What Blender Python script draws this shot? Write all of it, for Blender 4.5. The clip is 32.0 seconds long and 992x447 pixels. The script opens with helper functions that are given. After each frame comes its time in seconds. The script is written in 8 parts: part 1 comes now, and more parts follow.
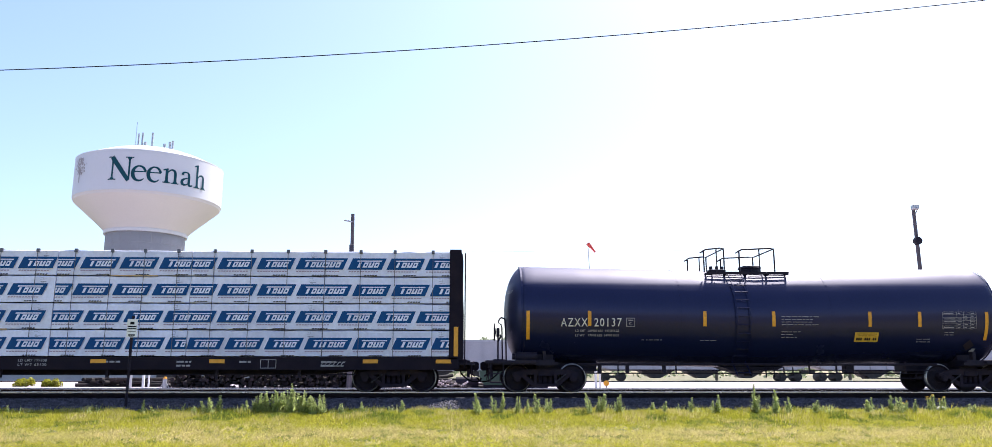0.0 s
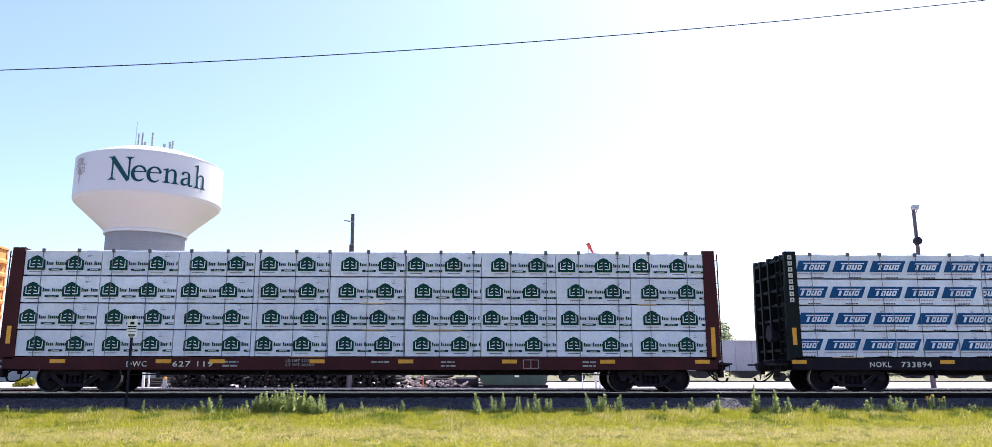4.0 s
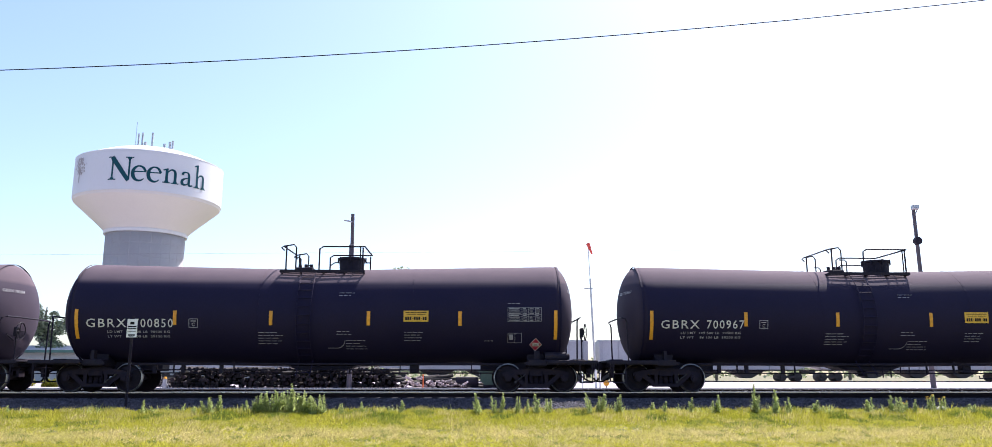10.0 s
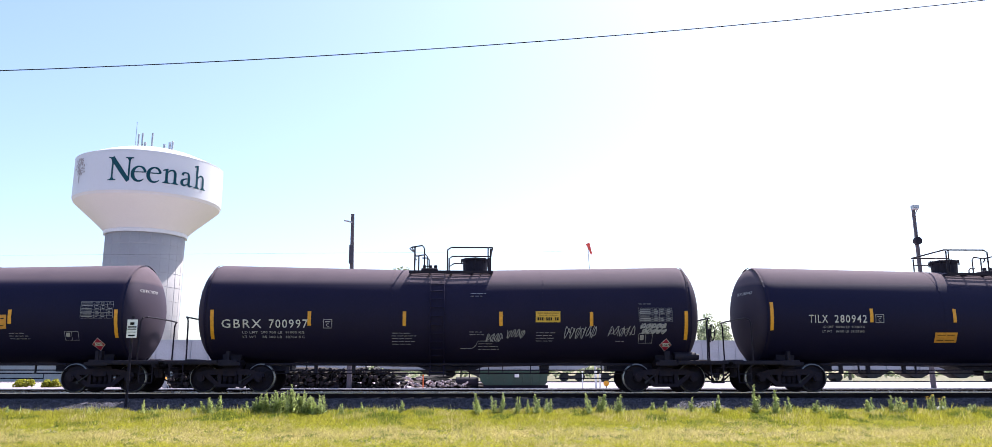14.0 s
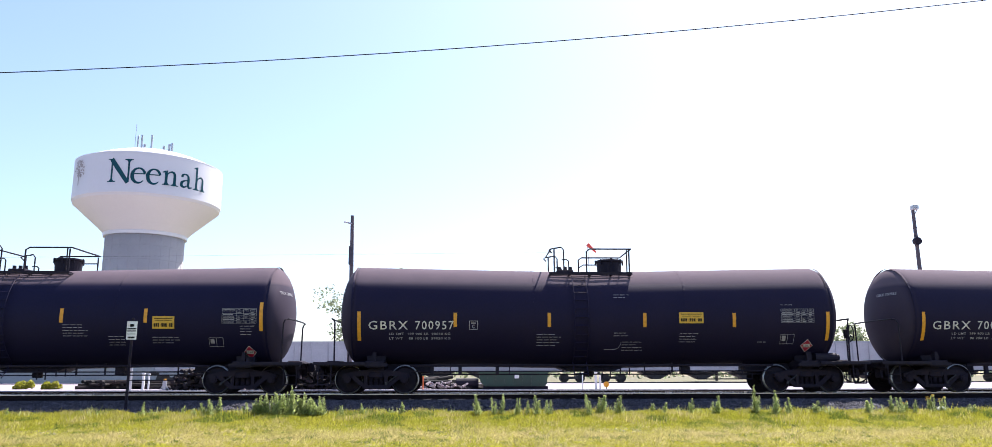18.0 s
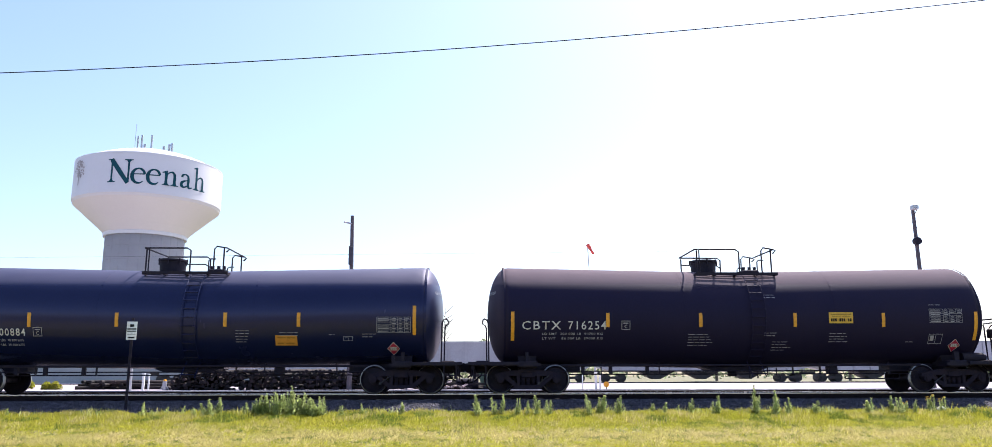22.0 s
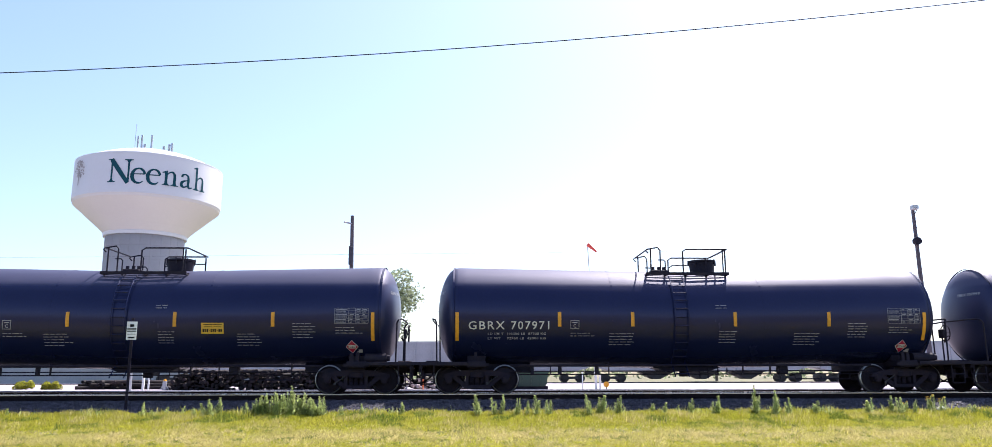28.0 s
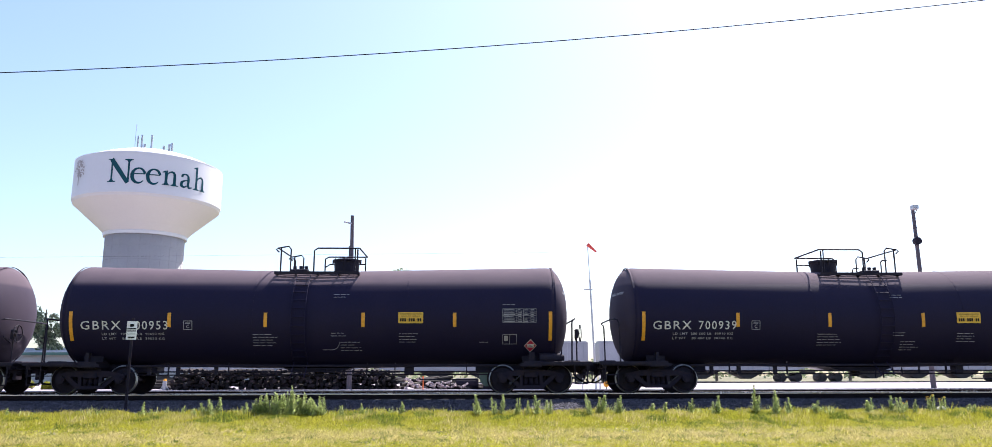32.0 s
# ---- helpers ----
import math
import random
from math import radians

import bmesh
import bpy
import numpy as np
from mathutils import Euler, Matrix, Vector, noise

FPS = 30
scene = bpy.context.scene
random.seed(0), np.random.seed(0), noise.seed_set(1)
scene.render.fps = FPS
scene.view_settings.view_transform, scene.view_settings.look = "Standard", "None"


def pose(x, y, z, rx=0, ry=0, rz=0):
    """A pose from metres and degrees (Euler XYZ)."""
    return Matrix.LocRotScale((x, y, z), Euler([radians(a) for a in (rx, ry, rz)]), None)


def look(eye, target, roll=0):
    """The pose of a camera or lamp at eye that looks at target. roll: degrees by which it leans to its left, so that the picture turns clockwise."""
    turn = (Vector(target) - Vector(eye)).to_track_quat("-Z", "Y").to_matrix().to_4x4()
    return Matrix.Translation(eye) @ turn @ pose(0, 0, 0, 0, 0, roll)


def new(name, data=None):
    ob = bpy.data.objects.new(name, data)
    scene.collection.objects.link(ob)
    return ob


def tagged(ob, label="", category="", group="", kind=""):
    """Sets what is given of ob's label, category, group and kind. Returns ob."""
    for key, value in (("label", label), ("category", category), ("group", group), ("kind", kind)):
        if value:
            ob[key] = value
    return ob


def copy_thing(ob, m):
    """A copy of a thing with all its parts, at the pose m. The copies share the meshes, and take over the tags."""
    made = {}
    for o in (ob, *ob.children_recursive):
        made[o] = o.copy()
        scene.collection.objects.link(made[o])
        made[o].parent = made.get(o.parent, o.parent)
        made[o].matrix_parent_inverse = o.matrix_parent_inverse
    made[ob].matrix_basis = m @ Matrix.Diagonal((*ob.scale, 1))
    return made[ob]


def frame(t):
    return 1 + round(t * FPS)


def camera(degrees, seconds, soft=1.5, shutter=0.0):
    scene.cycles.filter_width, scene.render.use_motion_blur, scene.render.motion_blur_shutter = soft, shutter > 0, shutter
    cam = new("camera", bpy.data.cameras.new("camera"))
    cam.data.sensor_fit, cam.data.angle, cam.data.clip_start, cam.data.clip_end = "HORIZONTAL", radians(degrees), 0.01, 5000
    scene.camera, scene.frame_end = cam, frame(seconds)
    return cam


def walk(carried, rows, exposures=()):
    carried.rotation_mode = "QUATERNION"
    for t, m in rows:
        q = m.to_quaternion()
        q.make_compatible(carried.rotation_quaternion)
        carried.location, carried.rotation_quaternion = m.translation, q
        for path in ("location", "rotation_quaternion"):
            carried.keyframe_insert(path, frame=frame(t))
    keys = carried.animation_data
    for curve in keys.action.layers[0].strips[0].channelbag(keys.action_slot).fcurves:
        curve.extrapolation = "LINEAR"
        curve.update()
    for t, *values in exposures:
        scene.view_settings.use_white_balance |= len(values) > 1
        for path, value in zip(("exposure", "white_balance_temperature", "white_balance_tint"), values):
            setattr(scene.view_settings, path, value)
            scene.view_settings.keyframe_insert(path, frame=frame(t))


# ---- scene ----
# the near track runs along x, its rail heads at RAIL, its centre line at y = TRACK; the yard lies level with it, the lawn falls away towards the camera
RAIL, TRACK = 0.55, 26.9
YARD = 0.37
EXPOSURE = 1.15

cam = camera(64.25, 32.0, soft=0.5)
walk(cam, [
    (0.0, pose(0, 0, 1.093, 100.85, -0.03, -1.84)),
    (6.0, pose(0, 0, 1.093, 100.85, -0.03, -1.84)),
    (12.5, pose(0, 0, 1.093, 100.85, -0.02, -1.84)),
    (15.5, pose(0, 0, 1.093, 100.90, 0.05, -1.84)),
    (17.5, pose(0, 0, 1.093, 100.94, 0.11, -1.84)),
    (21.0, pose(0, 0, 1.093, 100.95, 0.14, -1.84)),
    (26.5, pose(0, 0, 1.093, 100.95, 0.14, -1.84)),
    (32.0, pose(0, 0, 1.093, 100.94, 0.13, -1.84)),
], exposures=[(0.0, EXPOSURE, 6250, 16), (32.0, EXPOSURE, 6250, 16)])

# ---- sky and sun ----
SUN_DIR = Vector((0.43, 0.54, 1.0)).normalized()
world = bpy.data.worlds.new("sky")
scene.world = world
world.use_nodes = True
wn = world.node_tree.nodes
sky = wn.new("ShaderNodeTexSky")
sky.sky_type, sky.sun_disc = "NISHITA", False
sky.sun_elevation = math.asin(SUN_DIR.z)
sky.sun_rotation = math.atan2(SUN_DIR.x, SUN_DIR.y)
sky.air_density, sky.dust_density, sky.ozone_density = 1.0, 1.6, 2.3
wn["Background"].inputs["Strength"].default_value = 0.118
world.node_tree.links.new(sky.outputs[0], wn["Background"].inputs["Color"])
sun = new("sun", bpy.data.lights.new("sun", "SUN"))
sun.data.energy, sun.data.angle, sun.data.color = 4.7, radians(0.6), (1.0, 0.95, 0.86)
sun.matrix_world = look(SUN_DIR * 60, (0, 0, 0))


# ---- materials ----
def surface(name, c, c2=None, rough=0.6, metal=0.0, scale=3.0, fine=40.0, bump=0.15, rand=0.0, island=0.0, stretch=(1, 1, 1), spec=0.5, tint=None, vary=0.18):
    """Two colours mixed by broad noise, fine grain in value, roughness and relief."""
    m = bpy.data.materials.new(name)
    m.use_nodes = True
    n, l = m.node_tree.nodes, m.node_tree.links
    b = n["Principled BSDF"]
    b.inputs["Metallic"].default_value = metal
    b.inputs["Specular IOR Level"].default_value = spec
    if tint:
        b.inputs["Specular Tint"].default_value = (*tint, 1)
    tc, mp = n.new("ShaderNodeTexCoord"), n.new("ShaderNodeMapping")
    mp.inputs["Scale"].default_value = stretch
    l.new(tc.outputs["Object"], mp.inputs[0])
    broad, grain = n.new("ShaderNodeTexNoise"), n.new("ShaderNodeTexNoise")
    broad.inputs["Scale"].default_value, broad.inputs["Detail"].default_value = scale, 6
    grain.inputs["Scale"].default_value, grain.inputs["Detail"].default_value = fine, 4
    l.new(mp.outputs[0], broad.inputs["Vector"])
    l.new(mp.outputs[0], grain.inputs["Vector"])
    ramp = n.new("ShaderNodeMapRange")
    ramp.inputs[1].default_value, ramp.inputs[2].default_value = 0.38, 0.66
    l.new(broad.outputs[0], ramp.inputs[0])
    mix = n.new("ShaderNodeMix")
    mix.data_type = "RGBA"
    c2 = c2 or tuple(v * 0.75 for v in c)
    mix.inputs[6].default_value, mix.inputs[7].default_value = (*c, 1), (*c2, 1)
    l.new(ramp.outputs[0], mix.inputs[0])
    val = n.new("ShaderNodeMapRange")
    val.inputs[3].default_value, val.inputs[4].default_value = 1 - vary, 1 + vary
    l.new(grain.outputs[0], val.inputs[0])
    hsv = n.new("ShaderNodeHueSaturation")
    l.new(mix.outputs[2], hsv.inputs["Color"])
    last = val.outputs[0]
    for amount, node, socket in ((rand, "ShaderNodeObjectInfo", "Random"), (island, "ShaderNodeNewGeometry", "Random Per Island")):
        if amount:
            info, r, mul = n.new(node), n.new("ShaderNodeMapRange"), n.new("ShaderNodeMath")
            r.inputs[3].default_value, r.inputs[4].default_value = 1 - amount, 1 + amount
            mul.operation = "MULTIPLY"
            l.new(info.outputs[socket], r.inputs[0])
            l.new(r.outputs[0], mul.inputs[0])
            l.new(last, mul.inputs[1])
            last = mul.outputs[0]
    l.new(last, hsv.inputs["Value"])
    l.new(hsv.outputs[0], b.inputs["Base Color"])
    ro = n.new("ShaderNodeMapRange")
    ro.inputs[3].default_value, ro.inputs[4].default_value = max(0.03, rough - 0.1), min(1, rough + 0.1)
    l.new(broad.outputs[0], ro.inputs[0])
    l.new(ro.outputs[0], b.inputs["Roughness"])
    if bump:
        bp = n.new("ShaderNodeBump")
        bp.inputs["Strength"].default_value, bp.inputs["Distance"].default_value = bump, 0.02
        l.new(grain.outputs[0], bp.inputs["Height"])
        l.new(bp.outputs[0], b.inputs["Normal"])
    return m


M = {}
M["tank_matte"] = surface("dusty_black_paint", (0.0125, 0.0100, 0.0310), (0.0155, 0.0120, 0.0330), 0.58, scale=0.8, fine=25, bump=0.03, stretch=(1, 1, 0.6), spec=0.15, tint=(0.90, 0.84, 1.0))
M["tank_satin"] = surface("satin_black_paint", (0.0095, 0.0085, 0.0310), (0.0115, 0.0100, 0.0330), 0.56, scale=0.8, fine=25, bump=0.02, stretch=(1, 1, 0.6), spec=0.15, tint=(0.86, 0.80, 1.0))
M["tank_gloss"] = surface("gloss_blue_black_paint", (0.0074, 0.0112, 0.0410), (0.0090, 0.0128, 0.0440), 0.24, scale=0.7, fine=20, bump=0.006, stretch=(1, 1, 0.6), spec=0.50, tint=(0.70, 0.64, 1.0))
M["black_steel"] = surface("grimy_black_steel", (0.016, 0.013, 0.025), (0.027, 0.021, 0.030), 0.65, scale=4, fine=50, bump=0.2, spec=0.16)
M["truck_iron"] = surface("brown_black_cast_iron", (0.0185, 0.0145, 0.026), (0.032, 0.023, 0.030), 0.75, scale=5, fine=60, bump=0.3, spec=0.12)
M["wheel_dark"] = surface("oily_wheel_steel", (0.0150, 0.0120, 0.0210), (0.027, 0.019, 0.0240), 0.6, scale=6, fine=60, bump=0.2, spec=0.12)
M["wheel_bright"] = surface("polished_tread_steel", (0.46, 0.45, 0.44), (0.34, 0.33, 0.32), 0.45, metal=1.0, scale=8, fine=80, bump=0.03)
M["rail_bright"] = surface("worn_rail_top", (0.50, 0.47, 0.50), (0.38, 0.35, 0.37), 0.25, metal=1.0, scale=2, fine=50, bump=0.03)
M["rail_rust"] = surface("rail_web_rust", (0.010, 0.007, 0.009), (0.018, 0.011, 0.012), 0.85, scale=5, fine=60, bump=0.3, spec=0.1)
M["tie"] = surface("creosoted_tie_wood", (0.014, 0.011, 0.013), (0.026, 0.02, 0.021), 0.85, scale=3, fine=40, bump=0.4, rand=0.2, stretch=(4, 1, 4), spec=0.15)
M["ballast"] = surface("grey_ballast_stone", (0.068, 0.063, 0.085), (0.036, 0.034, 0.046), 0.85, scale=4, fine=50, bump=0.4, island=0.6)
M["ballast_bed"] = surface("ballast_bed", (0.036, 0.033, 0.043), (0.022, 0.020, 0.027), 0.9, scale=6, fine=45, bump=0.8)
M["lawn"] = surface("dry_lawn_soil", (0.24, 0.20, 0.09), (0.17, 0.18, 0.05), 0.9, scale=0.9, fine=30, bump=0.6)
M["lot"] = surface("pale_gravel_lot", (0.37, 0.315, 0.350), (0.29, 0.245, 0.275), 0.9, scale=0.25, fine=8, bump=0.2)
# unseen strip under and behind the camera, added to keep bounced light neutral
M["bounce_ground"] = surface("grey_bounce_ground", (0.085, 0.083, 0.085), (0.11, 0.107, 0.105), 0.85, scale=0.6, fine=25, bump=0.2)
M["far_ground"] = surface("far_field_grass", (0.125, 0.115, 0.055), (0.15, 0.135, 0.07), 0.95, scale=0.05, fine=2, bump=0)
M["yellow_tape"] = surface("yellow_reflective_tape", (0.82, 0.36, 0.02), (0.68, 0.29, 0.018), 0.45, scale=12, fine=90, bump=0.02, rand=0.08)
M["white_paint"] = surface("white_stencil_paint", (0.66, 0.64, 0.60), (0.5, 0.48, 0.45), 0.6, scale=6, fine=60, bump=0.0)
M["grey_stencil"] = surface("faded_stencil_paint", (0.36, 0.35, 0.36), (0.24, 0.23, 0.25), 0.6, scale=6, fine=60, bump=0.0)
M["yellow_decal"] = surface("yellow_decal", (0.72, 0.42, 0.04), (0.6, 0.34, 0.03), 0.5, scale=8, fine=60, bump=0.0)
M["orange_decal"] = surface("faded_orange_decal", (0.68, 0.29, 0.03), (0.56, 0.23, 0.025), 0.5, scale=8, fine=60, bump=0.0)
M["black_print"] = surface("black_print", (0.012, 0.012, 0.014), (0.02, 0.018, 0.02), 0.6, scale=8, fine=60, bump=0.0, spec=0.1)
M["red_decal"] = surface("red_placard", (0.40, 0.012, 0.050), (0.33, 0.010, 0.042), 0.5, scale=8, fine=60, bump=0.0)
M["tower_white"] = surface("tower_white_paint", (0.66, 0.65, 0.68), (0.63, 0.62, 0.65), 0.5, scale=0.12, fine=3, bump=0.0, vary=0.03)
M["tower_cone"] = surface("tower_cream_paint", (0.68, 0.63, 0.61), (0.65, 0.60, 0.58), 0.55, scale=0.15, fine=3, bump=0.0, vary=0.03)
M["tower_concrete"] = surface("tower_concrete", (0.40, 0.38, 0.39), (0.35, 0.33, 0.34), 0.85, scale=0.2, fine=4, bump=0.05, vary=0.06)
M["tower_green"] = surface("tower_lettering_green", (0.004, 0.062, 0.085), (0.005, 0.052, 0.07), 0.5, scale=1, fine=10, bump=0.0, spec=0.2)
M["galvanised"] = surface("galvanised_steel", (0.50, 0.50, 0.51), (0.40, 0.40, 0.41), 0.45, metal=0.6, scale=5, fine=60, bump=0.05)
M["lever_grey"] = surface("grey_lever_steel", (0.034, 0.030, 0.034), (0.02, 0.018, 0.02), 0.6, scale=6, fine=60, bump=0.1)
M["pole_box"] = surface("weathered_grey_box_paint", (0.045, 0.04, 0.055), (0.07, 0.06, 0.08), 0.7, scale=4, fine=40, bump=0.05)
# wood colour lifted towards purplish grey to stand in for haze
M["pole_wood"] = surface("weathered_hazed_pole_wood", (0.085, 0.072, 0.085), (0.125, 0.105, 0.115), 0.9, scale=4, fine=30, bump=0.4, stretch=(6, 6, 0.5))
M["cable"] = surface("cable_rubber", (0.008, 0.008, 0.010), None, 0.7, scale=3, fine=30, bump=0.0, spec=0.1)
M["box_yellow"] = surface("boxcar_yellow_paint", (0.70, 0.315, 0.085), (0.58, 0.255, 0.068), 0.5, scale=0.7, fine=18, bump=0.05, stretch=(1, 1, 0.35), spec=0.3, vary=0.12)
M["box_door"] = surface("boxcar_black_door_paint", (0.0088, 0.0086, 0.020), (0.011, 0.011, 0.022), 0.45, scale=1.2, fine=20, bump=0.05, spec=0.1)
M["box_brown"] = surface("stencil_brown_paint", (0.028, 0.011, 0.007), (0.04, 0.016, 0.01), 0.6, scale=8, fine=50, bump=0.0, spec=0.1)
M["logo_red"] = surface("logo_red_paint", (0.66, 0.045, 0.03), (0.56, 0.04, 0.025), 0.5, scale=6, fine=50, bump=0.0, spec=0.25)
M["logo_blue"] = surface("logo_blue_paint", (0.006, 0.035, 0.30), (0.006, 0.03, 0.25), 0.5, scale=6, fine=50, bump=0.0, spec=0.25)
M["spray_silver"] = surface("silver_spray_paint", (0.54, 0.53, 0.57), (0.34, 0.32, 0.35), 0.5, scale=2.6, fine=14, bump=0.0)
M["spray_pale"] = surface("whitish_spray_paint", (0.66, 0.63, 0.60), (0.36, 0.33, 0.32), 0.55, scale=2.4, fine=16, bump=0.0, vary=0.25)
M["spray_black"] = surface("black_spray_paint", (0.010, 0.009, 0.011), (0.018, 0.016, 0.018), 0.6, scale=4, fine=30, bump=0.0, spec=0.1)
M["spray_violet"] = surface("violet_spray_paint", (0.13, 0.085, 0.17), (0.36, 0.12, 0.075), 0.6, scale=1.5, fine=20, bump=0.0)
M["spray_grey"] = surface("grey_spray_paint", (0.30, 0.26, 0.22), (0.24, 0.20, 0.15), 0.6, scale=2, fine=20, bump=0.0)
M["spray_green"] = surface("faded_green_spray_paint", (0.085, 0.15, 0.055), (0.22, 0.22, 0.09), 0.6, scale=2, fine=20, bump=0.0)
M["rust_grime"] = surface("rust_and_soot_grime", (0.055, 0.028, 0.018), (0.025, 0.016, 0.014), 0.85, scale=3, fine=30, bump=0.0, spec=0.1)
M["spray_white"] = surface("white_spray_paint", (0.55, 0.54, 0.58), (0.42, 0.41, 0.45), 0.6, scale=4, fine=30, bump=0.0)
M["hopper_grey"] = surface("hopper_blue_grey_paint", (0.135, 0.150, 0.215), (0.118, 0.132, 0.182), 0.13, scale=0.5, fine=14, bump=0.003, stretch=(1, 1, 0.4), spec=0.95)
M["hopper_sill"] = surface("hopper_sill_blue_paint", (0.095, 0.14, 0.20), (0.08, 0.115, 0.155), 0.4, scale=1, fine=20, bump=0.03)
M["hopper_lower"] = surface("dirty_hopper_chute", (0.035, 0.032, 0.034), (0.02, 0.018, 0.018), 0.6, scale=1.5, fine=25, bump=0.1, spec=0.3)
M["roof_grating"] = surface("bright_roof_grating", (0.62, 0.64, 0.66), (0.52, 0.54, 0.56), 0.5, metal=0.1, scale=3, fine=60, bump=0.1)
M["flat_black"] = surface("flatcar_black_paint", (0.0120, 0.0095, 0.0175), (0.020, 0.0145, 0.0220), 0.65, scale=2, fine=30, bump=0.1, spec=0.08)
M["flat_green"] = surface("bulkhead_dark_green_paint", (0.006, 0.010, 0.0125), (0.009, 0.013, 0.015), 0.6, scale=2, fine=30, bump=0.08, spec=0.12)
M["flat_red"] = surface("bulkhead_oxide_red_paint", (0.062, 0.0115, 0.0175), (0.045, 0.010, 0.014), 0.6, scale=1.5, fine=30, bump=0.1, spec=0.16)
M["wrap_white"] = surface("white_lumber_wrap", (0.74, 0.745, 0.88), (0.64, 0.645, 0.77), 0.42, scale=1.6, fine=9, bump=0.5, rand=0.08)
M["wrap_teal"] = surface("teal_wrap_print", (0.008, 0.070, 0.215), (0.009, 0.062, 0.19), 0.5, scale=3, fine=12, bump=0.1, spec=0.12)
M["wrap_green"] = surface("green_wrap_print", (0.002, 0.045, 0.036), (0.003, 0.036, 0.03), 0.5, scale=3, fine=12, bump=0.1, spec=0.12)
M["wrap_pale_print"] = surface("pale_wrap_print", (0.36, 0.24, 0.34), (0.28, 0.20, 0.30), 0.5, scale=6, fine=40, bump=0.0)
M["lumber"] = surface("sawn_lumber_ends", (0.55, 0.38, 0.2), (0.46, 0.3, 0.15), 0.8, scale=8, fine=40, bump=0.3)
M["strap"] = surface("dark_steel_strap", (0.10, 0.105, 0.13), (0.14, 0.14, 0.17), 0.5, scale=8, fine=50, bump=0.0, spec=0.2)
M["sign_white"] = surface("sign_white_sheet", (0.78, 0.78, 0.76), (0.70, 0.70, 0.68), 0.5, scale=6, fine=50, bump=0.0)
M["far_hopper"] = surface("parked_hopper_paint", (0.36, 0.36, 0.39), (0.30, 0.30, 0.32), 0.5, scale=0.4, fine=6, bump=0.02, rand=0.1)
M["far_dark"] = surface("parked_hopper_underside", (0.03, 0.028, 0.028), (0.05, 0.045, 0.042), 0.8, scale=2, fine=20, bump=0.1)
M["dumpster_green"] = surface("dumpster_green_paint", (0.022, 0.062, 0.04), (0.03, 0.055, 0.036), 0.55, scale=1.5, fine=20, bump=0.08)
M["log_bark"] = surface("dark_log_bark", (0.010, 0.006, 0.006), (0.026, 0.017, 0.015), 0.9, scale=5, fine=30, bump=0.5, rand=0.7)
# wide value spread per log imitates sunlit tops and gaps of light
M["log_end"] = surface("sun_specked_log_end", (0.016, 0.010, 0.013), (0.005, 0.0035, 0.005), 0.9, scale=9, fine=40, bump=0.3, rand=0.95)
# pale wood, its colour lifted further for sunlit tops
M["log_pale"] = surface("pale_split_wood", (0.40, 0.34, 0.35), (0.16, 0.12, 0.12), 0.85, scale=5, fine=30, bump=0.4, rand=0.7)
M["orange"] = surface("orange_paint", (0.75, 0.16, 0.03), (0.65, 0.12, 0.03), 0.6, scale=6, fine=40, bump=0.0)
M["sock_red"] = surface("faded_red_fabric", (0.72, 0.10, 0.07), (0.62, 0.08, 0.06), 0.8, scale=6, fine=60, bump=0.1)
M["teal_roof"] = surface("teal_metal_fascia", (0.06, 0.15, 0.13), (0.05, 0.12, 0.11), 0.5, scale=0.4, fine=8, bump=0.02)
M["shed_white"] = surface("pale_shed_cladding", (0.40, 0.40, 0.42), (0.35, 0.35, 0.37), 0.6, scale=0.3, fine=6, bump=0.02)
for key, a, b in (("grass_fresh", (0.33, 0.335, 0.030), (0.42, 0.39, 0.050)), ("grass_dry", (0.51, 0.435, 0.18), (0.42, 0.375, 0.115)),
                  ("grass_dark", (0.10, 0.15, 0.02), (0.15, 0.20, 0.03)), ("weed", (0.37, 0.44, 0.155), (0.49, 0.52, 0.24)), ("leaf", (0.21, 0.25, 0.14), (0.30, 0.33, 0.22)), ("bark", (0.1, 0.08, 0.06), (0.15, 0.12, 0.1))):
    M[key] = surface(key, a, b, 0.7, scale=0.9 if "grass" in key else 0.6, fine=20, bump=0, island=0.5)
for key in ("grass_fresh", "grass_dry", "grass_dark", "weed", "leaf"):
    nt = M[key].node_tree
    tr, add, out = nt.nodes.new("ShaderNodeBsdfTranslucent"), nt.nodes.new("ShaderNodeMixShader"), nt.nodes["Material Output"]
    add.inputs[0].default_value = 0.65 if key == "weed" else 0.5
    nt.links.new(nt.nodes["Principled BSDF"].inputs["Base Color"].links[0].from_socket, tr.inputs[0])
    nt.links.new(nt.nodes["Principled BSDF"].outputs[0], add.inputs[1])
    nt.links.new(tr.outputs[0], add.inputs[2])
    nt.links.new(add.outputs[0], out.inputs[0])


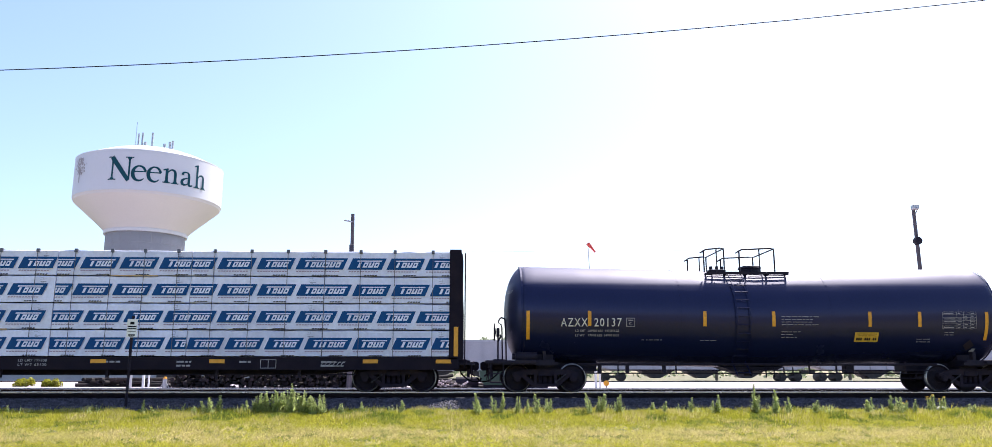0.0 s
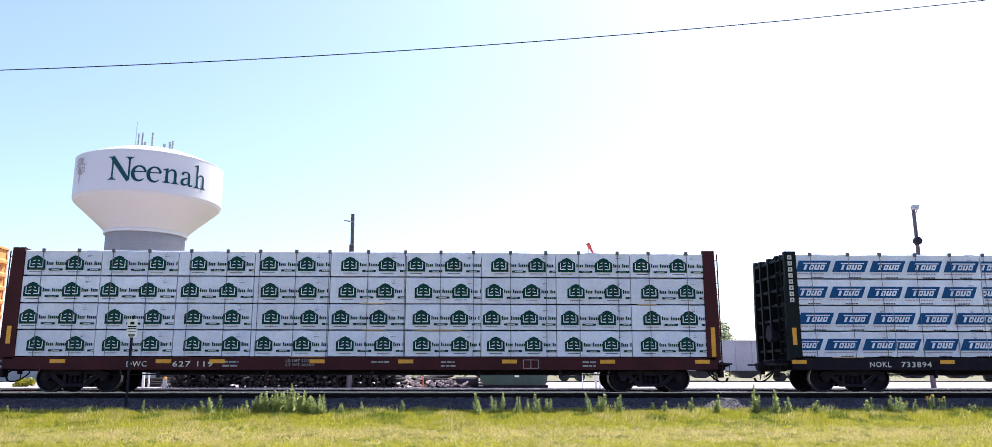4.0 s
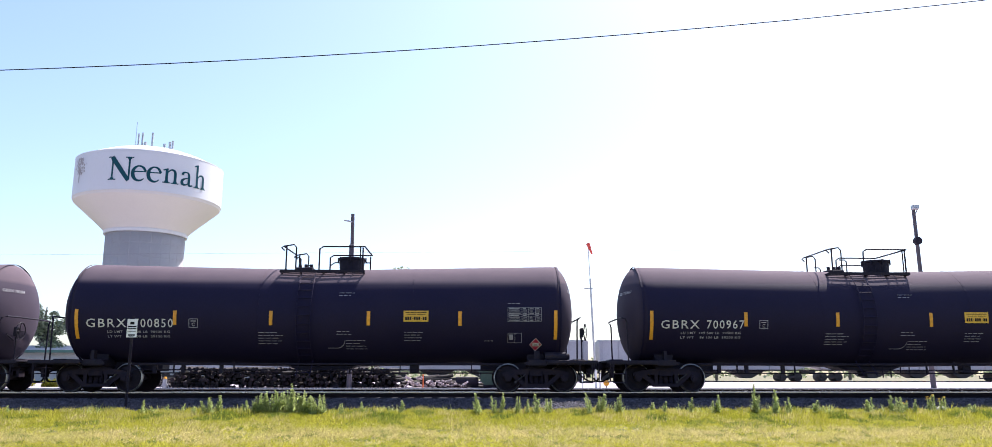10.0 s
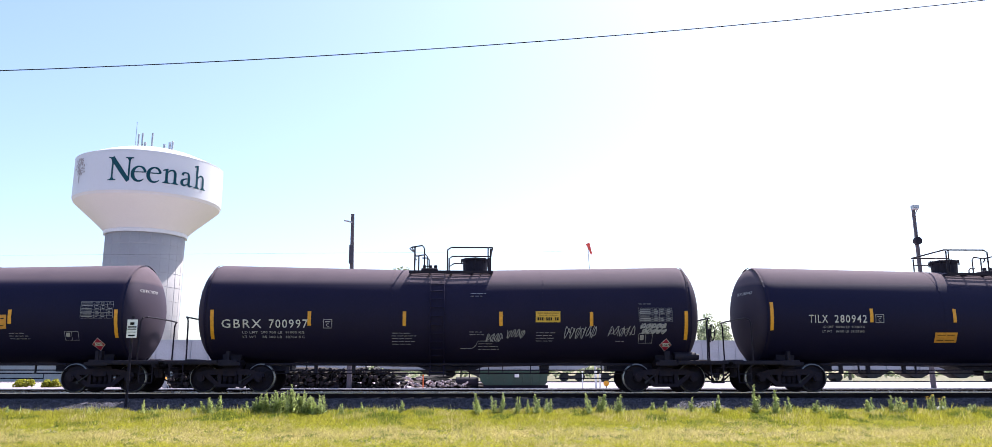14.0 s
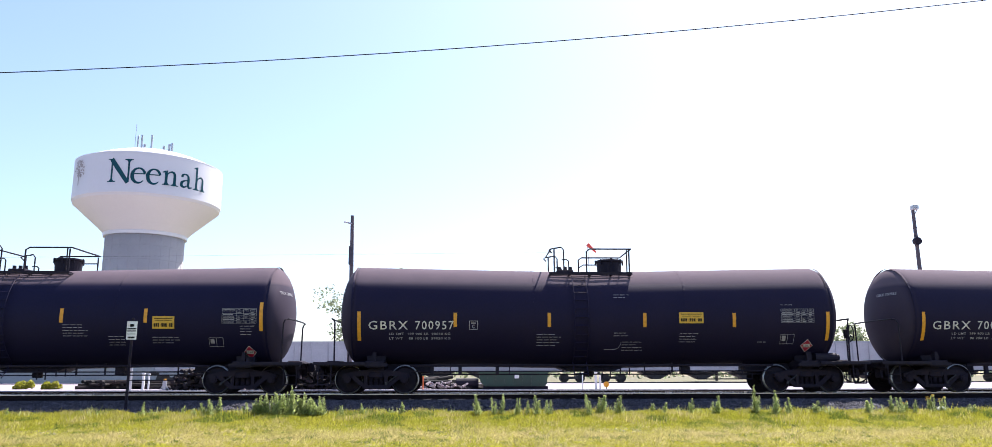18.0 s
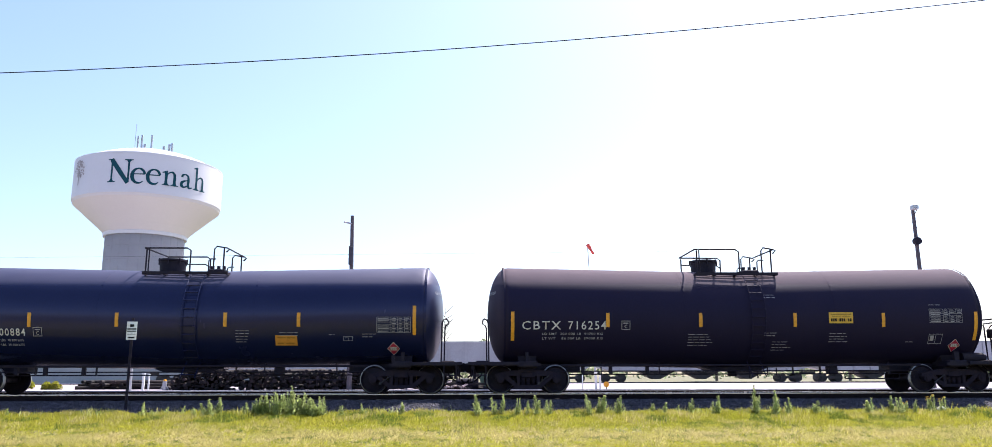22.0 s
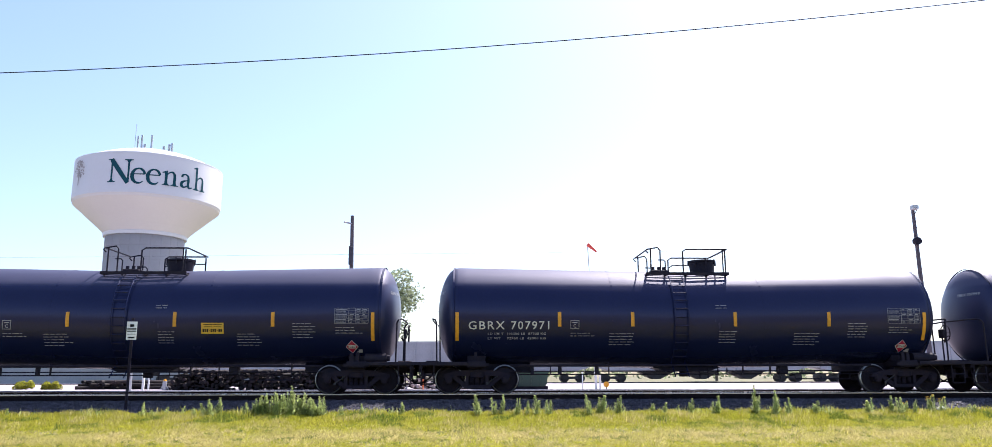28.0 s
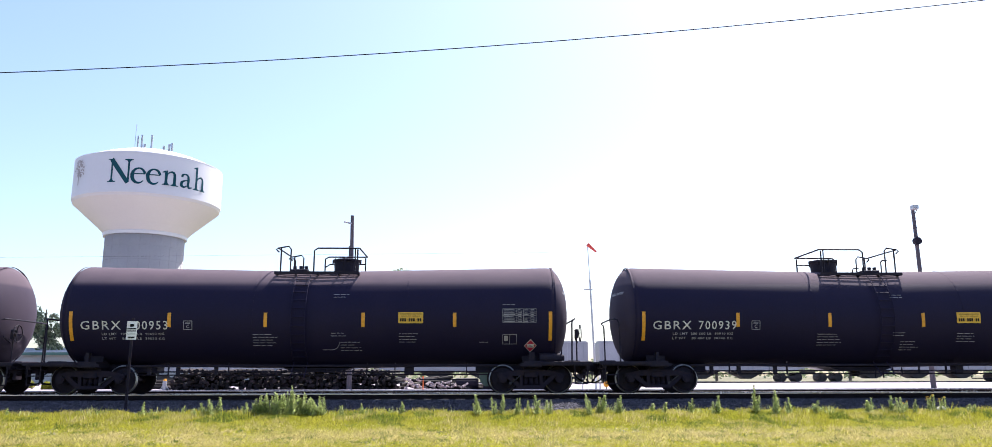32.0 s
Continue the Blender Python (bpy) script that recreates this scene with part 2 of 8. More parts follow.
def painted_sun_tone(m, colour, amount):
    """Puts sunlit tone into the colour of a tank's crown and, weaker, its ends."""
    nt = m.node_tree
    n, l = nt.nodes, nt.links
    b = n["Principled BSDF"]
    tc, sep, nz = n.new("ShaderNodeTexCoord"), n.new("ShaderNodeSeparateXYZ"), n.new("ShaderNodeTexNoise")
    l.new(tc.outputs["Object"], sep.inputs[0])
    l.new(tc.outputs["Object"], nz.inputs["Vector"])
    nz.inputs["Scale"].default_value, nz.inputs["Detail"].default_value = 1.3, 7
    crown, side, ends, most, mottle = n.new("ShaderNodeMapRange"), n.new("ShaderNodeMath"), n.new("ShaderNodeMapRange"), n.new("ShaderNodeMath"), n.new("ShaderNodeMapRange")
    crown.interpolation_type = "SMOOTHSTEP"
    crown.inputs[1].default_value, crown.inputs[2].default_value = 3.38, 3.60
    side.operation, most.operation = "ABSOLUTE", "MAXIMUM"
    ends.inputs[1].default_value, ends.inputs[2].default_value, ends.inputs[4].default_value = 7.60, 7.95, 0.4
    mottle.inputs[3].default_value, mottle.inputs[4].default_value = amount * 0.75, amount * 1.2
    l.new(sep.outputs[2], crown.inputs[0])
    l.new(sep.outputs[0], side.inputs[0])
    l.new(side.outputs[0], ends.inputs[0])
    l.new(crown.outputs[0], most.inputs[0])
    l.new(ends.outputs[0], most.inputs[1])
    l.new(nz.outputs[0], mottle.inputs[0])
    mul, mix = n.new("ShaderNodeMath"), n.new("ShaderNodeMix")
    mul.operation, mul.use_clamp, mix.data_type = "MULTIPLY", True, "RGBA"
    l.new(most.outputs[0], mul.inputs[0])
    l.new(mottle.outputs[0], mul.inputs[1])
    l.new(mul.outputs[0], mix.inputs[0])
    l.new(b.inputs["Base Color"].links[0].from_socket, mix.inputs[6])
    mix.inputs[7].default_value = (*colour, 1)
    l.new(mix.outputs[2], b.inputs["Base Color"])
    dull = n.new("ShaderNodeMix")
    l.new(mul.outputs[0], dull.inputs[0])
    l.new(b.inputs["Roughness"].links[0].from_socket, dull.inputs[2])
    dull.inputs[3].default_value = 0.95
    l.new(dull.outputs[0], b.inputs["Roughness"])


# sunlit crown tone put into each paint; bluish sky sheen on the gloss
painted_sun_tone(M["tank_matte"], (0.125, 0.095, 0.112), 1.0)
painted_sun_tone(M["tank_satin"], (0.125, 0.095, 0.112), 1.0)
painted_sun_tone(M["tank_gloss"], (0.095, 0.095, 0.145), 0.47)


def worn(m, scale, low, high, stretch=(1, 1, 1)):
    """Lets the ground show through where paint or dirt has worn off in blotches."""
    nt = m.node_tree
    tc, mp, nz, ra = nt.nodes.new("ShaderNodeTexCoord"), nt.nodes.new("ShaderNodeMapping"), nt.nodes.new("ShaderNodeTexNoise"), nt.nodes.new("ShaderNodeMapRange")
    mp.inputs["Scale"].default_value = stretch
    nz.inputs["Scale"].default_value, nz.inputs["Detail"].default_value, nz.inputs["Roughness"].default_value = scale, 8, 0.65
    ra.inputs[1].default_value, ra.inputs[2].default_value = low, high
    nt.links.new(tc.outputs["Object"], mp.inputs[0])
    nt.links.new(mp.outputs[0], nz.inputs["Vector"])
    nt.links.new(nz.outputs[0], ra.inputs[0])
    nt.links.new(ra.outputs[0], nt.nodes["Principled BSDF"].inputs["Alpha"])


worn(M["rust_grime"], 1.6, 0.38, 0.75, (1, 1, 0.8))
worn(M["spray_violet"], 1.7, 0.30, 0.55)
worn(M["spray_silver"], 2.3, 0.26, 0.44, (1, 1, 0.6))
worn(M["spray_pale"], 2.0, 0.28, 0.46, (1, 1, 0.6))
worn(M["spray_grey"], 2.2, 0.36, 0.70)
worn(M["spray_green"], 2.6, 0.42, 0.66)


# ---- shaping helpers ----
def to_mesh(name, bm, mats, smooth=False):
    me = bpy.data.meshes.new(name)
    bm.normal_update()
    if smooth:
        for f in bm.faces:
            f.smooth = True
    bm.to_mesh(me)
    bm.free()
    for m in (mats if isinstance(mats, (list, tuple)) else [mats]):
        me.materials.append(m)
    return me


def part(name, bm, material, parent, label="", smooth=False, at=None):
    """One mesh object under a thing or a part; bm may be a mesh that is shared."""
    me = bm if isinstance(bm, bpy.types.Mesh) else to_mesh(name, bm, material, smooth)
    ob = new(name, me)
    ob.parent = parent
    if at is not None:
        ob.location = at
    return tagged(ob, label)


def thing(name, label, category, at=(0, 0, 0), group="", kind="", bm=None, material=None, smooth=False):
    ob = new(name, to_mesh(name, bm, material, smooth) if bm else None)
    ob.location = at
    return tagged(ob, label, category, group, kind)


def box(bm, x0, x1, y0, y1, z0, z1, mi=0, bev=0.0):
    x0, x1, y0, y1, z0, z1 = min(x0, x1), max(x0, x1), min(y0, y1), max(y0, y1), min(z0, z1), max(z0, z1)
    v = [bm.verts.new((x, y, z)) for x in (x0, x1) for y in (y0, y1) for z in (z0, z1)]
    fs = [bm.faces.new([v[i] for i in q]) for q in ((0, 1, 3, 2), (4, 6, 7, 5), (0, 4, 5, 1), (2, 3, 7, 6), (0, 2, 6, 4), (1, 5, 7, 3))]
    for f in fs:
        f.material_index = mi
    if bev:
        bmesh.ops.bevel(bm, geom=list({e for f in fs for e in f.edges}), offset=bev, segments=1, affect="EDGES", profile=0.5)
    return v


def prism(bm, pts, y0, y1, mi=0):
    """A polygon of (x, z) points drawn out from y0 to y1."""
    a = [bm.verts.new((x, y0, z)) for x, z in pts]
    b = [bm.verts.new((x, y1, z)) for x, z in pts]
    fs = [bm.faces.new(a), bm.faces.new(b[::-1])]
    for i in range(len(pts)):
        j = (i + 1) % len(pts)
        fs.append(bm.faces.new((a[j], a[i], b[i], b[j])))
    for f in fs:
        f.material_index = mi
    bmesh.ops.recalc_face_normals(bm, faces=fs)


def rod(bm, p, q, r, seg=8, r2=None, mi=0):
    """A round bar from p to q."""
    p, q = Vector(p), Vector(q)
    d = (q - p).normalized()
    u = d.orthogonal().normalized()
    w = d.cross(u)
    rings = []
    for c, rr in ((p, r), (q, r if r2 is None else r2)):
        rings.append([bm.verts.new(c + (u * math.cos(t) + w * math.sin(t)) * rr) for t in (2 * math.pi * i / seg for i in range(seg))])
    for i in range(seg):
        j = (i + 1) % seg
        bm.faces.new((rings[0][i], rings[0][j], rings[1][j], rings[1][i])).material_index = mi
    bm.faces.new(rings[0][::-1]).material_index = mi
    bm.faces.new(rings[1]).material_index = mi


def pipe(bm, pts, r, seg=6):
    """A bent round bar through the points."""
    pts = [Vector(q) for q in pts]
    rings = []
    for k, q in enumerate(pts):
        d = (pts[min(k + 1, len(pts) - 1)] - pts[max(k - 1, 0)]).normalized()
        ref = Vector((0, 1, 0)) if abs(d.y) < 0.9 else Vector((1, 0, 0))
        u = d.cross(ref).normalized()
        w = d.cross(u)
        rings.append([bm.verts.new(q + (u * math.cos(t) + w * math.sin(t)) * r) for t in (2 * math.pi * i / seg for i in range(seg))])
    for ra, rb in zip(rings, rings[1:]):
        for i in range(seg):
            bm.faces.new((ra[i], ra[(i + 1) % seg], rb[(i + 1) % seg], rb[i]))
    bm.faces.new(rings[0][::-1])
    bm.faces.new(rings[-1])


def lathe(bm, prof, axis="x", seg=48, centre=(0, 0, 0), mats=None):
    """A body of revolution: prof is (along the axis, radius)."""
    c, rings = Vector(centre), []
    for a, r in prof:
        ring = []
        for i in range(seg):
            t = 2 * math.pi * i / seg
            u, w = r * math.cos(t), r * math.sin(t)
            ring.append(bm.verts.new(c + Vector({"x": (a, u, w), "y": (w, a, u), "z": (u, w, a)}[axis])))
        rings.append(ring)
    for k, (r0, r1) in enumerate(zip(rings, rings[1:])):
        for i in range(seg):
            j = (i + 1) % seg
            bm.faces.new((r0[i], r0[j], r1[j], r1[i])).material_index = mats[k] if mats else 0
    bm.faces.new(rings[0][::-1])
    bm.faces.new(rings[-1])
    bmesh.ops.recalc_face_normals(bm, faces=bm.faces[:])


def lettering(s, w, h, bold=0.02, space=1.0):
    """Letters of the built-in font as flat faces in a box of w by h from the origin."""
    cu = bpy.data.curves.new("letters", "FONT")
    cu.body, cu.resolution_u, cu.offset, cu.space_character = s, 2, bold, space
    ob = bpy.data.objects.new("letters", cu)
    me = bpy.data.meshes.new_from_object(ob)
    bm = bmesh.new()
    bm.from_mesh(me)
    bpy.data.objects.remove(ob)
    bpy.data.curves.remove(cu)
    bpy.data.meshes.remove(me)
    xs, ys = [v.co.x for v in bm.verts], [v.co.y for v in bm.verts]
    x0, y0, sx, sy = min(xs), min(ys), w / (max(xs) - min(xs)), h / (max(ys) - min(ys))
    for v in bm.verts:
        v.co = ((v.co.x - x0) * sx, (v.co.y - y0) * sy, 0)
    return bm


def on_side(bm, x0, z0, ys):
    """Lays flat work of (u, v) on a side: ys(z) is the surface's y."""
    for v in bm.verts:
        u, w = v.co.x, v.co.y
        v.co = (x0 + u, ys(z0 + w), z0 + w)
    bmesh.ops.recalc_face_normals(bm, faces=bm.faces[:])
    for f in bm.faces:
        if f.normal.y > 0:
            f.normal_flip()
    return bm


def stencil(name, s, x0, x1, z0, h, ys, material, parent, label="", bold=0.012, space=1.12):
    flat = lettering(s, x1 - x0, h, bold, space)
    return part(name, on_side(flat, x0, z0, ys) if callable(ys) else on_shell(flat, x0, z0, ys), material, parent, label)


def patch(bm, x0, x1, z0, z1, n=4, mi=0):
    """A flat strip of (u, v) work, cut across n times so that it can follow a curve."""
    rows = [[bm.verts.new((x, z0 + (z1 - z0) * k / n, 0)) for x in (x0, x1)] for k in range(n + 1)]
    for a, b in zip(rows, rows[1:]):
        bm.faces.new((a[0], a[1], b[1], b[0])).material_index = mi


def fine_print(bm, x0, x1, z1, lines, pitch=0.085, h=0.017, rnd=None, mi=0):
    """Rows of small bars for writing too small to read."""
    for k in range(lines):
        x, z = x0, z1 - k * pitch
        end = x1 - (rnd.random() * 0.3 * (x1 - x0) if rnd else 0)
        while x < end - 0.05:
            w = min(0.07 + (rnd.random() if rnd else 0.5) * 0.16, end - x)
            patch(bm, x, x + w, z - h, z, 1, mi)
            x += w + 0.035


# ---- ground and track ----
def lawn(y):
    """Height of the lawn: flat where the camera stands, then a bank up to the ballast."""
    return float(np.interp(y, LAWN_Y, LAWN_Z))


LAWN_Y, LAWN_Z = (12.0, 14.0, 16.0, 18.0, 20.0, 22.0, 23.2, 24.2), (-0.45, -0.45, -0.43, -0.36, -0.24, -0.08, 0.03, 0.03)


def build_ground():
    bm = bmesh.new()
    rows = [(-400, -0.45), (-14, -0.45), (9, -0.45), (12, -0.45)] + [(12.5 + 0.5 * k, lawn(12.5 + 0.5 * k)) for k in range(24)] + [(24.9, 0.02), (29.6, 0.10), (30.2, YARD - 0.12), (34, YARD), (47, YARD), (78, YARD), (92, YARD - 0.03), (600, YARD - 0.03), (2500, YARD - 0.03)]
    xs = [-2500, -300, -60, 0, 60, 300, 2500]
    grid = [[bm.verts.new((x, y, z)) for x in xs] for y, z in rows]
    for j, (a, b) in enumerate(zip(grid, grid[1:])):
        for i in range(len(xs) - 1):
            bm.faces.new((a[i], a[i + 1], b[i + 1], b[i])).material_index = 2 if j < 1 else 3 if j < 2 else 0 if j < 28 else 1 if j < 34 else 2
    thing("ground", "mown lawn, pale gravel yard and far grassland", "ground", kind="structure", bm=bm, material=[M["lawn"], M["lot"], M["far_ground"], M["bounce_ground"]])


def build_track(y, z, x0, x1, name, apron=2.75):
    """A track: ballast bed, rails with web and worn head, and wooden ties."""
    bm = bmesh.new()
    prof = [(-apron, -0.54), (-1.75, -0.22), (1.75, -0.22), (2.7, -0.52)]
    a = [bm.verts.new((x0, y + u, z + w)) for u, w in prof]
    b = [bm.verts.new((x1, y + u, z + w)) for u, w in prof]
    for i in range(3):
        bm.faces.new((a[i], b[i], b[i + 1], a[i + 1]))
    bed = thing(name, "grey crushed stone ballast bed of a railway track", "track bed", kind="structure", bm=bm, material=M["ballast_bed"])
    for side in (-0.75, 0.75):
        bm = bmesh.new()
        c = y + side
        pts = [(-0.07, -0.17), (0.07, -0.17), (0.07, -0.155), (0.012, -0.13), (0.012, -0.045), (0.036, -0.035), (0.036, -0.008), (0.028, 0), (-0.028, 0), (-0.036, -0.008), (-0.036, -0.035), (-0.012, -0.045), (-0.012, -0.13), (-0.07, -0.155)]
        p = [bm.verts.new((x0, c + u, z + w)) for u, w in pts]
        q = [bm.verts.new((x1, c + u, z + w)) for u, w in pts]
        for i in range(len(pts)):
            j = (i + 1) % len(pts)
            bm.faces.new((p[i], q[i], q[j], p[j])).material_index = 1 if 5 <= i <= 9 else 0
        bmesh.ops.recalc_face_normals(bm, faces=bm.faces[:])
        part("rail", bm, [M["rail_rust"], M["rail_bright"]], bed, "steel rail with a polished head")
    return bed


build_ground()
near_bed = build_track(TRACK, RAIL, -540, 520, "track_bed_near", 3.75)
build_track(32.4, 0.56, -540, 520, "track_bed_siding")


# ---- trucks, wheels and couplers shared by all the cars ----
def wheelset_mesh():
    bm = bmesh.new()
    half = [(0.90, 0.07), (0.84, 0.07), (0.84, 0.15), (0.80, 0.16), (0.755, 0.36), (0.80, 0.395), (0.815, 0.405), (0.815, 0.422), (0.798, 0.453), (0.715, 0.462), (0.705, 0.485), (0.685, 0.485), (0.675, 0.40), (0.71, 0.16), (0.66, 0.14), (0.64, 0.085)]
    hm = [0, 0, 0, 0, 0, 0, 0, 1, 1, 0, 0, 0, 0, 0, 0]
    left = [(-a, r) for a, r in half]
    prof = left + half[::-1]
    lathe(bm, prof, "y", 40, mats=hm + [0] + hm[::-1])
    for s in (-1, 1):
        for k in range(3):
            t = k * 2.1
            rod(bm, (0.25 * math.sin(t), s * 0.77, 0.25 * math.cos(t)), (0.25 * math.sin(t), s * 0.80, 0.25 * math.cos(t)), 0.03, 6)
    return to_mesh("wheelset", bm, [M["wheel_dark"], M["wheel_bright"]])


def side_frame_mesh():
    bm = bmesh.new()
    for s in (-1, 1):
        prism(bm, [(s * 1.07, 0.50), (s * 1.07, 0.61), (s * 0.72, 0.70), (s * 0.70, 0.55), (s * 0.80, 0.50)], -0.08, 0.08)
        prism(bm, [(s * 0.80, 0.50), (s * 0.70, 0.60), (s * 0.30, 0.26), (s * 0.40, 0.17)], -0.07, 0.07)
        box(bm, s * 0.27, s * 0.37, -0.08, 0.08, 0.20, 0.60)
        rod(bm, (s * 0.90, -0.13, 0.457), (s * 0.90, 0.05, 0.457), 0.12, 14)
        rod(bm, (s * 0.90, -0.16, 0.457), (s * 0.90, -0.12, 0.457), 0.075, 10)
    prism(bm, [(-0.75, 0.55), (0.75, 0.55), (0.75, 0.70), (0.4, 0.74), (-0.4, 0.74), (-0.75, 0.70)], -0.085, 0.085)
    prism(bm, [(-0.42, 0.17), (0.42, 0.17), (0.36, 0.27), (-0.36, 0.27)], -0.10, 0.10)
    box(bm, -0.28, 0.28, 0.085, 0.11, 0.22, 0.60)
    return to_mesh("side_frame", bm, M["truck_iron"])


def spring_mesh():
    """One coil spring of a truck's nest of three, as a ribbed column."""
    bm = bmesh.new()
    prof = []
    for j in range(7):
        prof += [(0.275 + j * 0.036, 0.048), (0.287 + j * 0.036, 0.070), (0.299 + j * 0.036, 0.070)]
    lathe(bm, [(0.27, 0.01)] + prof + [(0.52, 0.048), (0.525, 0.01)], "z", 10)
    return to_mesh("spring", bm, M["truck_iron"])


def bolster_mesh():
    bm = bmesh.new()
    box(bm, -0.22, 0.22, -1.12, 1.12, 0.50, 0.68, bev=0.02)
    rod(bm, (0, 0, 0.66), (0, 0, 0.80), 0.20, 16)
    for s in (-1, 1):
        box(bm, s * 0.40, s * 0.46, -0.80, 0.80, 0.36, 0.46)
        for u in (-1, 1):
            box(bm, s * 0.40, s * 0.45, u * 0.70, u * 0.82, 0.30, 0.58)
    return to_mesh("truck", bm, M["truck_iron"])


def brake_beam_mesh():
    bm = bmesh.new()
    rod(bm, (-0.16, 0, 0.33), (0.16, 0, 0.56), 0.022, 6)
    box(bm, -0.20, -0.13, -0.03, 0.03, 0.28, 0.36)
    return to_mesh("brake_lever", bm, M["lever_grey"])


def coupler_mesh():
    bm = bmesh.new()
    box(bm, -0.55, 0.05, -0.09, 0.09, 0.74, 0.93, bev=0.02)
    prism(bm, [(0.05, 0.70), (0.26, 0.68), (0.34, 0.74), (0.34, 0.93), (0.26, 0.98), (0.05, 0.96)], -0.20, 0.04)
    prism(bm, [(0.10, 0.72), (0.30, 0.72), (0.30, 0.94), (0.10, 0.94)], 0.04, 0.17)
    box(bm, -0.20, -0.10, -0.24, 0.24, 0.68, 1.02, bev=0.015)
    box(bm, -0.48, -0.06, -0.52, 0.52, 0.66, 1.05, bev=0.03)
    box(bm, 0.0, 0.14, -0.34, -0.22, 0.56, 0.90, bev=0.02)
    rod(bm, (-0.1, 0.42, 0.72), (0.22, 0.40, 0.50), 0.03, 6)
    return to_mesh("coupler", bm, M["truck_iron"])


def lever_mesh():
    bm = bmesh.new()
    pipe(bm, [(0.08, -1.40, 0.52), (0.10, -1.38, 0.84), (0.10, -0.45, 0.86), (0.16, -0.12, 0.98)], 0.017, 5)
    for yy in (-1.1, -0.5):
        box(bm, 0.02, 0.12, yy - 0.03, yy + 0.03, 0.80, 0.92)
    rod(bm, (0.05, 0.35, 0.78), (0.12, 0.42, 0.38), 0.02, 5)
    box(bm, -0.06, 0.04, -0.95, -0.60, 0.46, 0.74, bev=0.01)
    return to_mesh("uncoupling_lever", bm, M["truck_iron"])


def hose_mesh():
    bm = bmesh.new()
    pts = [(-0.30, -0.25, 0.80)] + [(-0.25 + 0.62 * k / 9, -0.25 + 0.1 * k / 9, 0.74 - 0.42 * math.sin(math.pi * (0.12 + 0.50 * k / 9))) for k in range(10)]
    pipe(bm, pts, 0.024, 6)
    rod(bm, pts[-1], (pts[-1][0] + 0.05, pts[-1][1], pts[-1][2] + 0.10), 0.035, 6)
    return to_mesh("air_hose", bm, M["cable"])


SHARED = {"wheelset": wheelset_mesh(), "side_frame": side_frame_mesh(), "spring": spring_mesh(), "truck": bolster_mesh(), "brake_lever": brake_beam_mesh(), "coupler": coupler_mesh(), "uncoupling_lever": lever_mesh(), "air_hose": hose_mesh()}


def add_running_gear(car, half, gauge_x):
    """Two trucks at +-gauge_x and a coupler with hose at each end."""
    for s in (-1, 1):
        truck = part("truck", SHARED["truck"], None, car, "dark cast steel freight truck", at=(s * gauge_x, 0, 0))
        for u in (-1, 1):
            part("wheelset", SHARED["wheelset"], None, truck, "steel wheels with bright worn treads", at=(u * 0.90, 0, 0.457))
            f = part("side_frame", SHARED["side_frame"], None, truck, at=(0, u * 1.0, 0))
            if u > 0:
                f.rotation_euler = (0, 0, math.pi)
            for k in (-0.17, 0, 0.17):
                part("spring", SHARED["spring"], None, truck, at=(k, u * 1.0, 0))
        part("brake_lever", SHARED["brake_lever"], None, truck, "grey steel brake lever", at=(-0.5 * s, -1.1, 0))
        c = part("coupler", SHARED["coupler"], None, car, at=(s * half, 0, 0))
        h = part("air_hose", SHARED["air_hose"], None, car, at=(s * half, 0, 0))
        part("uncoupling_lever", SHARED["uncoupling_lever"], None, car, at=(s * half, 0, 0)).scale = (s, 1, 1)
        if s < 0:
            c.rotation_euler = h.rotation_euler = (0, 0, math.pi)


# ---- tank cars ----
TANK_R, TANK_Z, TANK_L = 1.62, 2.43, 8.27

HEAD, HEAD_N = 0.68, 2.05


def tank_y(z, out=0.012):
    return -math.sqrt(max(0.01, (TANK_R + out) ** 2 - (z - TANK_Z) ** 2))


def tank_rise(x):
    """The tank's two halves slope down towards its middle, so that it drains there."""
    return 0.15 * min(1.0, abs(x) / 7.6) - 0.025


def on_shell(bm, x0, z0, out=0.012):
    """Lays flat work of (u, v) on a tank's side."""
    for v in bm.verts:
        x, z = x0 + v.co.x, z0 + v.co.y
        v.co = (x, tank_y(z - tank_rise(x), out), z)
    bmesh.ops.recalc_face_normals(bm, faces=bm.faces[:])
    for f in bm.faces:
        if f.normal.y > 0:
            f.normal_flip()
    return bm


def shell_mesh(material):
    bm = bmesh.new()
    head, n = HEAD, HEAD_N
    prof = []
    for k in range(13):
        t = k / 12
        prof.append((-TANK_L + head * (1 - math.cos(t * math.pi / 2)), TANK_R * max(0.02, (1 - (math.cos(t * math.pi / 2)) ** n) ** (1 / n))))
    prof += [(x, TANK_R) for x in (-7.3, -5.2, -2.6, 0)]
    prof += [(-x, r) for x, r in prof[-2::-1]]
    lathe(bm, prof, "x", 72, (0, 0, TANK_Z))
    for v in bm.verts:
        v.co.z += tank_rise(v.co.x)
    return to_mesh("tank_shell", bm, material, True)


def ring_mesh(material, w=0.03, out=0.006, lo=0.0, hi=2 * math.pi, name="jacket_seam"):
    bm = bmesh.new()
    n = 48
    rings = []
    for k in range(n + 1):
        t = lo + (hi - lo) * k / n
        rings.append([bm.verts.new((x, -(TANK_R + o) * math.sin(t), TANK_Z + (TANK_R + o) * math.cos(t))) for x, o in ((-w, 0), (-w, out), (w, out), (w, 0))])
    for a, b in zip(rings, rings[1:]):
        for i in range(3):
            bm.faces.new((a[i], a[i + 1], b[i + 1], b[i]))
    bmesh.ops.recalc_face_normals(bm, faces=bm.faces[:])
    return to_mesh(name, bm, material)


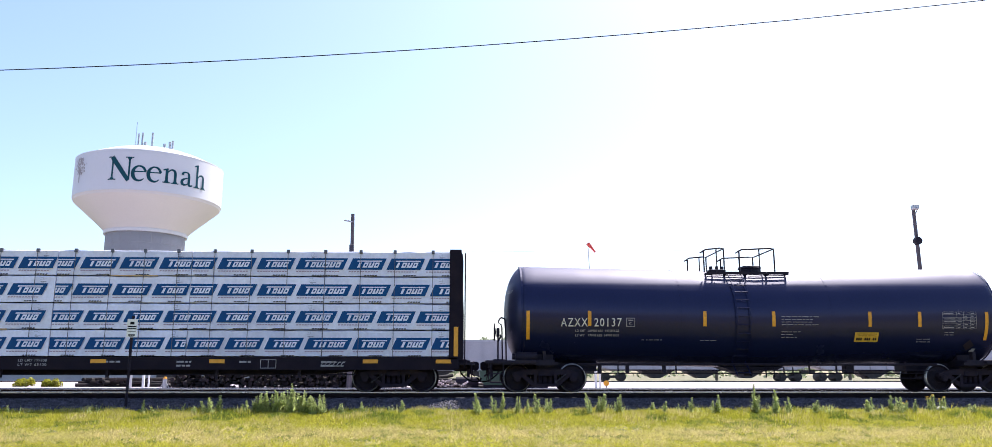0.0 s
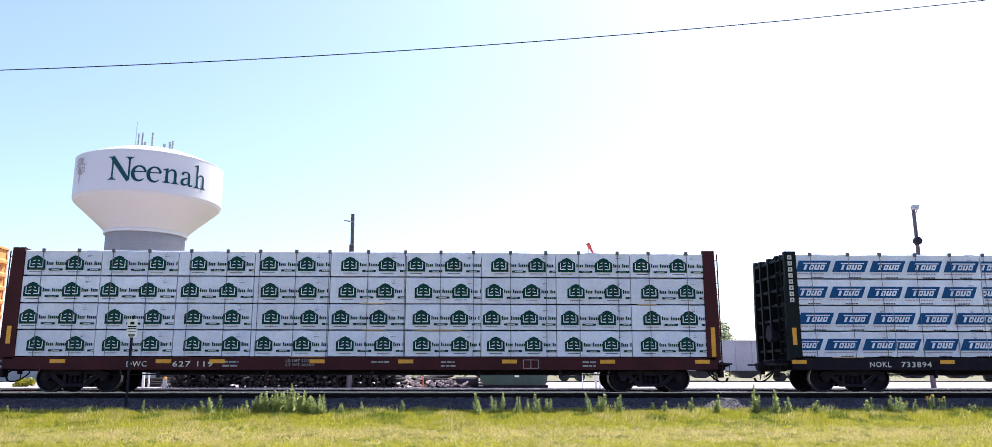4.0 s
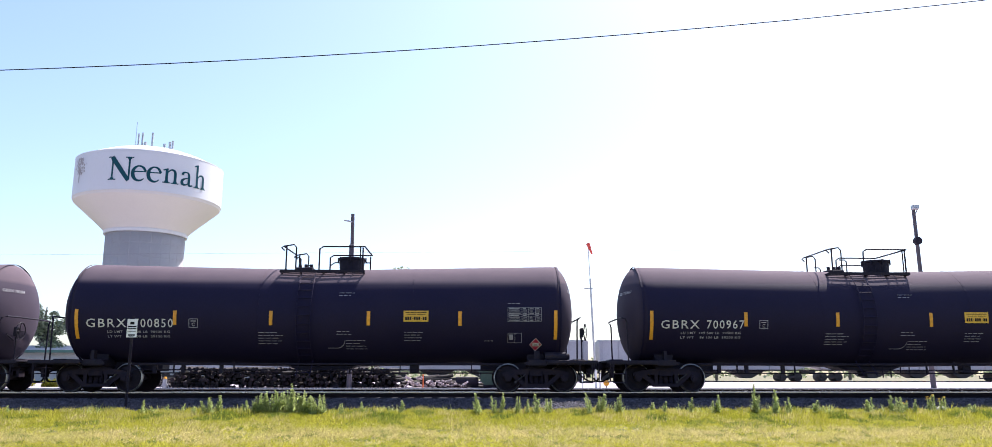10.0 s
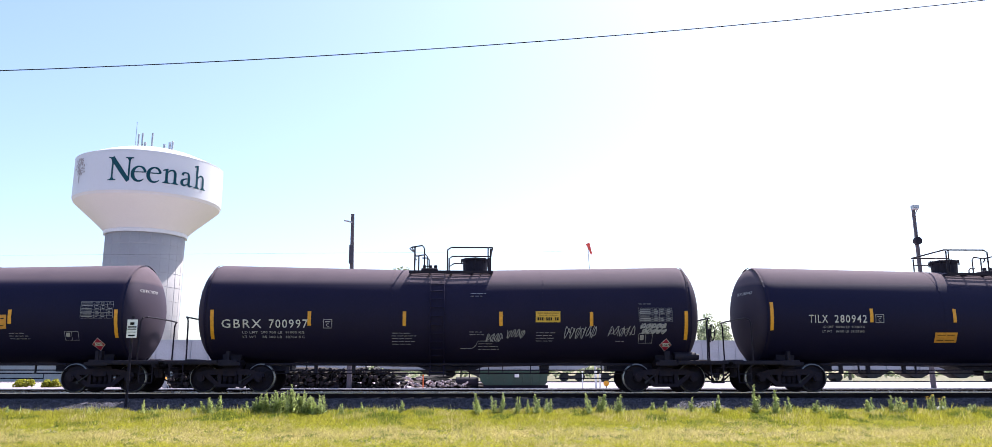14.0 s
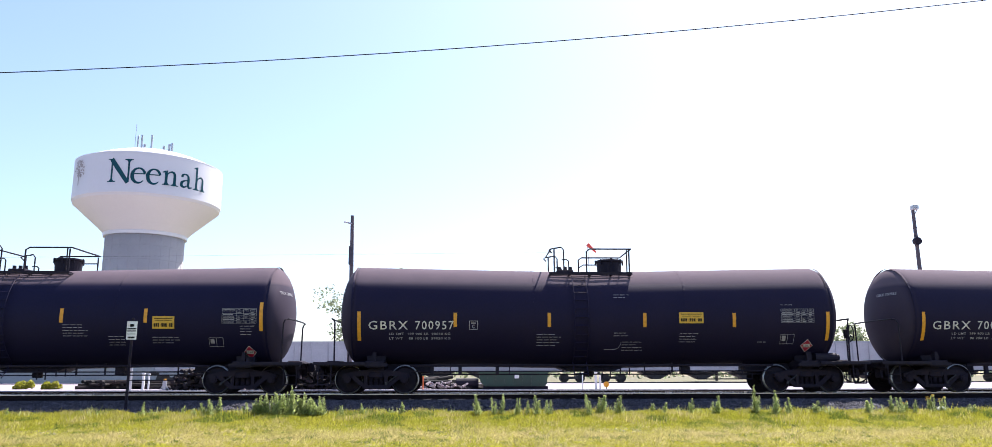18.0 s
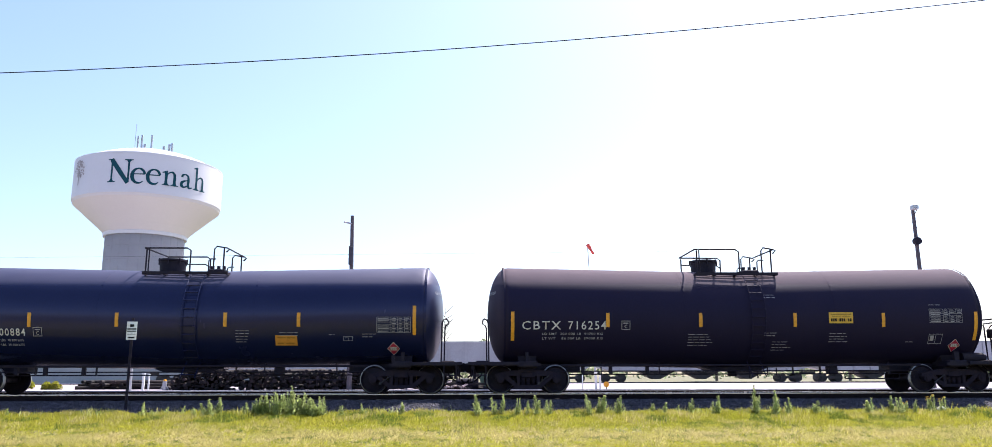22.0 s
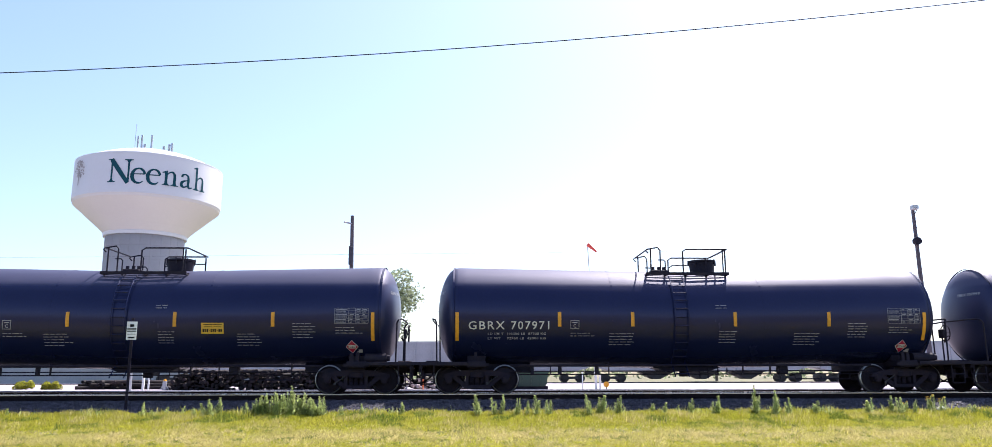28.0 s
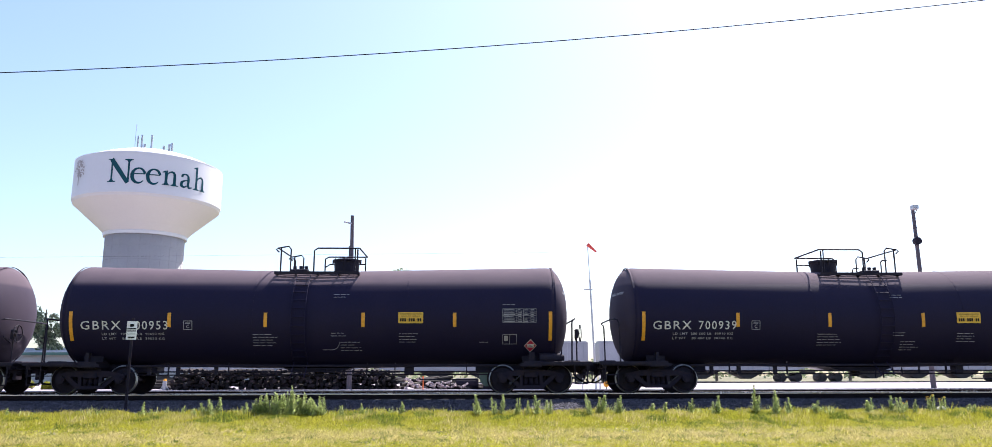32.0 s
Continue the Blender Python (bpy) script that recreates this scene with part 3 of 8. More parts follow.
def tank_stubs(car, end):
    """Sills, platforms, railings and rigging; end is the side that has the hand brake."""
    for s in (-1, 1):
        bm = bmesh.new()
        box(bm, s * 5.2, s * 8.75, -0.32, 0.32, 0.66, 1.02, bev=0.02)
        part("draft_sill", bm, M["black_steel"], car)
    for s in (-1, 1):
        bm = bmesh.new()
        prism(bm, [(s * 6.75, 0.72), (s * 7.25, 0.72), (s * 7.35, 1.55), (s * 6.65, 1.55)], -0.9, 0.9)
        box(bm, s * 6.70, s * 7.30, -1.36, 1.36, 0.82, 1.02, bev=0.015)
        for u in (-1, 1):
            box(bm, s * 6.98, s * 7.08, u * 1.10, u * 1.30, 0.95, 1.30)
        part("body_bolster", bm, M["black_steel"], car)
        bm = bmesh.new()
        box(bm, s * 7.30, s * 8.92, -1.44, 1.44, 0.94, 1.00, bev=0.01)
        box(bm, s * 8.70, s * 8.82, -1.42, 1.42, 0.78, 0.99, bev=0.01)
        for u in (-1, 1):
            box(bm, s * 6.6, s * 8.8, u * 1.34, u * 1.40, 0.86, 0.95)
            box(bm, s * 7.3, s * 8.92, u * 1.44, u * 1.49, 0.90, 0.99)
        part("end_platform", bm, M["black_steel"], car)
        bm = bmesh.new()
        half = [(s * 8.26, 1.46, 0.96), (s * 8.28, 1.46, 2.22), (s * 8.32, 1.42, 2.32), (s * 8.40, 1.30, 2.36), (s * 8.43, 0.70, 2.37)]
        pipe(bm, half + [(x, -y, z) for x, y, z in half[::-1]], 0.026, 7)
        part("end_handrail", bm, M["black_steel"], car)
        for u in (-1, 1):
            y = u * 1.44
            bm = bmesh.new()
            for z in (0.30, 0.58):
                rod(bm, (s * 8.35, y, z), (s * 8.75, y, z), 0.018, 6)
            for x in (8.35, 8.75):
                rod(bm, (s * x, y, 0.30), (s * x, y, 0.95), 0.018, 6)
            part("step_iron", bm, M["black_steel"], car)
    bm = bmesh.new()
    rod(bm, (end * 8.50, -0.85, 1.0), (end * 8.50, -0.85, 1.95), 0.025, 8)
    box(bm, end * 8.45, end * 8.55, -0.98, -0.72, 1.75, 2.05, bev=0.02)
    pipe(bm, [(end * 8.50, -0.98, 1.62), (end * 8.42, -1.15, 1.75), (end * 8.44, -1.30, 1.80)], 0.03, 6)
    for k in range(16):
        a, c = 2 * math.pi * k / 16, 2 * math.pi * (k + 1) / 16
        rod(bm, (end * 8.62, -0.85 + 0.27 * math.cos(a), 1.92 + 0.27 * math.sin(a)), (end * 8.62, -0.85 + 0.27 * math.cos(c), 1.92 + 0.27 * math.sin(c)), 0.018, 5)
    for k in range(4):
        a = math.pi * k / 2
        rod(bm, (end * 8.57, -0.85, 1.92), (end * 8.62, -0.85 + 0.27 * math.cos(a), 1.92 + 0.27 * math.sin(a)), 0.014, 5)
    part("hand_brake", bm, M["black_steel"], car, "black hand brake with round wheel")
    bm = bmesh.new()
    rod(bm, (end * 7.25, -1.12, 1.12), (end * 7.95, -1.12, 1.12), 0.15, 14)
    rod(bm, (end * 7.95, -1.12, 1.12), (end * 8.05, -1.12, 1.12), 0.10, 12)
    part("brake_cylinder", bm, M["black_steel"], car)
    # belly: outlet housing, brake rods and pipe hangers
    bm = bmesh.new()
    prism(bm, [(-1.1, 0.82), (1.1, 0.82), (0.75, 0.70), (-0.75, 0.70)], -0.5, 0.5)
    rod(bm, (0, 0, 0.52), (0, 0, 0.75), 0.16, 14)
    part("outlet_housing", bm, M["black_steel"], car)
    bm = bmesh.new()
    for y, z, r in ((-0.75, 0.60, 0.02), (-0.95, 0.70, 0.02), (-1.05, 0.88, 0.04)):
        rod(bm, (-5.9, y, z), (5.9, y, z), r, 6)
    for x in (-5.2, -4.3, -3.1):
        box(bm, x - 0.05, x + 0.06, -1.0, -0.88, 0.60, 0.86, bev=0.01)
    pipe(bm, [(3.4, -1.0, 0.52), (3.4, -1.0, 0.44), (5.2, -1.0, 0.44), (5.2, -1.0, 0.62)], 0.02, 5)
    for x in (-4.6, -2.7, 1.7, 2.6, 4.9):
        box(bm, x - 0.015, x + 0.015, -0.98, -0.9, 0.58, 0.98)
    box(bm, 2.9, 3.2, -0.95, -0.65, 0.60, 0.86, bev=0.03)
    for x in (0.35, 0.62, 0.95, 1.25):
        rod(bm, (x, -0.7, 0.80), (x, -0.7, 0.46 + 0.1 * (x > 0.7)), 0.022, 6)
    part("brake_rigging", bm, M["black_steel"], car)


def tank_top(car, side, cage, paint):
    """Platform, ladder, railings and manway; side +1 puts the manway to the right."""
    s = side
    if "slat" not in SHARED:
        bm = bmesh.new()
        box(bm, -1.36, 1.36, -0.015, 0.015, 3.86, 3.90)
        SHARED["slat"] = to_mesh("slat", bm, M["black_steel"])
    for u in (-1, 1):
        bm = bmesh.new()
        for x in (-1.34, -0.7, 0, 0.7, 1.34):
            box(bm, x - 0.025, x + 0.025, u * 0.50, u * 1.075, 3.82, 3.87)
        box(bm, -1.38, 1.38, u * 1.06, u * 1.09, 3.83, 3.92)
        frame_ob = part("platform", bm, M["black_steel"], car, "black steel grating platform")
        for k in range(7):
            part("slat", SHARED["slat"], None, frame_ob, at=(0, u * (0.52 + k * 0.085), 0))
    if not cage:
        bm = bmesh.new()
        for y in (-1.0, 1.0):
            pipe(bm, [(-s * 0.12, y, 3.9), (-s * 0.12, y, 4.62), (s * 0.0, y, 4.70), (s * 1.22, y, 4.70), (s * 1.36, y, 4.70)], 0.026, 7)
            pipe(bm, [(-s * 0.10, y, 4.34), (s * 0.05, y, 4.44), (s * 1.3, y, 4.44)] if y > 0 else [(s * 1.22, y, 3.9), (s * 1.22, y, 4.70)], 0.022, 7)
            rod(bm, (s * 1.30, y, 3.9), (s * 1.30, y, 4.66), 0.026, 7)
        rod(bm, (s * 1.36, -1.0, 4.70), (s * 1.36, 1.0, 4.70), 0.026, 7)
        part("railing", bm, M["black_steel"], car)
        bm = bmesh.new()
        for y in (-1.0, 1.0):
            pipe(bm, [(-s * 0.72, y, 3.9), (-s * 0.72, y, 4.28), (-s * 0.78, y, 4.34), (-s * 0.95, y, 4.34)], 0.022, 7)
            pipe(bm, [(-s * 0.88, y, 3.9), (-s * 0.88, y, 4.66), (-s * 0.96, y, 4.76), (-s * 1.30, y, 4.70), (-s * 1.37, y, 4.66), (-s * 1.27, y, 4.56)], 0.024, 7)
            rod(bm, (-s * 1.20, y, 3.9), (-s * 1.20, y, 4.70), 0.026, 7)
        rod(bm, (-s * 1.30, -1.0, 4.70), (-s * 1.30, 1.0, 4.70), 0.024, 7)
        part("railing", bm, M["black_steel"], car)
        bm = bmesh.new()
        lathe(bm, [(3.95, 0.40), (4.36, 0.43), (4.38, 0.47), (4.44, 0.47), (4.46, 0.40)], "z", 28, (s * 0.80, 0, 0))
        for k in range(8):
            t = k * math.pi / 4
            rod(bm, (s * 0.80 + 0.47 * math.cos(t), 0.47 * math.sin(t), 4.28), (s * 0.80 + 0.47 * math.cos(t), 0.47 * math.sin(t), 4.46), 0.025, 6)
        part("manway", bm, M["black_steel"], car, "round black manway with bolted lid")
    else:
        for a, b in ((-1.55, -0.75), (-0.35, 0.95)):
            bm = bmesh.new()
            for y in (-1.0, 1.0):
                pipe(bm, [(a, y, 4.55), (a + 0.2, y, 4.67), (b - 0.12, y, 4.72), (b, y, 4.70), (b, y, 3.9)], 0.026, 7)
                rod(bm, (a + 0.12, y, 3.9), (a + 0.12, y, 4.64), 0.026, 7)
                rod(bm, ((a + b) / 2 + 0.15, y, 3.9), ((a + b) / 2 + 0.15, y, 4.70), 0.022, 7)
            rod(bm, (b, -1.0, 4.70), (b, 1.0, 4.70), 0.024, 7)
            part("railing", bm, M["black_steel"], car)
        bm = bmesh.new()
        lathe(bm, [(3.95, 0.34), (4.12, 0.36), (4.16, 0.40), (4.22, 0.36)], "z", 24, (0.45, 0, 0))
        part("manway", bm, M["black_steel"], car)
    bm = bmesh.new()
    x = -s * 0.75
    box(bm, x - 0.28, x + 0.28, -0.30, 0.30, 3.98, 4.10, bev=0.02)
    for k in (-0.18, 0.02, 0.2):
        rod(bm, (x + k, -0.1, 4.05), (x + k, -0.1, 4.22), 0.06, 8)
    part("valve", bm, M["black_steel"], car)
    bm = bmesh.new()
    lx = -s * 0.42
    arc = [(math.sin(t) * (TANK_R + 0.09), TANK_Z + math.cos(t) * (TANK_R + 0.09)) for t in (0.62 + 1.95 * k / 12 for k in range(13))]
    for dx in (-0.22, 0.22):
        pipe(bm, [(lx + dx, -y, z) for y, z in arc] + [(lx + dx, -1.42, 0.52)], 0.019, 6)
    for k in range(1, 12):
        y, z = arc[k]
        rod(bm, (lx - 0.22, -y, z), (lx + 0.22, -y, z), 0.016, 6)
    rod(bm, (lx - 0.22, -1.42, 0.62), (lx + 0.22, -1.42, 0.62), 0.016, 6)
    part("ladder", bm, paint, car, "black steel side ladder")


def tank_marks(car, st, rnd):
    """Tape strips, data table, decals and placard of one kind of car."""
    for k, x in enumerate(st["tape"]):
        tall = k in (0, len(st["tape"]) - 1)
        bm = bmesh.new()
        z0, z1 = st["tall"] if tall else st["short"]
        patch(bm, -0.055, 0.055, z0, z1, 8)
        part("reflective_strip", on_shell(bm, x, 0), M["yellow_tape"], car, "yellow reflective strip")
    bm = bmesh.new()
    x0, x1, z0, z1 = st["table"]
    for k in range(7):
        z = z0 + (z1 - z0) * k / 6
        patch(bm, x0, x1, z - 0.004, z + 0.004, 1)
    for x in (x0, x0 + (x1 - x0) * 0.42, x0 + (x1 - x0) * 0.62, x0 + (x1 - x0) * 0.82, x1):
        patch(bm, x - 0.005, x + 0.005, z0, z1, 4)
    for k in range(6):
        for a, b in ((0.03, 0.38), (0.45, 0.58), (0.65, 0.78), (0.85, 0.97)):
            if rnd.random() < 0.85:
                z = z0 + (z1 - z0) * (k + 0.5) / 6
                patch(bm, x0 + (x1 - x0) * a, x0 + (x1 - x0) * (b - rnd.random() * 0.06), z - 0.011, z + 0.011, 1)
    tagged(part("test_table", on_shell(bm, 0, 0), M["grey_stencil"], car, "white stencilled data table"), kind="stuff")
    for i, (x0, x1, z0, z1) in enumerate(st["yellow"]):
        bm = bmesh.new()
        patch(bm, x0, x1, z0, z1, 5)
        d = part("emergency_decal", on_shell(bm, 0, 0), M["orange_decal" if i in st["orange"] else "yellow_decal"], car, "faded orange notice decal" if i in st["orange"] else "yellow notice decal")
        bm = bmesh.new()
        h = z1 - z0
        rows = [(0.10, 0.48, 0.70, 0.76), (0.54, 0.90, 0.70, 0.76), (0.10, 0.40, 0.20, 0.26), (0.46, 0.88, 0.20, 0.26)]
        for a, b, lo, hi in rows if i in st["orange"] else [(0.08, 0.92, 0.80, 0.86), (0.12, 0.5, 0.62, 0.66), (0.55, 0.88, 0.62, 0.66)] + [(0.07 + 0.088 * k, 0.135 + 0.088 * k, 0.16, 0.44) for k in range(10) if k not in (3, 7)] + [(0.345, 0.39, 0.28, 0.32), (0.70, 0.745, 0.28, 0.32)]:
            patch(bm, x0 + (x1 - x0) * a, x0 + (x1 - x0) * b, z0 + h * lo, z0 + h * hi, 2)
        part("decal_print", on_shell(bm, 0, 0, 0.018), M["black_print"], d)
    for x0, x1, z1, lines in st["notes"]:
        bm = bmesh.new()
        fine_print(bm, x0, x1, z1, lines, rnd=rnd)
        tagged(part("fine_print", on_shell(bm, 0, 0), M["grey_stencil"], car), kind="stuff")
    if st["arc"]:
        ax, az = st["arc"]
        bm = bmesh.new()
        pts = [(ax - 0.42, az)] + [(ax - 0.12 + 0.24 * math.sin(k * 0.31), az + 0.24 * (1 - math.cos(k * 0.31))) for k in range(6)]
        for p, q in zip(pts, pts[1:]):
            bm.faces.new([bm.verts.new(c) for c in ((p[0], p[1] - 0.009, 0), (q[0] + 0.006, q[1] - 0.009, 0), (q[0] - 0.006, q[1] + 0.009, 0), (p[0] - 0.003, p[1] + 0.009, 0))])
        part("hose_mark", on_shell(bm, 0, 0), M["grey_stencil"], car)
    x0, x1, z0, z1 = st["frame"]
    bm = bmesh.new()
    for a, b, c, d in ((x0, x1, z0, z0 + 0.012), (x0, x1, z1 - 0.012, z1), (x0, x0 + 0.012, z0, z1), (x1 - 0.012, x1, z0, z1), ((x0 + x1) / 2, (x0 + x1) / 2 + 0.012, z0, z1), (x0 + 0.05, x0 + 0.17, z0 + 0.1, z1 - 0.05)):
        patch(bm, a, b, c, d, 3)
    part("inspection_box", on_shell(bm, 0, 0), M["grey_stencil"], car)
    x, z = st["diamond"]
    bm = bmesh.new()
    v = [bm.verts.new(c) for c in ((-0.185, 0, 0), (-0.0925, -0.0925, 0), (0, -0.185, 0), (0.0925, -0.0925, 0), (0.185, 0, 0), (0.0925, 0.0925, 0), (0, 0.185, 0), (-0.0925, 0.0925, 0))]
    bm.faces.new(v)
    d = part("placard", on_shell(bm, x, z, 0.03), M["red_decal"] if st["red"] else M["truck_iron"], car, "red diamond hazard placard" if st["red"] else "empty placard holder")
    if st["red"]:
        bm = bmesh.new()
        v = [bm.verts.new(q) for q in ((-0.205, 0, 0), (-0.1025, -0.1025, 0), (0, -0.205, 0), (0.1025, -0.1025, 0), (0.205, 0, 0), (0.1025, 0.1025, 0), (0, 0.205, 0), (-0.1025, 0.1025, 0))]
        bm.faces.new(v)
        part("placard_edge", on_shell(bm, x, z, 0.024), M["white_paint"], d)
        bm = bmesh.new()
        patch(bm, -0.115, 0.115, -0.052, 0.052, 2)
        part("number_panel", on_shell(bm, x, z, 0.036), M["white_paint"], d)
        stencil("placard_number", "1267", x - 0.11, x + 0.11, z - 0.035, 0.07, 0.042, M["black_print"], d)
        bm = bmesh.new()
        box(bm, x - 0.05, x + 0.05, -1.34, -1.26, 0.98, z - 0.20)
        part("placard_bracket", bm, M["black_steel"], car)


def tank_number(car, st, mark, num, weights):
    x0, xm, xn, x1, z, h = st["number"]
    stencil("reporting_mark", mark, x0, xm, z - h / 2, h, 0.012, M["white_paint"], car, "white stencilled letters", 0.006, 1.2)
    stencil("car_number", num, xn, x1, z - h / 2, h, 0.012, M["white_paint"], car, "white stencilled numerals", 0.006, 1.2)
    for k, line in enumerate(weights):
        w = (x1 - x0) * 0.72
        stencil("weight_stencil", line, x0 + (x1 - x0) * 0.24, x0 + (x1 - x0) * 0.24 + w, z - h / 2 - 0.17 - 0.14 * k, 0.075, 0.012, M["grey_stencil"], car)
    a, zz = st["square"]
    bm = bmesh.new()
    for p, q, r, s in ((-0.14, 0.14, -0.14, -0.122), (-0.14, 0.14, 0.122, 0.14), (-0.14, -0.122, -0.14, 0.14), (0.122, 0.14, -0.14, 0.14), (-0.08, 0.08, 0.05, 0.08)):
        patch(bm, p, q, r, s, 3)
    part("plate_box", on_shell(bm, a, zz), M["grey_stencil"], car)
    stencil("plate_letter", "C", a - 0.045, a + 0.045, zz - 0.095, 0.11, 0.012, M["grey_stencil"], car)
    # the same mark, small, on the rounded end that faces along the train
    for s in (-1, 1):
        bm = lettering(mark + " " + num, 0.95, 0.10)
        for v in bm.verts:
            u, w = v.co.x - 0.475, v.co.y
            yy, z0 = -0.62 + s * u, 3.05 + w
            rr = min(1.0, math.sqrt(yy ** 2 + (z0 - TANK_Z) ** 2) / TANK_R)
            v.co = (s * (TANK_L - HEAD + HEAD * (1 - rr ** HEAD_N) ** (1 / HEAD_N) + 0.015), yy, z0 + tank_rise(8.0))
        part("end_mark", bm, M["grey_stencil"], car)


def tank_style(**kw):
    base = dict(brake=0, arc=None, orange=(), top_dx=0.0, paint="tank_matte", side=1, cage=False, red=True, tape=(-7.50, -4.45, -1.45, 1.62, 4.52, 7.58), short=(2.08, 2.53), tall=(1.66, 2.57),
                table=(6.05, 7.12, 2.22, 2.66), yellow=[(2.73, 3.52, 2.20, 2.55)], frame=(6.05, 6.50, 1.55, 1.86), diamond=(6.95, 1.50),
                notes=[(-1.85, -1.05, 1.86, 5), (0.65, 1.15, 3.13, 2), (0.62, 1.1, 1.90, 2), (0.9, 1.6, 1.62, 4), (2.75, 3.45, 1.88, 4), (5.3, 5.6, 1.62, 1), (6.05, 6.45, 2.80, 1)],
                number=(-7.20, -5.95, -5.72, -4.50, 2.14, 0.27), square=(-3.87, 2.14))
    base.update(kw)
    return base


STYLES = {
    "matte": tank_style(arc=(0.75, 1.38)),
    "matte_turned": tank_style(side=-1, brake=1),
    "satin": tank_style(orange=(0,), brake=1, paint="tank_satin", side=-1, diamond=(7.18, 1.31), tape=(-7.62, -4.36, -1.62, 1.83, 4.48, 7.70), short=(2.22, 2.66), tall=(1.96, 2.86), yellow=[(-2.26, -1.53, 1.58, 1.90), (4.70, 5.40, 2.03, 2.42)],
                         table=(6.38, 7.45, 2.20, 2.66), frame=(5.95, 6.40, 1.48, 1.76), number=(-6.42, -5.80, -5.58, -4.52, 2.33, 0.25), square=(-4.10, 2.34),
                         notes=[(1.45, 2.25, 2.16, 5), (2.85, 3.45, 1.80, 4), (4.2, 5.2, 1.78, 3), (6.95, 7.4, 2.12, 4)]),
    "satin_front": None,
    "satin_right": tank_style(orange=(0, 1), brake=-1, paint="tank_satin", side=1, top_dx=-0.2, tape=(-7.60, -4.03, -1.54, 1.38, 4.28, 7.55), short=(2.12, 2.56), tall=(1.70, 2.57), yellow=[(0.68, 1.28, 1.28, 1.68), (3.52, 4.18, 1.96, 2.40)],
                              table=(6.45, 7.45, 2.30, 2.82), frame=(5.95, 6.38, 1.62, 1.90), number=(-6.45, -5.50, -5.30, -4.15, 2.26, 0.24), square=(-3.60, 2.26),
                              notes=[(1.60, 2.30, 2.24, 5), (2.95, 3.60, 1.82, 4), (4.25, 4.9, 1.84, 3)]),
    "plain": tank_style(orange=(0,), brake=-1, side=1, tape=(-7.46, -4.48, -1.55, 1.45, 4.45, 7.60), yellow=[(0.18, 0.85, 1.46, 1.78)], number=(-6.60, -5.72, -5.28, -4.02, 1.78, 0.22), square=(-3.62, 1.80), diamond=(6.08, 1.24),
                        notes=[(1.1, 1.5, 1.42, 2), (2.85, 3.8, 1.66, 2), (4.9, 5.6, 1.62, 1), (5.6, 6.7, 1.78, 2)], table=(6.35, 7.40, 2.04, 2.52), frame=(4.85, 5.40, 1.48, 1.76)),
    "gloss_turned": tank_style(orange=(0,), top_dx=-0.1, paint="tank_gloss", side=-1, tape=(-7.70, -4.62, -1.92, 1.45, 3.75, 7.40), short=(2.10, 2.54), tall=(1.84, 2.76), yellow=[(3.01, 3.70, 1.52, 1.84)],
                               table=(6.21, 7.28, 1.92, 2.40), number=(-6.75, -5.85, -5.70, -4.74, 1.94, 0.23), square=(-4.36, 1.95), diamond=(6.73, 1.42), frame=(5.15, 5.45, 1.66, 1.80),
                               notes=[(1.77, 2.27, 1.98, 5), (3.15, 3.75, 1.92, 2), (4.7, 4.95, 1.86, 1), (5.75, 6.25, 1.88, 2)]),
    "gloss": tank_style(paint="tank_gloss", side=1, tape=(-7.62, -4.35, -2.00, 1.32, 4.38, 7.52), short=(2.10, 2.56), tall=(1.66, 2.55), yellow=[], table=(6.32, 7.38, 2.20, 2.68),
                        number=(-7.26, -6.10, -5.90, -4.68, 2.14, 0.26), square=(-3.86, 2.16), frame=(7.0, 7.05, 1.3, 1.35), diamond=(6.85, 1.48),
                        notes=[(-4.0, -3.2, 1.90, 2), (-2.75, -1.85, 1.88, 5), (0.8, 1.4, 1.95, 5), (0.7, 1.2, 2.78, 2), (3.25, 4.1, 1.88, 5), (5.0, 5.75, 2.20, 6), (6.35, 7.2, 2.08, 3)]),
    "gloss_decal": tank_style(paint="tank_gloss", side=1, tape=(-7.62, -4.35, -2.00, 1.32, 4.38, 7.52), short=(2.10, 2.56), tall=(1.66, 2.55), yellow=[(2.15, 2.85, 1.88, 2.22)], table=(6.32, 7.38, 2.20, 2.68),
                              number=(-7.26, -6.10, -5.90, -4.68, 2.14, 0.26), square=(-3.86, 2.16), frame=(7.0, 7.05, 1.3, 1.35), diamond=(6.85, 1.48),
                              notes=[(-4.0, -3.2, 1.90, 2), (-2.75, -1.85, 1.88, 5), (0.8, 1.4, 1.95, 5), (0.7, 1.2, 2.78, 2), (3.25, 4.1, 1.88, 5), (5.0, 5.75, 2.20, 6), (6.35, 7.2, 2.08, 3)]),
    "caged": tank_style(brake=-1, paint="tank_gloss", side=1, cage=True, red=False, top_dx=-0.20, tape=(-7.56, -5.59, -1.87, 0.37, 3.52, 5.16, 7.38), short=(2.08, 2.56), tall=(1.66, 2.56), yellow=[(3.04, 3.82, 1.60, 1.90)],
                        table=(5.92, 7.03, 2.02, 2.56), number=(-6.51, -5.65, -5.44, -4.56, 2.20, 0.27), square=(-4.27, 2.20), frame=(7.0, 7.05, 1.3, 1.35), diamond=(6.88, 1.50),
                        notes=[(-3.9, -3.2, 1.66, 1), (-2.0, -1.3, 1.64, 1), (0.62, 2.05, 2.40, 4), (0.62, 1.25, 1.92, 3), (5.1, 5.6, 1.70, 2), (6.0, 6.4, 1.92, 2)]),
}
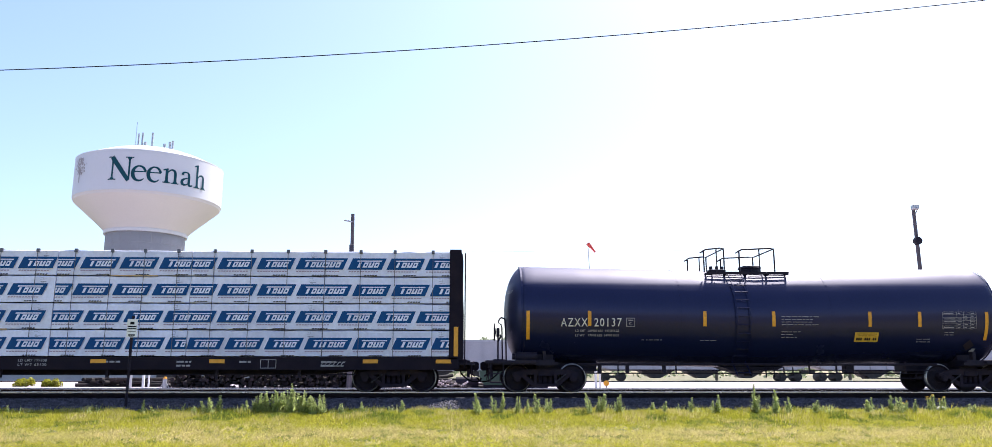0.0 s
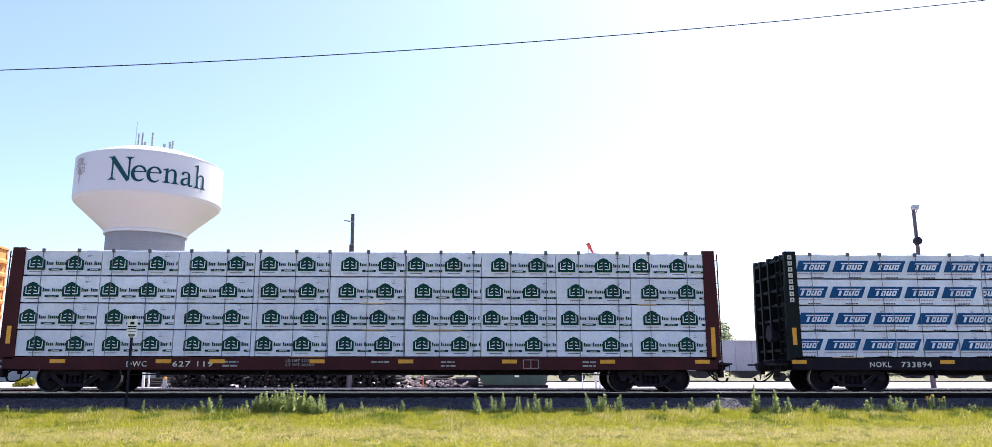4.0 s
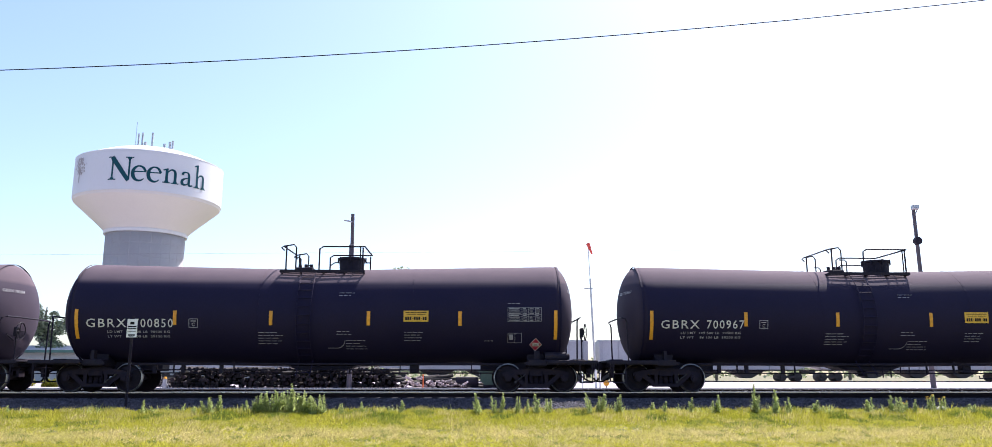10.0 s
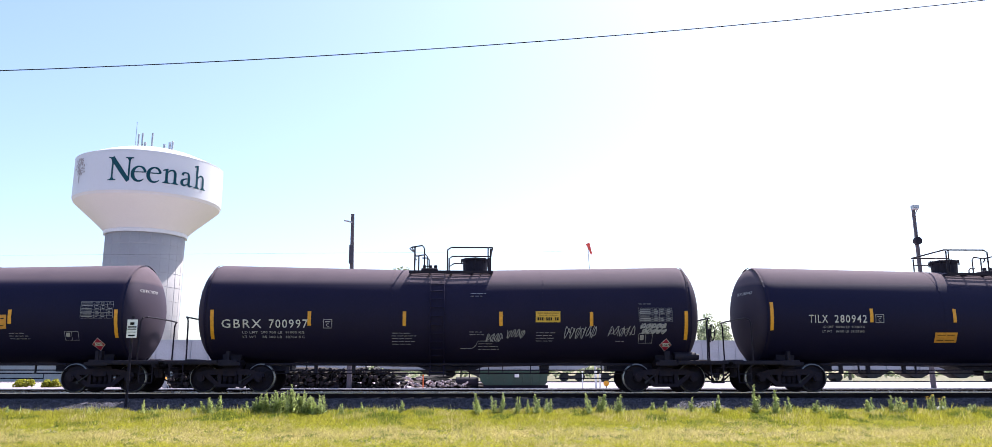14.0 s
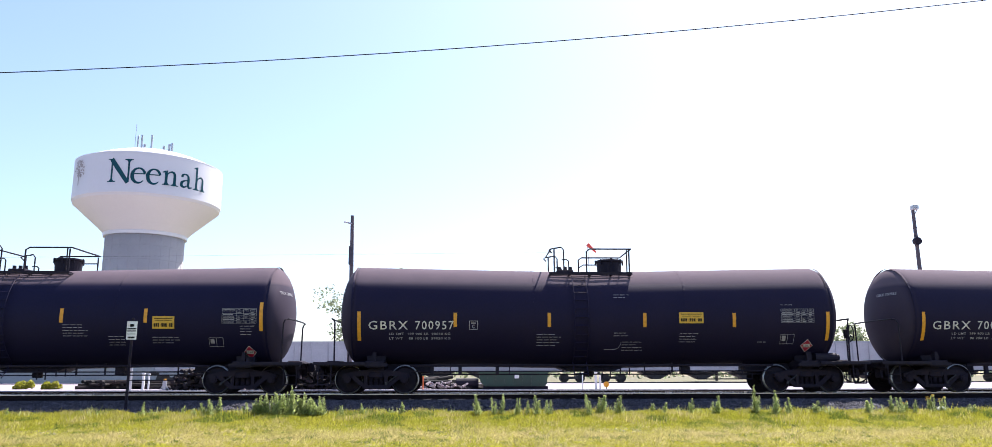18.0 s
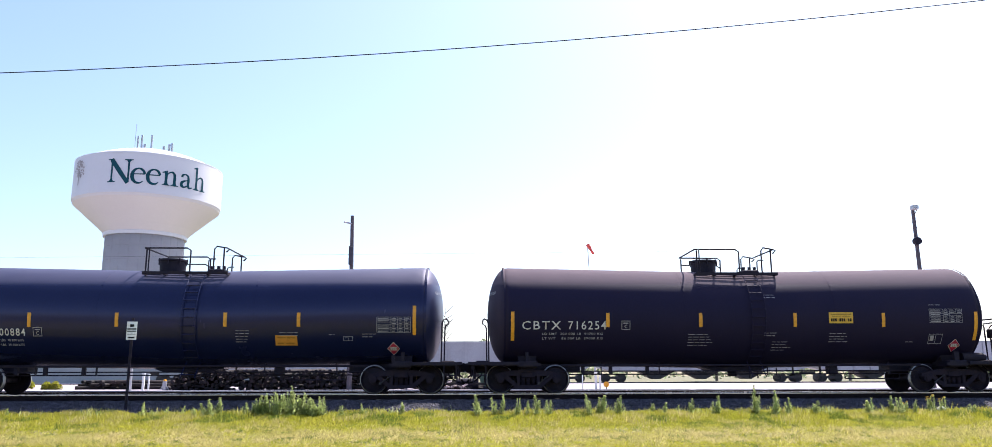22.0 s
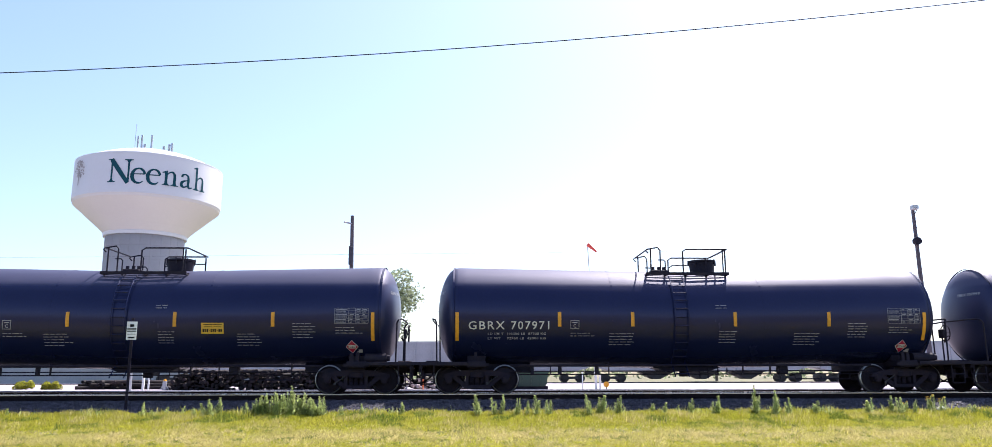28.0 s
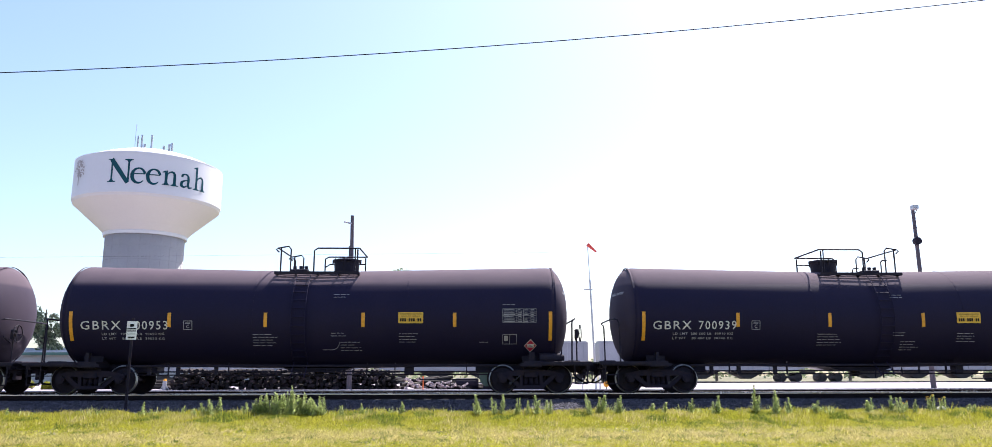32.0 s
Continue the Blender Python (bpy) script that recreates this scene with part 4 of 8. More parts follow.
STYLES["satin_front"] = dict(STYLES["satin"], side=1, brake=-1, top_dx=-0.15, tape=(-7.54, -4.42, -2.05, 1.40, 4.00, 7.60), yellow=[(-2.72, -1.99, 1.58, 1.90), (4.22, 4.90, 2.03, 2.42)])
LABELS = {"tank_matte": "dusty matte black railway tank car with yellow reflective strips", "tank_satin": "satin black railway tank car with white stencilled lettering", "tank_gloss": "glossy blue-black railway tank car with yellow reflective strips"}
TANKS = [
    # centre at the start, kind, mark, number, load limit, light weight
    (9.40, "caged", "AZXX", "20137", "LD LMT  209000 LBS  94750 KGS", "LT WT   77000 LBS  34950 KGS"),
    (-131.54, "matte", "GBRX", "700967", "LD LMT  199 500 LB  90500 KG", "LT WT    86 100 LB  39200 KG"),
    (-149.71, "matte", "GBRX", "700850", "LD LMT  199 700 LB  90600 KG", "LT WT    86 300 LB  39150 KG"),
    (-167.91, "matte", "GBRX", "700804", "LD LMT  199 700 LB  90600 KG", "LT WT    86 300 LB  39150 KG"),
    (-186.21, "satin", "TILX", "280942", "LD LMT  201900 LB  91600 KG", "LT WT    84100 LB  38150 KG"),
    (-204.20, "matte", "GBRX", "700997", "LD LMT  200 700 LB  91000 KG", "LT WT    85 300 LB  38700 KG"),
    (-222.24, "satin_right", "CBTX", "715707", "LD LMT  201500 LB  91350 KG", "LT WT    84500 LB  38350 KG"),
    (-240.47, "matte", "GBRX", "700955", "LD LMT  199 900 LB  90600 KG", "LT WT    86 200 LB  39100 KG"),
    (-258.70, "matte", "GBRX", "700957", "LD LMT  199 900 LB  90650 KG", "LT WT    86 100 LB  39050 KG"),
    (-276.88, "satin_front", "TILX", "280981", "LD LMT  201700 LB  91500 KG", "LT WT    84300 LB  38250 KG"),
    (-294.95, "plain", "CBTX", "727868", "LD LMT  203150 LB  92150 KG", "LT WT    82850 LB  37600 KG"),
    (-313.06, "matte_turned", "CBTX", "716254", "LD LMT  200 000 LB  90700 KG", "LT WT    86 000 LB  39000 KG"),
    (-331.09, "gloss_turned", "GBRX", "700884", "LD LMT  200300 LBS  90 800 KGS", "LT WT    85900 LBS  39 000 KGS"),
    (-349.30, "satin", "TILX", "280845", "LD LMT  201900 LB  91600 KG", "LT WT    84100 LB  38150 KG"),
    (-367.37, "matte", "GBRX", "700892", "LD LMT  199 900 LB  90650 KG", "LT WT    86 100 LB  39050 KG"),
    (-385.25, "gloss_decal", "GBRX", "707999", "LD LM T  193200 LB  87700 KG", "LT WT    92800 LB  42000 KG"),
    (-403.08, "gloss", "GBRX", "707971", "LD LM T  193300 LB  87700 KG", "LT WT    92700 LB  42000 KG"),
    (-420.90, "gloss_decal", "GBRX", "707989", "LD LM T  193200 LB  87700 KG", "LT WT    92800 LB  42000 KG"),
    (-438.91, "matte_turned", "GBRX", "700816", "LD LMT  200 200 LB  90800 KG", "LT WT    85 800 LB  38900 KG"),
    (-456.88, "matte_turned", "GBRX", "700939", "LD LMT  200 600 LB  90910 KG", "LT WT    85 400 LB  38740 KG"),
    (-474.96, "matte", "GBRX", "700953", "LD LMT  199 900 LB  90650 KG", "LT WT    86 100 LB  39050 KG"),
    (-493.08, "matte", "GBRX", "700", "LD LMT  199 900 LB  90650 KG", "LT WT    86 100 LB  39050 KG"),
]
TRAIN = []


def build_tanks():
    kinds = {}
    seam = {k: ring_mesh(M[k]) for k in ("tank_matte", "tank_satin", "tank_gloss")}
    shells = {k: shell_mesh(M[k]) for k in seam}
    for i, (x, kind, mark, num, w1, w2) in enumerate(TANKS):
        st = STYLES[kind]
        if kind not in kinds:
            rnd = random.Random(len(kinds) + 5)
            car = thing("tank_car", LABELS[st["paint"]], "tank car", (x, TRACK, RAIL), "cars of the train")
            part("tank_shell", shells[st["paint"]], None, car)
            for sx in (-7.74, -2.6, 2.3, 7.74) if st["paint"] == "tank_gloss" else (-7.74, -1.9, 3.0, 7.74):
                part("jacket_seam", seam[st["paint"]], None, car, at=(sx, 0, tank_rise(sx)))
            tank_stubs(car, st["brake"] or st["side"])
            before = set(car.children)
            tank_top(car, st["side"], st["cage"], M[st["paint"]])
            for ob in set(car.children) - before:
                ob.location.x += st["top_dx"]
            tank_marks(car, st, rnd)
            add_running_gear(car, 8.72, 6.98)
            kinds[kind] = (car, len(car.children))
            fresh = car
        else:
            fresh = None
        kinds.setdefault("todo", []).append((i, kind, fresh))
    for i, kind, fresh in kinds.pop("todo"):
        x, _, mark, num, w1, w2 = TANKS[i]
        car = fresh or copy_thing(kinds[kind][0], pose(x, TRACK, RAIL))
        TRAIN.append((car, x))
    for (car, _), (x, kind, mark, num, w1, w2) in zip(TRAIN, TANKS):
        if num != "700":
            tank_number(car, STYLES[kind], mark, num, (w1, w2))


build_tanks()


# ---- lumber flatcars ----
FLAT_ROWS = ((1.10, 1.925), (1.945, 2.765), (2.785, 3.635), (3.655, 4.47))
FLATS = [
    # centre, bulkhead paint, mark, number, load limit, light weight, stacks row by row from the deck up
    dict(x=-11.60, paint="flat_black", sill="flat_black", mark="BCOL", num="730 398", notes=("LD LMT 199800", "LT WT 63100"), print="teal", at=(-8.85, -8.15, -7.35, -5.85), strips=(-11.1, -7.65, -3.67, -0.02, 3.65, 8.45, 10.75),
         rows=[(-11.0, -6.45, -6.13, -1.60, 2.65, 6.90, 11.05)] * 2 + [(-10.95, -6.43, -6.10, -1.60, 2.65, 6.90, 11.05)] * 2, gap=1),
    dict(x=-36.00, paint="flat_green", sill="flat_black", mark="NOKL", num="733894", notes=("LD LMT 223900", "LT WT 63100"), print="teal", at=(-8.75, -8.05, -7.72, -6.72), strips=(-11.05, -6.2, -3.6, -0.1, 3.6, 7.2, 8.3, 10.9),
         rows=[(-11.05, -7.80, -4.80, -1.65, 1.35, 6.30, 10.98), (-11.05, -7.80, -4.80, 1.35, 6.30, 10.98), (-11.0, -4.75, 0.75, 6.15, 10.96), (-10.95, -4.72, 0.75, 4.98, 10.95)], gap=None),
    dict(x=-60.94, paint="flat_red", sill="flat_red", mark="DWC", num="627 119", notes=("LD LMT 220100", "LT WT 65900"), print="green", at=(-7.42, -6.80, -6.00, -4.75), strips=(-9.55, -6.28, -4.62, -1.50, 1.28, 4.57, 7.70, 10.75),
         rows=[tuple(-10.92 + 2.43 * k for k in range(10))] * 4, gap=None),
]


def paint_shape(bm, pts, off, mi=0):
    bm.faces.new([bm.verts.new((x, off, z)) for x, z in pts]).material_index = mi


def flat_y(z):
    return -1.462


def teal_print(bm, x, z, lo, hi, h):
    """A slanted panel with a pale heading bar and block shapes, cut at the ends of the pack."""
    def quad(u0, u1, w0, w1, mi, off):
        s = 0.42
        pts = [(x + u0 + s * w0, z + w0), (x + u1 + s * w0, z + w0), (x + u1 + s * w1, z + w1), (x + u0 + s * w1, z + w1)]
        pts = [(min(max(px, lo), hi), pz) for px, pz in pts]
        if max(p[0] for p in pts) - min(p[0] for p in pts) > 0.02:
            bm.faces.new([bm.verts.new((px, pz, off)) for px, pz in pts]).material_index = mi
    quad(-0.56, 0.53, -h, h, 0, 0)
    quad(-0.37, 0.42, h * 0.42, h * 0.62, 1, 0.004)
    for a, b in ((-0.29, -0.21), (-0.12, 0.02), (0.05, 0.11), (0.15, 0.21), (0.24, 0.38)):
        quad(a, b, -h * 0.62, h * 0.28, 1, 0.004)
    for a, b in ((-0.075, -0.025), (0.285, 0.335)):
        quad(a, b, -h * 0.35, h * 0.02, 0, 0.008)
    quad(0.11, 0.15, -h * 0.62, -h * 0.35, 1, 0.004)
    quad(-0.585, -0.56, -h, h, 1, 0.004)
    for k in range(11):
        quad(-0.50 + 0.088 * k, -0.435 + 0.088 * k, -h - 0.080, -h - 0.052, 2, 0)
    for k in range(5):
        quad(0.06 + 0.085 * k, 0.12 + 0.085 * k, -h - 0.205, -h - 0.170, 3, 0)


def green_print(bm, x, z, lo, hi, h):
    """A dark house-like panel with a pale fir in it, a word as bars and a small bar below."""
    def quad(pts, mi, off):
        pts = [(min(max(x + px, lo), hi), z + pz) for px, pz in pts]
        if max(p[0] for p in pts) - min(p[0] for p in pts) > 0.02:
            bm.faces.new([bm.verts.new((px, pz, off)) for px, pz in pts]).material_index = mi
    quad([(-0.28, -h), (0.28, -h), (0.28, h * 0.30), (0.15, h * 0.62), (0.15, h * 0.74), (0.0, h), (-0.15, h * 0.74), (-0.15, h * 0.62), (-0.28, h * 0.30)], 0, 0)
    for s in (-1, 1):
        quad([(s * 0.185, -h * 0.66), (s * 0.212, -h * 0.66), (s * 0.212, h * 0.28), (s * 0.185, h * 0.32)][::s], 1, 0.004)
        quad([(s * 0.035, -h * 0.68), (s * 0.185, -h * 0.68), (s * 0.185, -h * 0.54), (s * 0.035, -h * 0.54)][::s], 1, 0.004)
        quad([(s * 0.035, -h * 0.20), (s * 0.135, -h * 0.30), (s * 0.135, -h * 0.18), (s * 0.035, -h * 0.06)][::s], 1, 0.004)
        quad([(s * 0.035, h * 0.24), (s * 0.105, h * 0.16), (s * 0.105, h * 0.27), (s * 0.035, h * 0.37)][::s], 1, 0.004)
    for a, b, top in tuple((0.32 + 0.058 * k, 0.358 + 0.058 * k, 0.045 if k in (0, 5) else 0.01) for k in range(11) if k != 4):
        quad([(a, -0.075), (b, -0.075), (b, top), (a, top)], 2, 0)
    quad([(0.40, -h - 0.02), (0.84, -h - 0.02), (0.84, -h + 0.045), (0.40, -h + 0.045)], 0, 0)
    quad([(0.50, -h + 0.004), (0.74, -h + 0.004), (0.74, -h + 0.02), (0.50, -h + 0.02)], 1, 0.004)
    quad([(-0.2, -h - 0.07), (0.2, -h - 0.07), (0.2, -h - 0.055), (-0.2, -h - 0.055)], 3, 0)


def bundle_mesh(w, d, h, rnd):
    """A wrapped pack of boards: soft edges and a slightly slack skin."""
    bm = bmesh.new()
    nx = max(3, int(w / 0.35))
    sec = [(0, 0.02), (0, h * 0.33), (0, h * 0.66), (0.0, h - 0.03), (0.035, h), (d - 0.035, h), (d, h - 0.03), (d, 0.02)]
    rings = []
    for i in range(nx + 1):
        x = w * i / nx
        j = 0.012 if 0 < i < nx else 0.0
        rings.append([bm.verts.new((x, y + rnd.uniform(-j, j), z + (rnd.uniform(-j, j) * 0.6 if 0 < k < 7 else 0))) for k, (y, z) in enumerate(sec)])
    for a, b in zip(rings, rings[1:]):
        for k in range(8):
            bm.faces.new((a[k], b[k], b[(k + 1) % 8], a[(k + 1) % 8]))
    bm.faces.new(rings[0])
    bm.faces.new(rings[-1][::-1])
    bmesh.ops.recalc_face_normals(bm, faces=bm.faces[:])
    return to_mesh("lumber_pack", bm, M["wrap_white"])


def build_flat(f, seed):
    rnd = random.Random(seed)
    colour = {"flat_black": "black", "flat_green": "dark green", "flat_red": "oxide red"}[f["paint"]]
    car = thing("bulkhead_flatcar", "%s centre-beam flatcar with ribbed end bulkheads" % colour, "flatcar", (f["x"], TRACK, RAIL), "cars of the train")
    paint, sill = M[f["paint"]], M[f["sill"]]
    bm = bmesh.new()
    box(bm, -11.2, 11.2, -1.46, 1.46, 1.02, 1.09, bev=0.01)
    for u in (-1, 1):
        prism(bm, [(-11.25, 0.72), (-9.9, 0.70), (9.9, 0.70), (11.25, 0.72), (11.25, 1.05), (-11.25, 1.05)], u * 1.36, u * 1.455)
    part("deck", bm, sill, car)
    bm = bmesh.new()
    prism(bm, [(-11.6, 0.70), (-8.2, 0.70), (-6.8, 0.57), (6.8, 0.57), (8.2, 0.70), (11.6, 0.70), (11.6, 1.02), (-11.6, 1.02)], -0.28, 0.28)
    part("centre_sill", bm, M["black_steel"], car)
    bm = bmesh.new()
    box(bm, -11.0, 11.0, -0.33, 0.33, 4.44, 4.60, bev=0.01)
    for k in range(19):
        x = -10.8 + 1.2 * k
        box(bm, x - 0.07, x + 0.07, -0.07, 0.07, 1.05, 4.48)
    part("centre_beam", bm, paint, car)
    for s in (-1, 1):
        bm = bmesh.new()
        for u in (-1, 1):
            prism(bm, [(s * 10.92, 1.0), (s * 11.36, 1.0), (s * 11.36, 2.6), (s * 11.30, 4.55), (s * 10.92, 4.55)], u * 1.30, u * 1.46)
        box(bm, s * 10.94, s * 10.99, -1.32, 1.32, 1.05, 4.53)
        b = part("bulkhead", bm, paint, car)
        for k in range(7):
            bm = bmesh.new()
            z = 1.35 + 0.5 * k
            box(bm, s * 10.98, s * 11.30, -1.31, 1.31, z - 0.045, z + 0.045)
            part("rib", bm, paint, b)
        for u in (-0.75, 0, 0.75):
            bm = bmesh.new()
            box(bm, s * 10.98, s * 11.34, u - 0.06, u + 0.06, 1.05, 4.5)
            part("rib", bm, paint, b)
        bm = bmesh.new()
        for u in (-1.36, -0.96):
            rod(bm, (s * 11.42, u, 0.75), (s * 11.42, u, 4.45), 0.02, 6)
        for k in range(10):
            rod(bm, (s * 11.42, -1.36, 0.85 + 0.38 * k), (s * 11.42, -0.96, 0.85 + 0.38 * k), 0.016, 6)
        part("ladder", bm, paint, car)
        bm = bmesh.new()
        box(bm, s * 11.2, s * 11.75, -1.35, 1.35, 0.86, 0.92)
        part("end_platform", bm, M["black_steel"], car)
        bm = bmesh.new()
        patch(bm, s * 11.14 - 0.07, s * 11.14 + 0.07, 1.12 if s > 0 else 1.50, 2.05, 2)
        part("reflective_strip", on_side(bm, 0, 0, lambda z: -1.468), M["yellow_tape"], car, "yellow reflective strip")
    bm = bmesh.new()
    rod(bm, (-11.55, -0.5, 1.9), (-11.62, -0.5, 1.9), 0.28, 20)
    box(bm, -11.52, -11.36, -0.65, -0.35, 1.65, 2.0)
    part("hand_brake", bm, M["black_steel"], car)
    for x in f["strips"]:
        bm = bmesh.new()
        patch(bm, x - 0.24, x + 0.24, 0.90, 1.02, 1)
        part("reflective_strip", on_side(bm, 0, 0, lambda z: flat_y(z) - 0.004), M["yellow_tape"], car, "yellow reflective strip")
    a, b, c, d = f["at"]
    stencil("reporting_mark", f["mark"], a, b, 0.79, 0.175, flat_y, M["white_paint"], car, "white stencilled letters")
    stencil("car_number", f["num"], c, d, 0.79, 0.175, flat_y, M["white_paint"], car, "white stencilled numerals")
    for k, s in enumerate(f["notes"]):
        stencil("weight_stencil", s, -2.48, -1.60, 0.94 - 0.13 * k, 0.085, flat_y, M["grey_stencil"], car)
    bm = bmesh.new()
    for x0, x1, n in ((-4.45, -3.85, 2), (0.2, 0.8, 1), (2.4, 3.0, 2), (4.35, 4.8, 1), (6.9, 7.4, 2)):
        fine_print(bm, x0, x1, 0.97, n, 0.12, 0.055, rnd)
    for p, q, r, s in ((5.0, 5.5, 0.74, 0.76), (5.0, 5.5, 1.0, 1.02), (5.0, 5.02, 0.74, 1.02), (5.48, 5.5, 0.74, 1.02), (5.24, 5.26, 0.74, 1.02)):
        patch(bm, p, q, r, s, 1)
    tagged(part("fine_print", on_side(bm, 0, 0, flat_y), M["grey_stencil"], car), kind="stuff")
    if f["mark"] == "BCOL":
        bm = bmesh.new()
        for k in range(6):
            u = 6.88 + 0.125 * k
            for q in ([(u, 0.80), (u + 0.10, 0.80), (u + 0.12, 0.83), (u + 0.02, 0.83)], [(u + 0.06, 0.92), (u + 0.14, 0.92), (u + 0.16, 0.95), (u + 0.08, 0.95)], [(u, 0.83), (u + 0.03, 0.83), (u + 0.09, 0.92), (u + 0.06, 0.92)]):
                paint_shape(bm, q, -1.470)
        tagged(part("line_mark", bm, M["grey_stencil"], car, "white slanted bars of a painted mark"), kind="stuff")
    if f["paint"] == "flat_green":
        bm = bmesh.new()
        for k in range(8):
            for s in (-11.14, 11.14):
                patch(bm, s - 0.07, s + 0.07, 4.28 - 0.2 * k, 4.42 - 0.2 * k, 1)
                patch(bm, s - 0.03, s + 0.03, 4.32 - 0.2 * k, 4.38 - 0.2 * k, 1, 1)
        part("bulkhead_print", on_side(bm, 0, 0, lambda z: -1.468), [M["white_paint"], M["flat_green"]], car)
    bm = bmesh.new()
    for x in (-6.5, -3.1, 0.2, 3.6, 6.2):
        box(bm, x - 0.04, x + 0.04, -1.3, -1.2, 0.45, 0.72)
    rod(bm, (-8.0, -1.1, 0.55), (8.0, -1.1, 0.55), 0.02, 6)
    part("brake_rigging", bm, M["black_steel"], car)
    add_running_gear(car, 11.55, 9.15)
    TRAIN.append((car, f["x"]))

    load = thing("lumber_load", "white-wrapped lumber packs with %s prints strapped on flatcar" % f["print"], "lumber", (f["x"], TRACK, RAIL), "lumber loads")
    for r, ((z0, z1), cuts) in enumerate(zip(FLAT_ROWS, f["rows"])):
        for i, (xa, xb) in enumerate(zip(cuts, cuts[1:])):
            if xb - xa < 0.45:
                continue
            lo, hi = xa + 0.012, xb - 0.012
            for u in (-1, 1):
                me = bundle_mesh(hi - lo, 1.27, z1 - z0, rnd)
                dy = rnd.uniform(-0.012, 0.012)
                ob = part("lumber_pack", me, None, load, at=(lo, -1.42 + dy if u < 0 else 0.12, z0))
                if u > 0:
                    continue
                bm = bmesh.new()
                for p, q, r, t in ((0.30, 0.42, 0.13, 0.135), (0.30, 0.42, 0.05, 0.055), (0.30, 0.305, 0.05, 0.135), (0.22, 0.40, 0.18, 0.19), (0.30, 0.38, 0.20, 0.21)):
                    xx, zz = hi - lo - 0.05, z1 - z0
                    bm.faces.new([bm.verts.new(v) for v in ((xx - q, -0.024, zz - t), (xx - p, -0.024, zz - t), (xx - p, -0.024, zz - r), (xx - q, -0.024, zz - r))])
                part("pack_mark", bm, M["strap"], ob)
                if rnd.random() < 0.2:
                    bm = bmesh.new()
                    s0 = rnd.uniform(0, 0.6) * (hi - lo)
                    box(bm, s0, min(hi - lo, s0 + rnd.uniform(0.5, 1.6)), -0.018, 0.03, -0.012, 0.022)
                    part("bare_board", bm, M["lumber"], ob, "bare board below the torn wrap")
                pitch, h = (1.245, 0.185) if f["print"] == "teal" else (1.21, 0.235)
                x = lo + rnd.uniform(-0.3, 0.7) if f["print"] == "teal" else lo + (0.55 if r in (2, 3) else 0.3) + rnd.uniform(0, 0.35)
                while x < hi + 0.35:
                    bm = bmesh.new()
                    (teal_print if f["print"] == "teal" else green_print)(bm, x, z0 + (z1 - z0) * 0.5, lo, hi, h)
                    x += pitch
                    if not bm.faces:
                        bm.free()
                        continue
                    for v in bm.verts:
                        v.co = (v.co.x - lo, -0.022 - v.co.z, v.co.y - z0)
                    bmesh.ops.recalc_face_normals(bm, faces=bm.faces[:])
                    for fc in bm.faces:
                        if fc.normal.y > 0:
                            fc.normal_flip()
                    part("wrap_print", bm, [M["wrap_" + f["print"]], M["wrap_white"], M["wrap_pale_print"] if f["print"] == "teal" else M["wrap_green"], M["black_print"]], ob, f["print"] + " print on the wrap")
    for k in range(19):
        x = -10.35 + 1.15 * k + rnd.uniform(-0.1, 0.1)
        if f["gap"] and abs(x + 6.28) < 0.3:
            continue
        bm = bmesh.new()
        box(bm, x - 0.009, x + 0.009, -1.452, -1.446, 1.0, 4.50)
        box(bm, x - 0.009, x + 0.009, -1.452, -0.3, 4.495, 4.502)
        box(bm, x - 0.05, x + 0.05, -1.46, -1.38, 4.40, 4.52, bev=0.01)
        part("strap", bm, M["strap"], load)
    TRAIN.append((load, f["x"]))


for k, f in enumerate(FLATS):
    build_flat(f, 31 + k)


# ---- boxcar ----
BOX_X = -83.42


def rib_y(z):
    return -1.618


def wavy(cx, cz, w, h, rnd, n=14, rough=0.12, lean=0.0):
    """A blobby outline round a centre."""
    pts = []
    for k in range(n):
        t = 2 * math.pi * k / n
        r = 1 + rnd.uniform(-rough, rough)
        c, s = math.cos(t), math.sin(t)
        q = (abs(c) ** 4 + abs(s) ** 4) ** -0.25
        pts.append((cx + c * q * w * r + lean * s * q * h, cz + s * q * h * r))
    return pts


def stroke(bm, pts, w, off, mi=0):
    """A painted line of width w through (x, z) points."""
    for (xa, za), (xb, zb) in zip(pts, pts[1:]):
        d = Vector((xb - xa, zb - za))
        if d.length < 1e-5:
            continue
        d.normalize()
        nx, nz, ex, ez = -d.y * w / 2, d.x * w / 2, d.x * w * 0.3, d.y * w * 0.3
        paint_shape(bm, [(xa - ex + nx, za - ez + nz), (xa - ex - nx, za - ez - nz), (xb + ex - nx, zb + ez - nz), (xb + ex + nx, zb + ez + nz)], off, mi)


def smooth_line(pts, n=5):
    """More points on a soft curve through the given ones."""
    q = [pts[0]] + list(pts) + [pts[-1]]
    out = []
    for p0, p1, p2, p3 in zip(q, q[1:], q[2:], q[3:]):
        for k in range(n):
            t = k / n
            out.append(tuple(0.5 * (2 * b + (c - a) * t + (2 * a - 5 * b + 4 * c - d) * t * t + (3 * b - a - 3 * c + d) * t ** 3) for a, b, c, d in zip(p0, p1, p2, p3)))
    return out + [pts[-1]]


